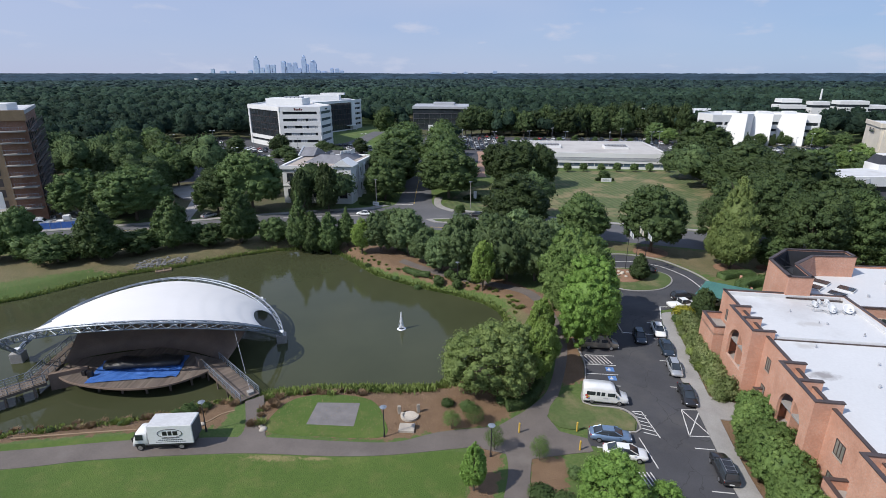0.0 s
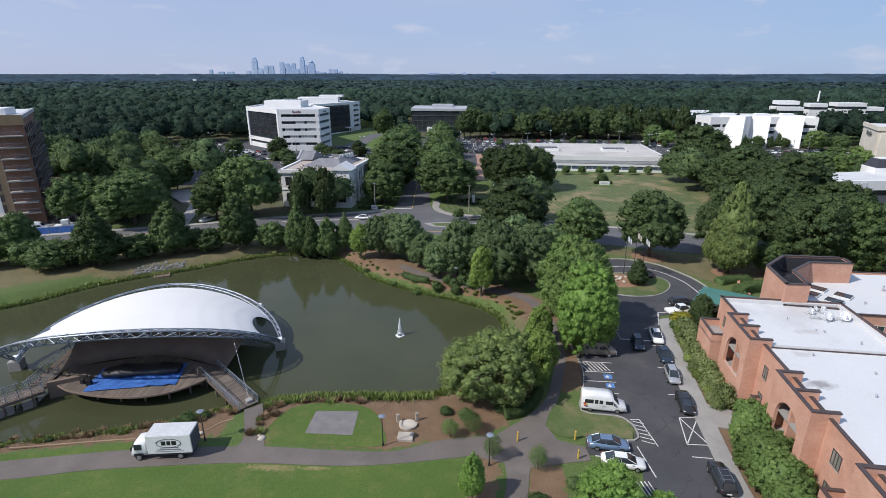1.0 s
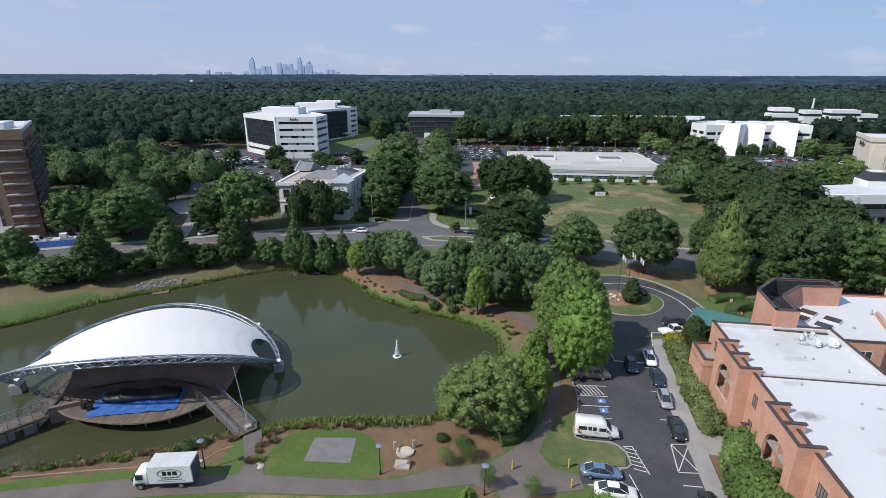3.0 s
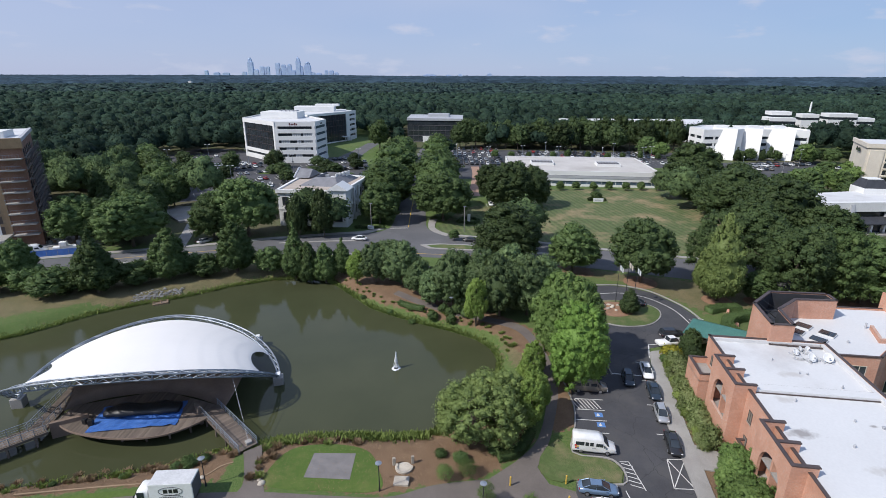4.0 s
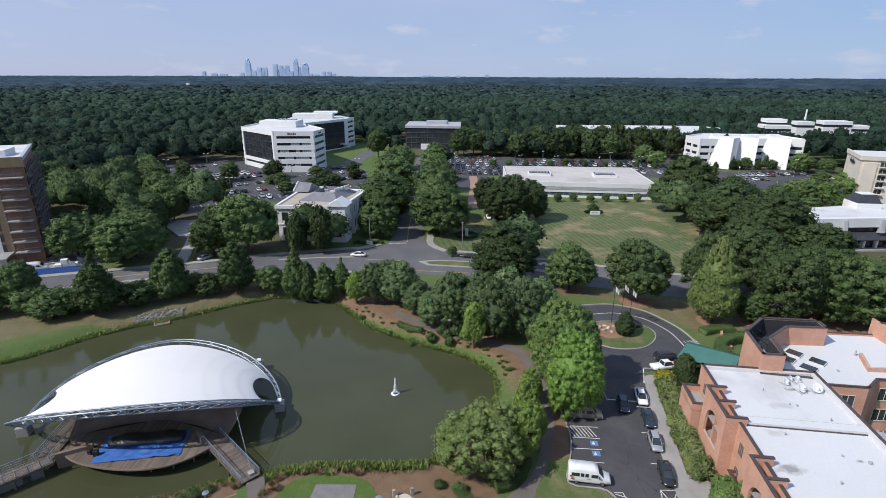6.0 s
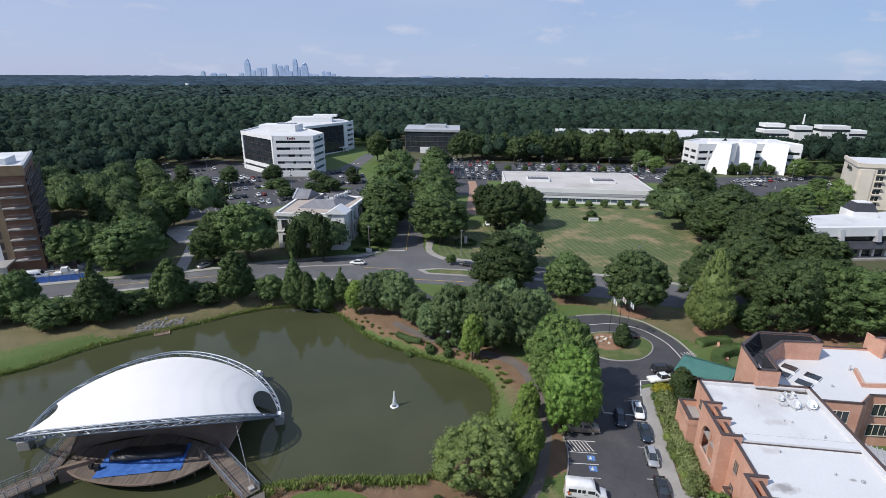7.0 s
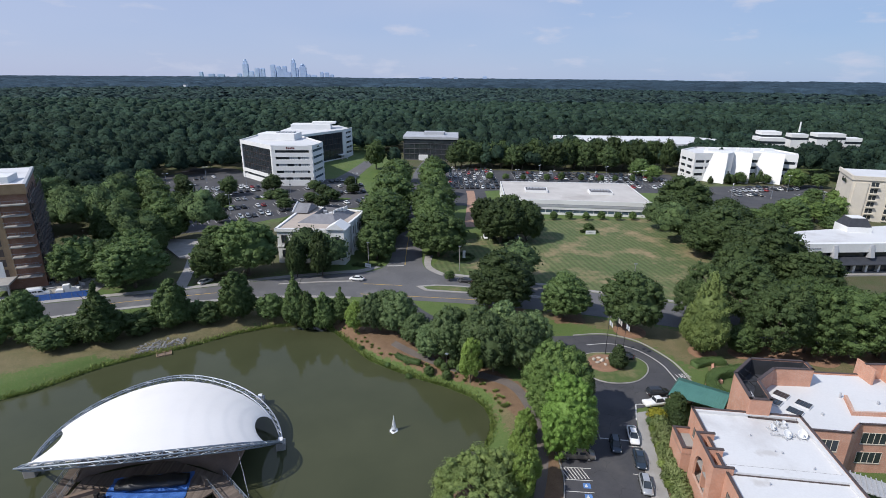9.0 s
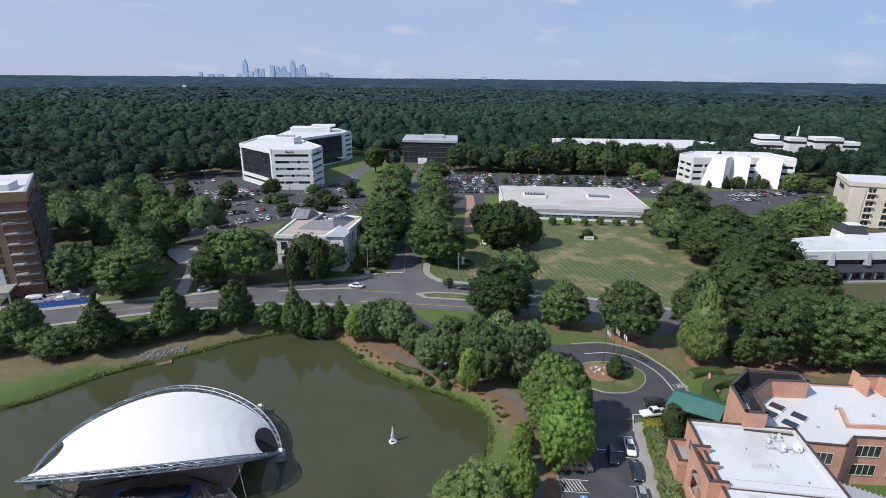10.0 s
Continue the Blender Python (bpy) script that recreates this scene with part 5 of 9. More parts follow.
def pavilion():
    pav = thing("pavilion", "white tensile canopy over a stage on steel arch trusses", "pavilion")
    mid = (FOOT_L + FOOT_R) / 2
    for top, lean in ((TOP_F, "forward"), (TOP_B, "back")):
        n = 34
        P = [arch_point(top, math.pi * (0.012 + 0.976 * i / n)) for i in range(n + 1)]
        flat = (FOOT_R - FOOT_L).cross(top - mid).normalized()
        chords = [[], [], []]
        for i, p in enumerate(P):
            t = (P[min(i + 1, n)] - P[max(i - 1, 0)]).normalized()
            out = t.cross(flat).normalized()
            if out.dot(p - mid) < 0:
                out = -out
            w = min(1.0, 0.28 + 3.2 * min(i, n - i) / n)
            chords[0].append(p + out * 0.75 * w)
            chords[1].append(p - out * 0.45 * w + flat * 0.55 * w)
            chords[2].append(p - out * 0.45 * w - flat * 0.55 * w)
        truss = part("arch_truss", tube_line(bmesh.new(), chords[0], 0.13), M_STEEL, pav, "grey painted steel arch leaning " + lean)
        for c in chords[1:]:
            part("chord", tube_line(bmesh.new(), c, 0.11), M_STEEL, truss)
        web = bmesh.new()
        for i in range(n):
            for a, b in ((0, 1), (0, 2), (1, 2)):
                rod(web, chords[a][i], chords[b][i + 1] if i % 2 else chords[b][i], 0.06, seg=5)
                rod(web, chords[b][i], chords[a][i + 1], 0.06, seg=5)
        part("lattice", web, M_STEEL, truss)
    # fabric: one taut sheet between the two arches, cut back in a curve at both ends
    cols, rows = 72, 16
    bm = bmesh.new()
    grid = []
    for i in range(cols + 1):
        col = []
        for j in range(rows + 1):
            v = j / rows
            u0 = 0.205 + 0.035 * math.sin(math.pi * v) - 0.05 * v
            u1 = 0.885 - 0.075 * math.sin(math.pi * min(1, v * 1.05)) ** 0.7
            u = u0 + (u1 - u0) * i / cols
            a, b = arch_point(TOP_F, math.pi * u), arch_point(TOP_B, math.pi * u)
            p = a.lerp(b, 0.02 + 0.915 * v)
            p.z += 0.9 * math.sin(math.pi * v) * math.sin(math.pi * u) ** 2 + 0.1 - 1.25 * math.sin(math.pi * v) * max(0.0, (0.42 - u) / 0.22) - 0.15 * max(0.0, u - 0.42) * (1 - (i / 6) % 1)
            col.append(bm.verts.new(p))
        grid.append(col)
    for i in range(cols):
        for j in range(rows):
            bm.faces.new((grid[i][j], grid[i + 1][j], grid[i + 1][j + 1], grid[i][j + 1]))
    fab = part("fabric", bm, M_MEMBRANE, pav, "taut white fabric with faint seams")
    smooth(fab)
    # piers
    for c, w, z in ((FOOT_L, 0.85, 0.0), (FOOT_R, 0.8, -0.2), (Vector((-36.0, 88.4, 0)), 0.8, 0.1)):
        m = pose(c.x, c.y, 0, 0, 0, 14)
        part("pier", boxed(-w, w, -w, w, -3.2, z, m, 0.08), M_CONC, pav, "square concrete pier standing in the water")
        part("bracket", boxed(-0.4, 0.4, -0.5, 0.5, z, z + 0.55, m, 0.06), M_WHITE, pav, "white steel bearing block")
    # brown shell behind the stage
    shell = bmesh.new()
    pts = curve_pts([(-57.2, 65.2, 0), (-54.5, 67.6, 0), (-50, 69.4, 0), (-45, 70.0, 0), (-40, 69.2, 0), (-36, 67.6, 0), (-33.4, 66.2, 0)], 6)
    cols = []
    for i, p in enumerate(pts):
        s = i / (len(pts) - 1)
        top = 2.0 + 4.0 * math.sin(math.pi * (0.08 + 0.84 * s))
        lean = Vector((0.8 * (2 * s - 1) + 3.0 * max(0.0, s - 0.4), 8.5, 0)) * (0.55 + 0.45 * math.sin(math.pi * s))
        cols.append([shell.verts.new(Vector((p.x, p.y, 0.2 + (top - 0.2) * j / 4)) + lean * (j / 4) ** 0.8) for j in range(5)])
    for a, b in zip(cols, cols[1:]):
        for j in range(4):
            shell.faces.new((a[j], b[j], b[j + 1], a[j + 1]))
    r = bmesh.ops.extrude_face_region(shell, geom=shell.faces[:])
    bmesh.ops.translate(shell, vec=(0, 0.25, 0), verts=[g for g in r["geom"] if isinstance(g, bmesh.types.BMVert)])
    smooth(part("back_shell", solid(shell), M_SHELL, pav, "brown curved shell behind the stage"))
    stay = bmesh.new()
    rod(stay, arch_point(TOP_F, math.pi * 0.765), (-26.9, 58.6, 0.5), 0.02)
    part("stay", stay, M_STEEL, pav, "thin steel stay down to the bank")
    return pav


pavilion()

# the stage: boards over a curved frame
DECK_Z = 0.3
edge = curve_pts([(-56.4, 62.4, 0), (-53, 60.5, 0), (-48, 59.3, 0), (-43, 59.1, 0), (-38.8, 60.2, 0), (-35.8, 62.6, 0), (-33.4, 66.0, 0)], 10)


def edge_y(x):
    for a, b in zip(edge, edge[1:]):
        if a.x <= x <= b.x:
            return a.y + (b.y - a.y) * (x - a.x) / (b.x - a.x)
    return 66.0


stage = thing("stage", "curved stage of weathered grey-brown boards over the water", "stage")
fr = bmesh.new()
rows = []
for p in edge:
    rows.append([fr.verts.new((p.x, p.y + o, z)) for o, z in ((0.0, DECK_Z - 0.24), (0.0, DECK_Z + 0.02), (0.14, DECK_Z + 0.02), (0.14, DECK_Z - 0.24))])
for a, b in zip(rows, rows[1:]):
    for k in range(4):
        fr.faces.new((a[k], b[k], b[(k + 1) % 4], a[(k + 1) % 4]))
part("fascia", solid(fr), M_SHELL, stage)
for i in range(3, len(edge) - 2, 7):
    p = edge[i]
    bm = bmesh.new()
    rod(bm, (p.x, p.y + 1.7, -3.2), (p.x, p.y + 1.7, DECK_Z - 0.1), 0.16, seg=8)
    part("post", bm, M_DECK, stage)
    bm = bmesh.new()
    rod(bm, (p.x, p.y + 3.7, -3.2), (p.x, p.y + 3.7, DECK_Z - 0.1), 0.16, seg=8)
    part("post", bm, M_DECK, stage)
plank = mesh_of(boxed(-0.135, 0.135, 0, 1, -0.06, 0), "plank", M_DECK)
x = -57.2
while x < -33.4:
    y0 = edge_y(x) + 0.1
    y1 = 70.6 - abs(x + 45.0) * 0.36
    if y1 - y0 > 0.5:
        ob = part("plank", plank, None, stage)
        ob.matrix_basis = pose(x, y0, DECK_Z) @ Matrix.Diagonal((1, y1 - y0, 1, 1))
    x += 0.285


def sheet_patch(x0, x1, y0, y1, z, m, nx=14, ny=8, amp=0.12, seed=1):
    """A crumpled sheet lying flat."""
    rng = random.Random(seed)
    bm = bmesh.new()
    g = [[bm.verts.new(m @ Vector((x0 + (x1 - x0) * i / nx + rng.uniform(-0.12, 0.12), y0 + (y1 - y0) * j / ny + rng.uniform(-0.12, 0.12), z + abs(rng.gauss(0, amp))))) for j in range(ny + 1)] for i in range(nx + 1)]
    for i in range(nx):
        for j in range(ny):
            bm.faces.new((g[i][j], g[i + 1][j], g[i + 1][j + 1], g[i][j + 1]))
    r = bmesh.ops.extrude_face_region(bm, geom=bm.faces[:])
    bmesh.ops.translate(bm, vec=(0, 0, -0.02), verts=[q for q in r["geom"] if isinstance(q, bmesh.types.BMVert)])
    return solid(bm)


tarp = new("tarpaulin", mesh_of(sheet_patch(-6.4, 5.6, -2.5, 3.4, DECK_Z + 0.05, pose(-44.6, 63.6, 0, 0, 0, 9)), "tarpaulin", M_TARP))
tagged(tarp, "crumpled bright blue tarpaulin spread on the stage", "tarpaulin")
roll = bmesh.new()
for i in range(15):
    s = i / 14
    w = 1.05 + 0.16 * math.sin(s * 9) + (0.15 if 2 < i < 12 else -0.15)
    rng_pts = [roll.verts.new(pose(-44.8, 64.9, 0, 0, 0, 8) @ Vector((-5.2 + 10.4 * s, 1.15 * w * math.cos(a), DECK_Z + 0.06 + 0.62 * w * (1 + math.sin(a)) * 0.92))) for a in (2 * math.pi * k / 14 for k in range(14))]
    if i:
        for k in range(14):
            roll.faces.new((prev[k], prev[(k + 1) % 14], rng_pts[(k + 1) % 14], rng_pts[k]))
    prev = rng_pts
roll.verts.ensure_lookup_table()
roll.faces.new([roll.verts[k] for k in range(14)][::-1])
roll.faces.new([roll.verts[14 * 14 + k] for k in range(14)])
rl = new("rolled_screen", mesh_of(solid(roll), "rolled_screen", M_BLACK))
smooth(rl)
tagged(rl, "long collapsed black vinyl inflatable lying on a tarpaulin", "inflatable")
bx2 = new("loudspeaker", mesh_of(boxed(-0.35, 0.35, -0.3, 0.3, DECK_Z + 0.002, DECK_Z + 0.95, pose(-50.8, 61.9, 0, 0, 0, 12), 0.04), "loudspeaker", M_BLACK))
tagged(bx2, "small black equipment case on the stage", "case")
bx3 = new("loudspeaker", mesh_of(boxed(-0.3, 0.3, -0.3, 0.3, DECK_Z + 0.002, DECK_Z + 0.8, pose(-51.9, 62.3, 0, 0, 0, -8), 0.04), "loudspeaker", M_BLACK))
tagged(bx3, "small black equipment case on the stage", "case")


def footbridge(a, b, width, z0, z1, label):
    """A boarded bridge with railings from a to b (its middle line)."""
    a, b = Vector((*a, z0)), Vector((*b, z1))
    d = b - a
    ln = d.xy.length
    ang = math.degrees(math.atan2(d.y, d.x))
    tilt = math.degrees(math.atan2(d.z, ln))
    br = thing("footbridge", label, "footbridge", at=Matrix.Translation(a) @ pose(0, 0, 0, 0, 0, ang) @ pose(0, 0, 0, 0, -tilt, 0))
    for s in (-1, 1):
        part("beam", boxed(0, ln, s * width / 2 - 0.1, s * width / 2 + 0.1, -0.45, -0.06), M_DECK, br)
        rail = part("railing", boxed(0, ln, s * width / 2 - 0.04, s * width / 2 + 0.04, 1.0, 1.08), M_STEEL, br, "grey metal railing")
        n = max(2, round(ln / 1.4))
        for i in range(n + 1):
            x = 0.05 + (ln - 0.1) * i / n
            part("post", boxed(x - 0.04, x + 0.04, s * width / 2 - 0.04, s * width / 2 + 0.04, -0.05, 1.0), M_STEEL, rail)
        for z in (0.3, 0.65):
            part("rail", boxed(0, ln, s * width / 2 - 0.02, s * width / 2 + 0.02, z, z + 0.04), M_STEEL, rail)
    board = mesh_of(boxed(-0.13, 0.13, -width / 2 + 0.12, width / 2 - 0.12, -0.06, 0), "plank", M_DECK)
    x = 0.15
    while x < ln - 0.1:
        ob = part("plank", board, None, br)
        ob.location = (x, 0, 0)
        x += 0.28
    for x in np.arange(1.5, ln - 0.8, 3.2):
        for s in (-1, 1):
            bm = bmesh.new()
            rod(bm, (x, s * (width / 2 - 0.1), -4.0), (x, s * (width / 2 - 0.1), -0.1), 0.14, seg=8)
            part("bridge_post", bm, M_DECK, br)
    return br


footbridge((-35.6, 66.1), (-26.6, 57.7), 2.6, 0.35, 0.12, "grey boarded footbridge with metal railings to the stage")
footbridge((-57.0, 61.4), (-72.0, 46.6), 2.6, 0.35, 0.12, "long grey boarded footbridge with railings and piles")
footbridge((-57.9, 60.6), (-59.4, 72.0), 2.2, 0.34, 0.34, "boarded side walkway with railings beside the stage")
abut = new("abutment", mesh_of(boxed(-2.4, 2.4, -0.3, 0.3, -3.0, 0.95, pose(-54.4, 62.6, 0, 0, 0, 28), 0.04), "abutment", M_SHELL))
tagged(abut, "low brown parapet wall beside the stage", "wall")
abut = new("abutment", mesh_of(boxed(-0.3, 0.3, -0.9, 0.9, -3.0, 1.5, pose(-36.9, 65.4, 0, 0, 0, 40), 0.04), "abutment", M_DECK))
tagged(abut, "tall board fin beside a footbridge", "wall")
blk = new("anchor_block", mesh_of(boxed(-0.4, 0.4, -0.4, 0.4, -2.0, 0.5, pose(-26.9, 58.6, 0, 0, 0, 40), 0.05), "anchor_block", M_CONC))
tagged(blk, "concrete anchor block on the bank", "anchor block")

# fountain
ft = thing("fountain", "white jet of a small floating pond fountain", "fountain", at=pose(-8.65, 80.6, WATER_Z))
fl = bmesh.new()
rod(fl, (0, 0, -0.1), (0, 0, 0.18), 0.55, 0.4, 14)
part("float", fl, M_DARKSTEEL, ft, "dark float")
jet = bmesh.new()
rng = random.Random(4)
for i in range(260):
    s = rng.random() ** 0.8
    a = rng.uniform(0, 6.28)
    r0 = (0.08 + 0.42 * (1 - s) ** 1.2) * rng.uniform(0.3, 1.0)
    z = 0.15 + 2.9 * s
    rr = rng.uniform(0.03, 0.07)
    rod(jet, (r0 * math.cos(a), r0 * math.sin(a), z), (r0 * 0.95 * math.cos(a), r0 * 0.95 * math.sin(a), z + rng.uniform(0.15, 0.4)), rr, rr * 0.5, 4)
part("jet", jet, M_FOAM, ft, "white spray")
foam = bmesh.new()
rim = [foam.verts.new((q * math.cos(a), q * math.sin(a), 0.06)) for a, q in ((k * 0.2618, rng.uniform(0.6, 0.95)) for k in range(24))]
top = foam.verts.new((0, 0, 0.2))
low = foam.verts.new((0, 0, -0.05))
for k in range(24):
    foam.faces.new((rim[k], rim[(k + 1) % 24], top))
    foam.faces.new((rim[(k + 1) % 24], rim[k], low))
part("splash", foam, M_FOAM, ft)

# ---- brick hotel ----
HOTEL = pose(41.0, 72.6, 0, 0, 0, -7.6)


def coping(poly, z, parent, m=None, closed=True, half=0.22):
    """Dark metal coping along the top of a wall line."""
    bm = bmesh.new()
    pts = list(zip(poly, poly[1:] + poly[:1])) if closed else list(zip(poly, poly[1:]))
    for (x0, y0), (x1, y1) in pts:
        ln, a = math.hypot(x1 - x0, y1 - y0), math.atan2(y1 - y0, x1 - x0)
        mm = pose(x0, y0, z, 0, 0, math.degrees(a))
        box(bm, -half, ln + half, -half, half, 0, 0.12, mm if m is None else m @ mm)
    return part("coping", bm, M_CAP, parent, "dark metal coping")


def window_on(parent, m, x0, x1, z0, z1, mullions=1, deep=0.12, mat=None, bars=None):
    """A framed window standing in a wall whose face is the plane y = 0 of m (outside towards -y)."""
    w = part("window", boxed(x0, x1, -0.02, 0.05, z0, z1, m), mat or M_GLASS, parent)
    fr = bmesh.new()
    for a, b, c, d in ((x0 - 0.07, x1 + 0.07, z0 - 0.07, z0), (x0 - 0.07, x1 + 0.07, z1, z1 + 0.07), (x0 - 0.07, x0, z0, z1), (x1, x1 + 0.07, z0, z1)):
        box(fr, a, b, -0.06, 0.05, c, d, m)
    for i in range(1, mullions + 1):
        x = x0 + (x1 - x0) * i / (mullions + 1)
        box(fr, x - 0.04, x + 0.04, -0.06, 0.05, z0, z1, m)
    part("window_frame", fr, bars or M_CAP, w)
    part("window_sill", boxed(x0 - 0.12, x1 + 0.12, -0.12, 0.05, z0 - 0.17, z0 - 0.072, m), M_STONE, w)
    return w


def hotel():
    h = thing("hotel", "orange brick hotel with white flat roofs and stepped bays", "hotel")
    H = HOTEL
    # main wing
    wing = [(0.4, 0), (17.2, 0), (17.2, -64), (0.4, -64)]
    part("wall", prismed(wing, -0.3, 9.2, H), M_BRICK, h, "orange brick walls")
    part("roof", prismed([(0.7, -0.3), (16.9, -0.3), (16.9, -63.7), (0.7, -63.7)], 9.0, 9.26, H), M_ROOF, h, "white membrane roof with grey stains")
    par = bmesh.new()
    for a in ((0.4, 0.75, -64, 0), (16.85, 17.2, -64, 0)):
        box(par, *a, 9.2, 9.8, H)
    box(par, 0.75, 16.85, -0.35, 0, 9.2, 9.8, H)
    part("parapet", par, M_BRICK, h)
    part("parapet_lining", boxed(16.3, 16.84, -63.6, -0.4, 9.26, 9.74, H), M_ROOF, h, "white upstand")
    part("parapet_lining", boxed(0.78, 16.2, -0.75, -0.36, 9.26, 9.74, H), M_ROOF, h, "white upstand")
    coping([(0.55, 0.0), (0.55, -64)], 9.8, h, H, False, 0.2)
    coping([(17.03, 0.0), (17.03, -64)], 9.8, h, H, False, 0.2)
    coping([(0.55, -0.17), (17.0, -0.17)], 9.8, h, H, False, 0.2)
    # raised joint across the roof
    part("roof_joint", boxed(1.1, 16.6, -14.6, -13.2, 9.26, 9.75, H), M_ROOF, h, "white roof upstand")
    part("roof_joint_cap", boxed(1.1, 16.6, -13.2, -13.1, 9.26, 9.7, H), M_CAP, h, "dark flashing")
    part("roof_joint_cap", boxed(1.1, 16.6, -14.72, -14.62, 9.262, 9.42, H), M_CAP, h, "dark flashing")
    # stepped bays with arched openings
    for y0 in (-14.9, -29.8, -44.7):
        west = H @ pose(-1.3, y0 + 7.7, 0, 0, 0, -90)
        bay = part("bay", panel(rect_loop(0, 7.7, -0.3, 10.4), [arch_loop(1.6, 6.3, 3.9, 8.4, 14)], 0.35, west), M_BRICK, h, "brick bay with arched openings")
        for k, x1 in ((0.0, 1.4), (3.75, 1.35), (7.35, 1.4)):
            part("cross_wall", boxed(-0.95, x1, y0 + k, y0 + k + 0.35, -0.3, 10.4, H), M_BRICK, bay)
            part("coping", boxed(-0.9, x1 + 0.08, y0 + k - 0.06, y0 + k + 0.41, 10.4, 10.52, H), M_CAP, bay)
        part("coping", boxed(-1.34, -0.92, y0 - 0.05, y0 + 7.75, 10.404, 10.504, H), M_CAP, bay)
        part("floor_slab", boxed(-0.95, 0.4, y0 + 0.35, y0 + 7.35, 3.2, 3.45, H), M_CONC, bay)
        part("floor_slab", boxed(-0.95, 0.4, y0 + 0.35, y0 + 7.35, 6.2, 6.4, H), M_CONC, bay)
    # balconies with solid brick fronts
    for y0, x0, top in ((-6.2, -2.3, 6.4), (-39.6, -1.6, 5.2), (-22.0, -0.6, 3.4)):
        b = part("balcony", boxed(x0, 0.4, y0, y0 + 5.4, top - 1.25, top - 1.0, H), M_CONC, h, "balcony with a brick parapet")
        part("balcony_wall", boxed(x0, x0 + 0.3, y0, y0 + 5.4, -0.3, top, H), M_BRICK, b)
        part("balcony_wall", boxed(x0 + 0.3, 0.4, y0, y0 + 0.3, -0.3, top, H), M_BRICK, b)
        part("balcony_wall", boxed(x0 + 0.3, 0.4, y0 + 5.1, y0 + 5.4, -0.3, top, H), M_BRICK, b)
        part("coping", boxed(x0 - 0.06, x0 + 0.36, y0 - 0.06, y0 + 5.46, top, top + 0.1, H), M_CAP, b)
        part("coping", boxed(x0 + 0.36, 0.4, y0 - 0.06, y0 + 0.36, top, top + 0.1, H), M_CAP, b)
        part("coping", boxed(x0 + 0.36, 0.4, y0 + 5.04, y0 + 5.46, top, top + 0.1, H), M_CAP, b)
    west = H @ pose(0.4, 0, 0, 0, 0, -90)
    for v in (2.6, 16.4, 19.2, 31.6, 35.8, 39.6, 47.5, 51):
        for z in (2.4, 6.2):
            window_on(h, west, v, v + (0.9 if v < 30 else 1.35), z, z + 1.5, 1 if v < 30 else 2, mat=M_SKYGLASS)
    # north wing round the courtyard
    north = [(49.9, 70.6), (51.4, 78.4), (56.9, 83.4), (69, 84.2), (118, 80.0), (118, 66), (66.8, 69.0), (63.9, 66.8), (57.9, 67.6), (57.4, 69.2)]
    part("wall", prismed(north, -0.3, 9.1), M_BRICK, h, "orange brick walls")
    inner = [(50.3, 71.0), (51.7, 78.1), (57.1, 83.0), (69, 83.8), (117.6, 79.6), (117.6, 66.5), (66.7, 69.4), (63.8, 67.2), (58.1, 68.0), (57.6, 69.6)]
    part("roof", prismed(inner, 8.95, 9.16), M_ROOF, h, "white membrane roof")
    edge_bm = bmesh.new()
    for a, b in zip(north, north[1:] + north[:1]):
        ln, an = math.hypot(b[0] - a[0], b[1] - a[1]), math.atan2(b[1] - a[1], b[0] - a[0])
        box(edge_bm, 0, ln, -0.3, 0.0, 9.1, 9.35, pose(a[0], a[1], 0, 0, 0, math.degrees(an)))
    part("parapet", edge_bm, M_BRICK, h)
    coping(north, 9.35, h, None, True, 0.18)
    for a, b, n in (((57.9, 67.6), (63.9, 66.8), 1), ((66.8, 69.0), (90, 67.6), 4)):
        ln, an = math.hypot(b[0] - a[0], b[1] - a[1]), math.atan2(b[1] - a[1], b[0] - a[0])
        m = pose(a[0], a[1], 0, 0, 0, math.degrees(an))
        for i in range(n):
            x0 = ln * (i + 0.14) / n
            for z in (2.0, 5.7):
                window_on(h, m, x0, x0 + ln * 0.66 / n if n > 1 else x0 + 3.6, z, z + 2.0, 3, bars=M_CREAM)
    # roof-top enclosure with brick walls and dark louvres inside
    tw = [(49.6, 70.8), (51.2, 78.6), (56.8, 83.6), (66.2, 82.6), (65.9, 79.6), (59.2, 80.0), (54.2, 76.2), (53.0, 70.4)]
    enc = part("roof_enclosure", prismed([(49.9, 71.1), (51.5, 78.4), (57.0, 83.2), (65.8, 82.3), (65.6, 79.9), (59.1, 80.3), (53.9, 76.4), (52.7, 70.8)], 9.1, 9.5), M_LOUVRE, h, "brick roof enclosure with dark louvres")
    for a, b in zip(tw, tw[1:] + tw[:1]):
        ln, an = math.hypot(b[0] - a[0], b[1] - a[1]), math.atan2(b[1] - a[1], b[0] - a[0])
        m = pose(a[0], a[1], 0, 0, 0, math.degrees(an))
        part("enclosure_wall", boxed(0, ln, -0.3, 0, 0.0 if a in tw[:3] else 9.1, 12.6, m), M_BRICK, enc)
        part("coping", boxed(-0.1, ln + 0.1, -0.4, 0.1, 12.6, 12.72, m), M_CAP, enc)
        part("louvre", boxed(0.2, ln - 0.2, -0.42, -0.32, 9.5, 12.4, m), M_LOUVRE, enc, "dark metal louvres")
    for a, b in (((51.2, 74, 12.3), (53.2, 75, 9.6)), ((52.4, 79, 12.3), (55.5, 77.8, 9.8)), ((54, 80.5, 12.2), (58, 80.5, 9.8)), ((51, 72.5, 11.8), (53.2, 73, 11.8)), ((52, 77.5, 11.8), (55.0, 77, 11.8))):
        fr = bmesh.new()
        rod(fr, a, b, 0.07)
        part("brace", fr, M_DARKSTEEL, enc)
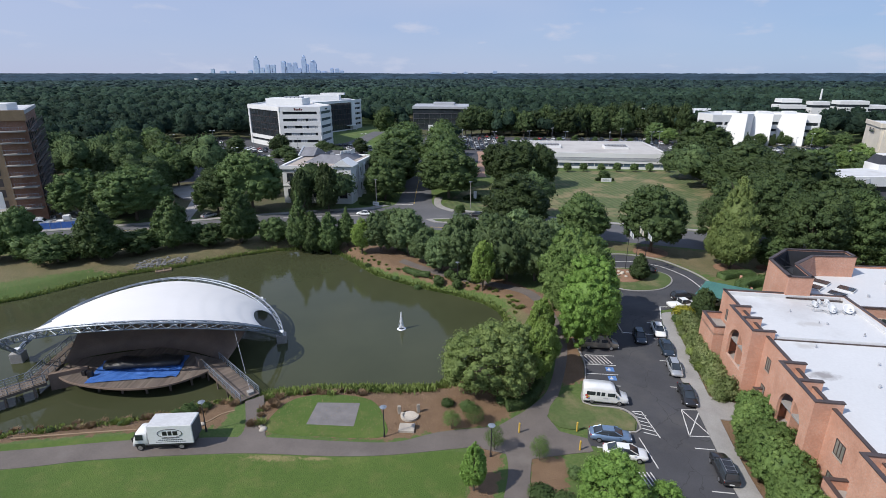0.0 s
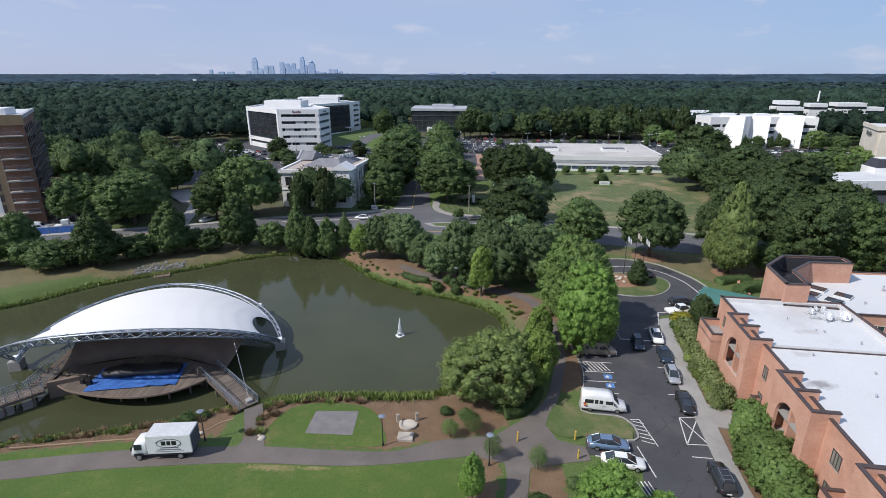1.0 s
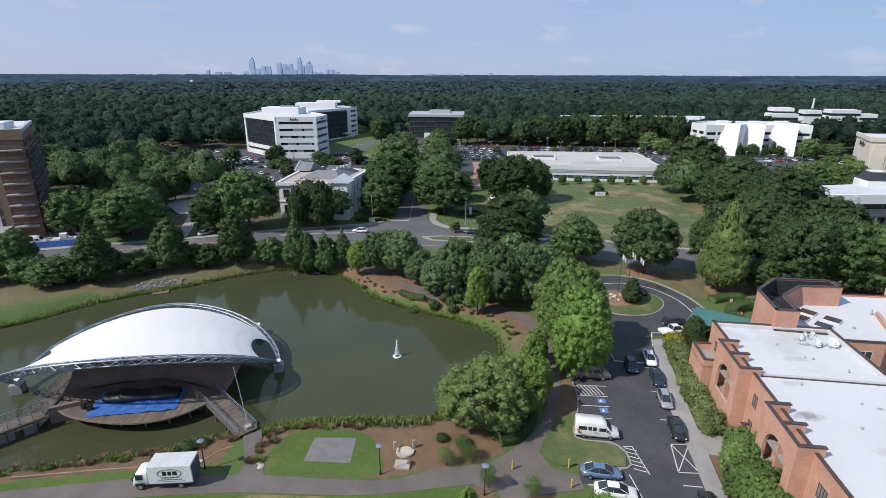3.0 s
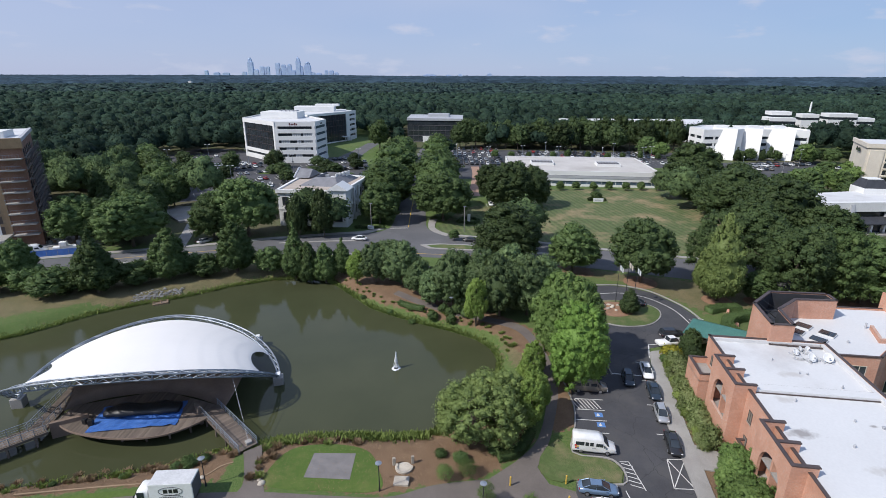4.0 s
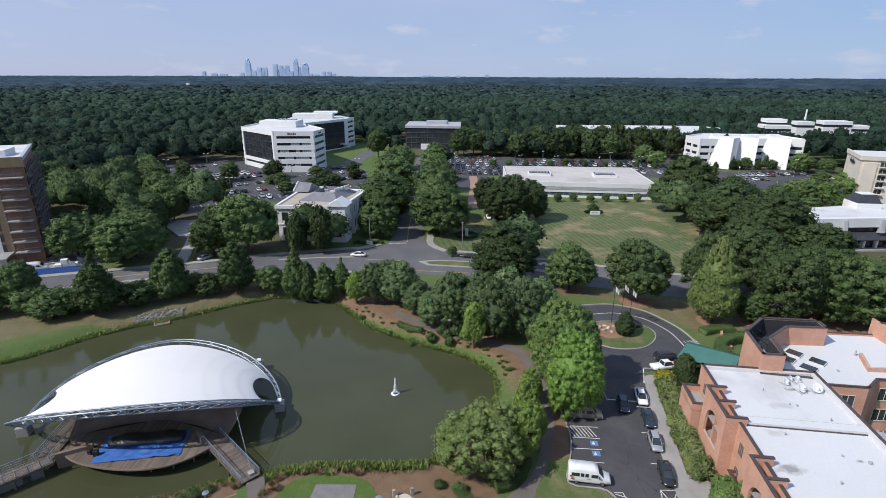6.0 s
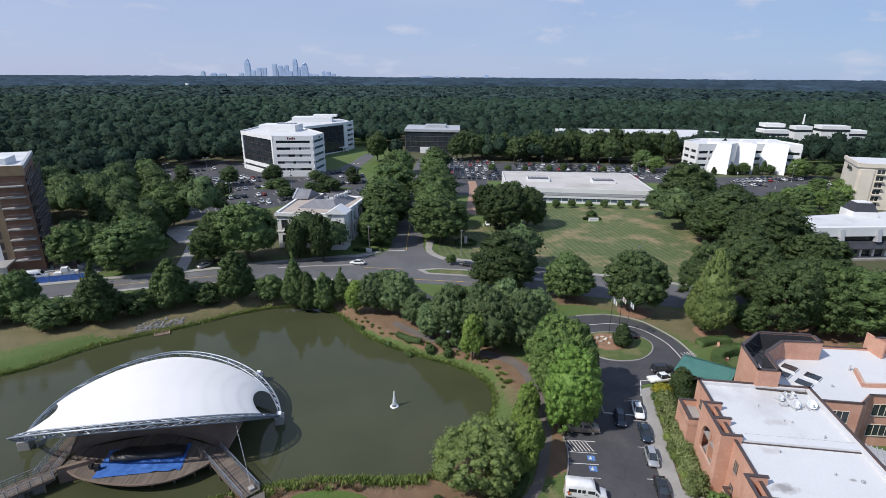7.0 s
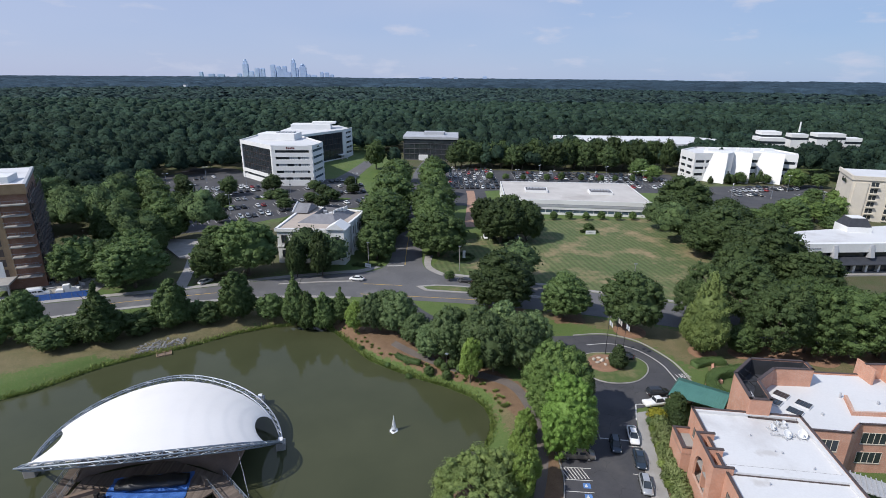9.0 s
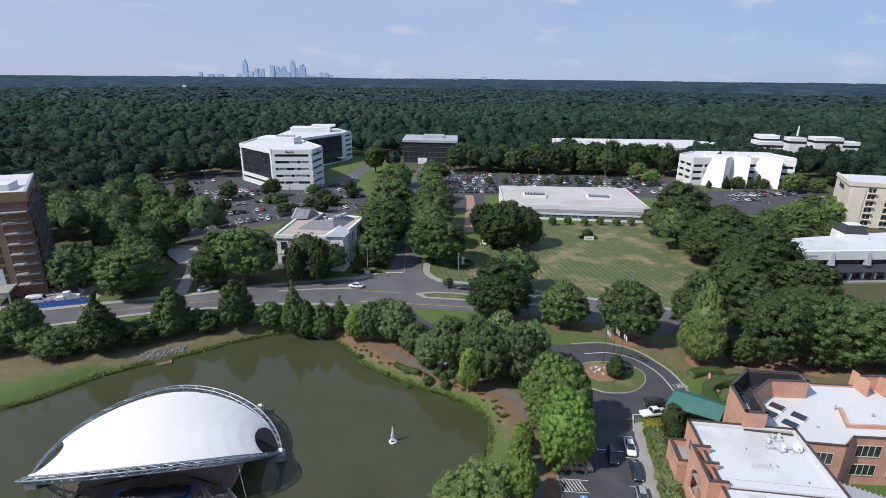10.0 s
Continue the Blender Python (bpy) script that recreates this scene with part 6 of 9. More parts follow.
    part("duct", boxed(-0.6, 0.6, -2.2, 2.2, 9.5, 10.8, pose(51.9, 73.6, 0, 0, 0, -10), 0.06), M_GREY, enc)
    # skylights
    for cx, cy in ((59.0, 76.8), (61.1, 74.1), (58.3, 72.1), (56.6, 74.9)):
        m = pose(cx, cy, 0, 0, 0, -51)
        s = part("skylight", boxed(-1.15, 1.15, -0.95, 0.95, 9.1, 9.42, m), M_ROOF, h, "dark glazed skylight on a kerb")
        part("pane", boxed(-1.05, 1.05, -0.85, 0.85, 9.42, 9.5, m), M_GLASS, s)
        for i in range(5):
            part("glazing_bar", boxed(-1.05 + i * 0.5, -1.0 + i * 0.5, -0.87, 0.87, 9.5, 9.54, m), M_CAP, s)
    part("roof_kerb", prismed([(67.2, 71.4), (69.4, 76.2), (69.8, 76.0), (67.8, 71.7), (90, 70.4), (90, 70.0)], 9.1, 9.9), M_BRICK, h)
    return h


hotel()


def dish(x, y, z, size, turn, label):
    """A roof-top satellite dish on a frame."""
    d = thing("satellite_dish", label, "satellite dish", "roof dishes", pose(x, y, z, 0, 0, turn))
    bm = bmesh.new()
    n, k = 18, 5
    ringv = []
    for j in range(1, k + 1):
        r = size * j / k
        ringv.append([bm.verts.new((r * math.cos(a), r * math.sin(a), 0.32 * r * r / size)) for a in (2 * math.pi * i / n for i in range(n))])
    c = bm.verts.new((0, 0, 0))
    for i in range(n):
        bm.faces.new((c, ringv[0][i], ringv[0][(i + 1) % n]))
    for a, b in zip(ringv, ringv[1:]):
        for i in range(n):
            bm.faces.new((a[i], b[i], b[(i + 1) % n], a[(i + 1) % n]))
    r = bmesh.ops.extrude_face_region(bm, geom=bm.faces[:])
    bmesh.ops.translate(bm, vec=(0, 0, -0.03), verts=[q for q in r["geom"] if isinstance(q, bmesh.types.BMVert)])
    bmesh.ops.transform(bm, matrix=pose(0, 0, size * 0.85, 48, 0, 0), verts=bm.verts)
    smooth(part("reflector", solid(bm), M_WHITE, d))
    fr = bmesh.new()
    rod(fr, (0, 0.1, 0), (0, 0.05, size * 0.8), 0.06)
    for s in (-1, 1):
        rod(fr, (s * size * 0.7, 0.6, 0.05), (0, 0.05, size * 0.7), 0.035)
        box(fr, s * size * 0.7 - 0.1, s * size * 0.7 + 0.1, -0.7, 0.7, 0, 0.12)
    part("mount", fr, M_GREY, d)
    arm = bmesh.new()
    tip = (0, -size * 0.75, size * 1.15)
    rod(arm, (0, -size * 0.5, size * 0.42), tip, 0.03)
    box(arm, -0.08, 0.08, tip[1] - 0.1, tip[1] + 0.1, tip[2] - 0.08, tip[2] + 0.08)
    part("feed_arm", arm, M_GREY, d)
    return d


for x, y, s, a in ((51.8, 67.6, 0.55, 20), (52.9, 65.8, 0.72, 15), (55.2, 65.7, 0.72, -10), (53.2, 68.7, 0.42, 30), (54.3, 68.7, 0.42, 10)):
    dish(x, y, 9.27, s, a, "white satellite dish on a roof mount" if s > 0.6 else "small grey satellite dish on a roof mount")

for x, y, s, hgt in ((49.2, 62.5, 0.12, 0.3), (50.1, 62.2, 0.22, 0.25), (52.5, 58.9, 0.15, 0.5), (49.0, 52.0, 0.18, 0.35), (45.6, 47.5, 0.2, 0.4), (51.5, 50.8, 0.35, 0.3), (62.5, 71.5, 0.3, 0.3), (68.9, 76.4, 0.25, 0.9), (74, 74.5, 0.3, 0.5), (47.5, 66.0, 0.12, 0.4), (44.5, 56.0, 0.15, 0.45)):
    v = thing("roof_vent", "small dark roof vent on a white roof", "roof vent", "roof vents", pose(x, y, 9.2))
    bm = bmesh.new()
    rod(bm, (0, 0, 0), (0, 0, hgt), s * 0.6, s * 0.6, 10)
    part("pipe", bm, M_GREY, v)
    bm = bmesh.new()
    rod(bm, (0, 0, hgt), (0, 0, hgt + 0.08), s * 0.75, s * 0.4, 10)
    part("cap", bm, M_GREY, v)

# flat frames and cable trays beside the dishes
for x, y, w, d in ((51.6, 66.3, 0.7, 0.3), (54.0, 66.0, 0.35, 0.35), (53.9, 67.9, 0.6, 0.3)):
    fr = thing("roof_unit", "small grey equipment frame beside roof dishes", "roof unit", "roof equipment", pose(x, y, 9.27, 0, 0, -8))
    part("base", boxed(-w, w, -d, d, 0, 0.12), M_GREY, fr)
    part("box", boxed(-w * 0.6, w * 0.6, -d * 0.7, d * 0.7, 0.12, 0.42, None, 0.03), M_CREAMWHITE, fr)

# brick penthouse at the far end of the roof
pb = thing("roof_penthouse", "small orange brick enclosure on a white roof", "roof enclosure")
part("front_wall", boxed(77.6, 90, 82.2, 82.5, 9.16, 12.2), M_BRICK, pb)
part("side_wall", boxed(77.3, 77.6, 80.2, 84.4, 9.16, 12.2), M_BRICK, pb)
part("inner_wall", boxed(80.6, 80.9, 80.0, 82.2, 9.16, 12.2), M_BRICK, pb)
part("coping", boxed(77.2, 90, 82.1, 82.6, 12.2, 12.3), M_CAP, pb)

# low brick wall along the garden walk
structure("garden_wall", along([(62.2, 103.6), (60.4, 100.4), (59.2, 97.2), (59.4, 94.6), (57.0, 95.4), (55.6, 93.2)], 0.25, -0.1, 0.75), M_BRICK, "low orange brick garden wall", "wall")

# green entrance canopy
gc = thing("entrance_canopy", "green metal entrance canopy on columns", "canopy")
ca, cb, cc, cd = Vector((48.6, 91.6, 3.4)), Vector((43.8, 85.4, 3.4)), Vector((52.0, 80.6, 3.4)), Vector((56.6, 85.8, 3.4))
r1, r2 = (ca + cb) / 2 + Vector((0.6, -0.4, 1.5)), (cc + cd) / 2 + Vector((0, 0, 1.5))
bm = bmesh.new()
v = [bm.verts.new(p) for p in (ca, cb, cc, cd, r1, r2)]
for f in ((0, 4, 5, 3), (1, 2, 5, 4), (0, 1, 4), (2, 3, 5), (0, 3, 2, 1)):
    bm.faces.new([v[i] for i in f])
part("canopy_roof", solid(bm), M_GREENROOF, gc, "green standing-seam metal")
seams = bmesh.new()
for i in range(1, 18):
    s = i / 18
    rod(seams, cb.lerp(cc, s) + Vector((0, 0, 0.02)), r1.lerp(r2, s) + Vector((0, 0, 0.02)), 0.03, seg=4)
    rod(seams, ca.lerp(cd, s) + Vector((0, 0, 0.02)), r1.lerp(r2, s) + Vector((0, 0, 0.02)), 0.03, seg=4)
part("seams", seams, M_GREENROOF, gc)
for p in (ca, cb, cc, cd):
    q = p.lerp((ca + cc) / 2, 0.12)
    part("column", boxed(q.x - 0.3, q.x + 0.3, q.y - 0.3, q.y + 0.3, 0.0, 3.42, None, 0.03), M_BRICK, gc)

# terrace umbrella and courtyard roof at the far end
pt = thing("pergola", "weathered shingled pergola roof in the courtyard", "pergola", at=pose(66.5, 61.5, 0, 0, 0, -32))
part("shade_roof", boxed(-5, 5, -1.9, 1.9, 3.0, 3.25, None, 0.04), M_GREY, pt)
for i in range(16):
    part("rafter", boxed(-4.9 + i * 0.64, -4.75 + i * 0.64, -2.1, 2.1, 3.26, 3.4), M_GREY, pt)
for sx in (-4.5, 4.5):
    for sy in (-1.6, 1.6):
        part("post", boxed(sx - 0.1, sx + 0.1, sy - 0.1, sy + 0.1, -0.02, 3.0), M_GREY, pt)

# ---- office buildings and houses ----
def face_frame(a, b):
    """The frame of a facade from a to b, seen from outside: x along it, outside towards -y."""
    return pose(a[0], a[1], 0, 0, 0, math.degrees(math.atan2(b[1] - a[1], b[0] - a[0]))), math.hypot(b[0] - a[0], b[1] - a[1])


def banded(b, a, c, bands, wall, proud=0.35, ends=0.6, piers=0):
    """Solid bands standing proud of the glass core along the facade from a to c."""
    m, ln = face_frame(a, c)
    for z0, z1 in bands:
        part("spandrel", boxed(-proud, ln + proud, -proud, 0.02, z0, z1, m), wall, b)
    lo, hi = bands[0][0], bands[-1][1]
    for x in (0, ln - ends):
        part("pier", boxed(x, x + ends, -proud + 0.01, 0.02, lo, hi, m), wall, b)
    for i in range(1, piers + 1):
        x = ln * i / (piers + 1)
        part("mullion", boxed(x - 0.07, x + 0.07, -0.12, 0.02, lo, hi, m), wall, b)


def panes(b, a, c, z0, z1, n, gap=0.25, mat=None, deep=0.1):
    m, ln = face_frame(a, c)
    w = ln / n
    for i in range(n):
        part("window", boxed(w * i + gap, w * (i + 1) - gap, -deep, 0.03, z0, z1, m), mat or M_GLASS, b)


def sign_bars(b, a, c, x, z, w, h, mat, n=5):
    """Lettering on a facade, as plain bars."""
    m, _ = face_frame(a, c)
    for i in range(n):
        part("sign_bar", boxed(x + w * i / n, x + w * (i + 0.75) / n, -0.55, -0.36, z, z + h * (1 if i % 3 == 0 else 0.7), m), mat, b)


def office_west():
    """Two joined blocks: a six-sided front block with ribbon windows and a dark glass wing behind it."""
    L, Mi, R1, R2, J, BL = (-123.8, 322.2), (-96.1, 294.5), (-74.1, 296.0), (-71.9, 312.7), (-99.6, 355.5), (-121.9, 353.5)
    b = thing("office_building", "white six-storey office with dark ribbon windows", "office building")
    part("core", prismed([L, Mi, R1, R2, J, BL], -0.3, 21.8), M_GLASS, b, "dark window glass")
    fl = [-0.3, 3.4, 4.9, 7.3, 8.8, 11.2, 12.7, 15.1, 16.6, 18.9, 20.4, 23.0]
    bands = [(fl[0], fl[1]), (fl[2], fl[3]), (fl[4], fl[5]), (fl[6], fl[7]), (fl[8], fl[9]), (fl[10], fl[11])]
    banded(b, Mi, R1, bands, M_WHITE, 0.5, 1.6)
    banded(b, R1, R2, bands, M_WHITE, 0.5, 0.9)
    banded(b, R2, J, bands, M_WHITE, 0.5, 0.8, 6)
    banded(b, BL, L, bands, M_WHITE, 0.5, 0.8)
    # single panes of the ribbons, some of them pale
    rng = random.Random(31)
    for a, c, inset, n in ((Mi, R1, 1.7, 15), (R1, R2, 1.0, 11)):
        m, ln = face_frame(a, c)
        w = (ln - 2 * inset) / n
        for k in range(5):
            run = rng.random() < 0.5
            for i in range(n):
                if rng.random() < 0.22:
                    run = not run
                pale = run and a is Mi and k != 4
                part("pane", boxed(inset + w * i + 0.06, inset + w * (i + 1) - 0.06, -0.06, 0.03, fl[2 * k + 1] + 0.05, fl[2 * k + 2] - 0.05, m), M_PALEPANE if pale else M_BLUEGLASS if a is R1 else M_GLASS, b)
    # tall sheet of dark glass over one ribbon on the west face
    banded(b, L, Mi, [(-0.3, 2.6), (4.0, 6.0), (20.6, 23.0)], M_WHITE, 0.5, 1.6)
    m, ln = face_frame(L, Mi)
    for i in range(1, 13):
        part("mullion", boxed(1.6 + (ln - 3.2) * i / 13 - 0.06, 1.6 + (ln - 3.2) * i / 13 + 0.06, -0.12, 0.0, 6.0, 20.6, m), M_CAP, b)
    for z in (9.6, 13.2, 16.8):
        part("mullion", boxed(1.6, ln - 1.6, -0.13, 0.0, z, z + 0.16, m), M_CAP, b)
    part("roof", prismed([(-123.0, 322.6), (-96.0, 295.4), (-74.9, 296.8), (-72.8, 312.6), (-99.8, 354.9), (-121.4, 352.9)], 21.8, 22.3), M_ROOF, b, "white flat roof")
    ph = part("penthouse", boxed(-12, 11, -7, 7, 22.3, 26.2, pose(-101.5, 331, 0, 0, 0, -4), 0.1), M_WHITE, b, "white plant room")
    for i in range(5):
        part("unit", boxed(-5 + i * 2.4, -3.4 + i * 2.4, -2.4, 2.0, 26.2, 26.9, pose(-99, 332, 0, 0, 0, -4), 0.05), M_GREY, ph)
    sign_bars(b, Mi, R1, 8.0, 21.0, 4.8, 1.3, M_SIGNDARK)
    sign_bars(b, R1, R2, 7, 21.0, 4.0, 1.0, M_GLASS, 4)
    b2 = thing("office_building", "dark glass office wing with white ends", "office building")
    D1, D2, E2, F2, F1, G = (-99.2, 356.6), (-74.6, 401.9), (-71.7, 416.3), (-86, 442), (-122, 424), (-121.6, 354.6)
    part("core", prismed([G, D1, D2, E2, F2, F1], -0.3, 20.4), M_GLASS, b2, "dark curtain-wall glass")
    banded(b2, D1, D2, [(-0.3, 0.8), (20.0, 21.7)], M_WHITE, 0.4, 0.9)
    banded(b2, D2, E2, [(-0.3, 3.0), (4.6, 6.8), (8.4, 10.6), (12.2, 14.4), (16.0, 18.0), (19.4, 21.7)], M_WHITE, 0.4, 1.6, 4)
    m, ln = face_frame(D1, D2)
    part("end_pier", boxed(ln - 3.0, ln + 0.4, -0.6, 0.03, -0.3, 21.72, m), M_WHITE, b2, "white end wall")
    for i in range(1, 17):
        part("mullion", boxed((ln - 3) * i / 17 - 0.05, (ln - 3) * i / 17 + 0.05, -0.12, 0.0, 0.8, 20.0, m), M_CAP, b2)
    for z in (4.2, 8.0, 11.8, 15.6):
        part("mullion", boxed(0.9, ln - 3, -0.13, 0.0, z, z + 0.15, m), M_CAP, b2)
    part("porch", boxed(ln - 9, ln - 2, -4.0, 0.02, 3.2, 3.7, m), M_WHITE, b2, "white entrance canopy")
    for x in (ln - 8.6, ln - 2.6):
        part("porch_post", boxed(x - 0.2, x + 0.2, -3.8, -3.4, -0.1, 3.2, m), M_WHITE, b2)
    part("roof", prismed([(-121.0, 355.4), (-99.8, 357.2), (-75.4, 402.2), (-72.6, 416.2), (-86.4, 441.2), (-121.4, 423.4)], 20.4, 20.9), M_ROOF, b2, "white flat roof")
    part("penthouse", boxed(-17, 13, -7, 7, 20.9, 24.6, pose(-100, 414, 0, 0, 0, 6), 0.1), M_WHITE, b2, "white plant room")
    part("penthouse", boxed(-6, 12, -5, 5, 24.6, 26.0, pose(-96, 417, 0, 0, 0, 6), 0.1), M_WHITE, b2, "white plant room")


office_west()


def flat_building():
    A, B, C, D = (29.8, 236.5), (95.5, 229.6), (99.0, 274.0), (32.0, 278.0)
    b = thing("office_building", "long low white building with ribbon windows", "office building")
    part("core", prismed([A, B, C, D], -0.3, 6.5), M_BLUEGLASS, b, "blue-grey glass")
    for a, c in ((A, B), (B, C), (C, D), (D, A)):
        banded(b, a, c, [(-0.3, 1.0), (2.5, 3.6), (5.0, 7.0)], M_WHITE, 0.3, 0.6, 20)
    m, ln = face_frame(A, B)
    part("louvre_band", boxed(0, ln, -0.42, -0.31, 3.7, 4.9, m), M_GREY, b, "grey metal louvres")
    part("roof", prismed([(30.3, 237.2), (95.0, 230.3), (98.5, 273.6), (32.4, 277.5)], 6.5, 6.8), M_GRAVELROOF, b, "pale gravel roof")
    for x, y, s in ((47, 254, 5.5), (78, 250, 5.5)):
        u = part("roof_well", boxed(-s, s, -s * 0.7, s * 0.7, 6.8, 8.0, pose(x, y, 0, 0, 0, -6)), M_WHITE, b, "white roof-top screen wall")
        part("roof_well_top", boxed(-s + 0.5, s - 0.5, -s * 0.7 + 0.5, s * 0.7 - 0.5, 8.0, 8.02, pose(x, y, 0, 0, 0, -6)), M_DARKGREY, u)
        for i in range(6):
            part("unit", boxed(-s + 1.2 + i * 1.5, -s + 2.2 + i * 1.5, -1.2, 1.2, 8.02, 8.7, pose(x, y, 0, 0, 0, -6), 0.05), M_GREY, u)
    return b


flat_building()


def classical_house():
    b = thing("house", "white two-storey classical building with gabled roofs", "house")
    A, B, C, D = (-55.5, 166.5), (-33.8, 165.6), (-29.8, 190.5), (-53.5, 198)
    part("wall", prismed([A, B, C, D], -0.3, 11.6), M_WHITE, b, "white rendered walls")
    part("roof", prismed([(-55.0, 167.0), (-34.2, 166.2), (-30.4, 190.1), (-53, 197.4)], 11.6, 11.9), M_TANROOF, b, "tan flat roof")
    for a, c in ((A, B), (B, C), (C, D), (D, A)):
        m, ln = face_frame(a, c)
        part("cornice", boxed(-0.5, ln + 0.5, -0.55, 0.3, 11.2, 12.3, m), M_WHITE, b)
        part("string_course", boxed(-0.1, ln + 0.1, -0.2, 0.02, 5.6, 6.0, m), M_WHITE, b)
    # corner bay with a pediment
    m, ln = face_frame((-37.4, 164.6), (-33.2, 164.6))
    Bay = [(-38.2, 164.8), (-32.6, 164.6), (-31.8, 170), (-37.6, 170.4)]
    bay = part("corner_bay", prismed(Bay, -0.3, 12.4), M_WHITE, b)
    g = bmesh.new()
    gv = [g.verts.new(p) for p in ((-39.0, 164.2, 12.4), (-31.9, 164.0, 12.4), (-35.4, 164.1, 14.6), (-38.2, 171, 12.4), (-31.1, 170.8, 12.4), (-34.6, 170.9, 14.6))]
    for f in ((0, 1, 2), (3, 5, 4), (0, 2, 5, 3), (1, 4, 5, 2), (0, 3, 4, 1)):
        g.faces.new([gv[i] for i in f])
    part("pediment", solid(g), M_WHITE, bay)
    for z in (2.0, 7.2):
        window_on(bay, face_frame(Bay[0], Bay[1])[0], 1.6, 4.0, z, z + 2.6, 2)
        for i in range(4):
            window_on(b, face_frame(B, C)[0], 6 + i * 5, 8.2 + i * 5, z, z + 2.6, 1)
        for i in range(4):
            window_on(b, face_frame(A, B)[0], 1.5 + i * 4.2, 3.5 + i * 4.2, z, z + 2.6, 1)
    m2 = face_frame(B, C)[0]
    for i in range(5):
        col = bmesh.new()
        rod(col, m2 @ Vector((5.0 + i * 5, -0.5, 0)), m2 @ Vector((5.0 + i * 5, -0.5, 11.2)), 0.4, 0.34, 12)
        part("column", col, M_WHITE, b)
    # white rake of the rear gable
    g = bmesh.new()
    gv = [g.verts.new(p) for p in ((-55.6, 187, 12.3), (-54.0, 197.6, 12.3), (-48.0, 196.2, 12.3), (-54.9, 192, 14.9), (-49.5, 191, 14.9), (-50.0, 186.4, 12.3))]
    for f in ((0, 3, 1), (1, 3, 4, 2), (0, 5, 4, 3), (5, 2, 4), (0, 1, 2, 5)):
        g.faces.new([gv[i] for i in f])
    part("gable_roof", solid(g), M_SLATE, b, "grey slate gable roof")
    rk = bmesh.new()
    for p, q in (((-55.7, 187, 12.45), (-55.0, 192, 15.1)), ((-55.0, 192, 15.1), (-54.0, 197.8, 12.45))):
        rod(rk, p, q, 0.35, 0.35, 4)
    part("rake", rk, M_WHITE, b, "white gable trim")
    # ring of slate roofs round a dark light well
    ring_in = [(-45.5, 178.5), (-38.6, 177.6), (-36.6, 186.5), (-44.0, 189.0)]
    ring_out = [(-50.6, 174.5), (-36.4, 172.4), (-32.4, 189.6), (-46.5, 193.2)]
    rf = bmesh.new()
    lo = [rf.verts.new((x, y, 11.9)) for x, y in ring_out]
    hi = [rf.verts.new((x, y, 14.2)) for x, y in ring_in]
    inn = [rf.verts.new((x * 0.94 - 2.472, y * 0.97 + 182.9 * 0.03, 11.92)) for x, y in ring_in]
    for i in range(4):
        j = (i + 1) % 4
        rf.faces.new((lo[i], lo[j], hi[j], hi[i]))
        rf.faces.new((hi[i], hi[j], inn[j], inn[i]))
    part("hip_roof", solid(rf), M_SLATE, b, "grey slate hipped roof round a light well")
    part("well_floor", prismed([(-45.0, 179.2), (-39.2, 178.4), (-37.4, 186.2), (-43.6, 188.2)], 11.9, 12.1), M_DARKGREY, b)
    for i, (x, y) in enumerate(((-43.5, 181), (-41.3, 180.6), (-40.8, 184), (-43, 185.5), (-39, 183.2))):
        part("roof_unit", boxed(-0.7, 0.7, -0.6, 0.6, 12.1, 13.4 + 0.3 * (i % 2), pose(x, y, 0, 0, 0, 12), 0.05), M_GREY if i % 2 else M_WHITE, b)
    for k in range(4):
        part("fin_wall", boxed(-0.12, 0.12, -1.6, 1.6, 12.1, 15.0, pose(-38.4 + k * 0.9, 181.5 + k * 1.5, 0, 0, 0, -15)), M_WHITE, b)
    return b


classical_house()


def low_glass():
    b = thing("office_building", "low dark glass office under a pale roof", "office building")
    P = [(-29.0, 396), (11.5, 392), (12.5, 428), (-28.5, 432)]
    part("core", prismed(P, -0.3, 15.5), M_GLASS, b)
    for a, c in zip(P, P[1:] + P[:1]):
        banded(b, a, c, [(-0.3, 0.6), (4.4, 4.7), (8.2, 8.5), (12.0, 12.3)], M_DARKGREY, 0.3, 0.3, 9)
        banded(b, a, c, [(15.6, 17.0)], M_GREY, 0.6, 0.4)
    part("roof", prismed([(-29.6, 395.4), (12.1, 391.4), (13.1, 428.6), (-29.1, 432.6)], 17.0, 17.3), M_GREY, b, "pale grey roof")
    part("penthouse", boxed(-8, 8, -5, 5, 17.3, 19.4, pose(-6, 413, 0, 0, 0, -5)), M_GREY, b)
    part("entrance", boxed(-3.5, 3.5, -2.5, 0.4, -0.3, 4.0, pose(-14, 394.5, 0, 0, 0, -5), 0.05), M_WHITE, b)


low_glass()


def long_white():
    b = thing("office_building", "long white flat-roofed building behind trees", "office building")
    P = [(96, 436), (164, 399), (209, 408), (230, 440), (215, 456), (98, 460)]
    part("core", prismed(P, -0.3, 10.0), M_GLASS, b)
    for a, c in zip(P, P[1:] + P[:1]):
        banded(b, a, c, [(-0.3, 1.0), (9.0, 12.4)], M_WHITE, 0.8, 1.0, 8)
    part("roof", prismed(P, 12.0, 12.3), M_ROOF, b)


long_white()


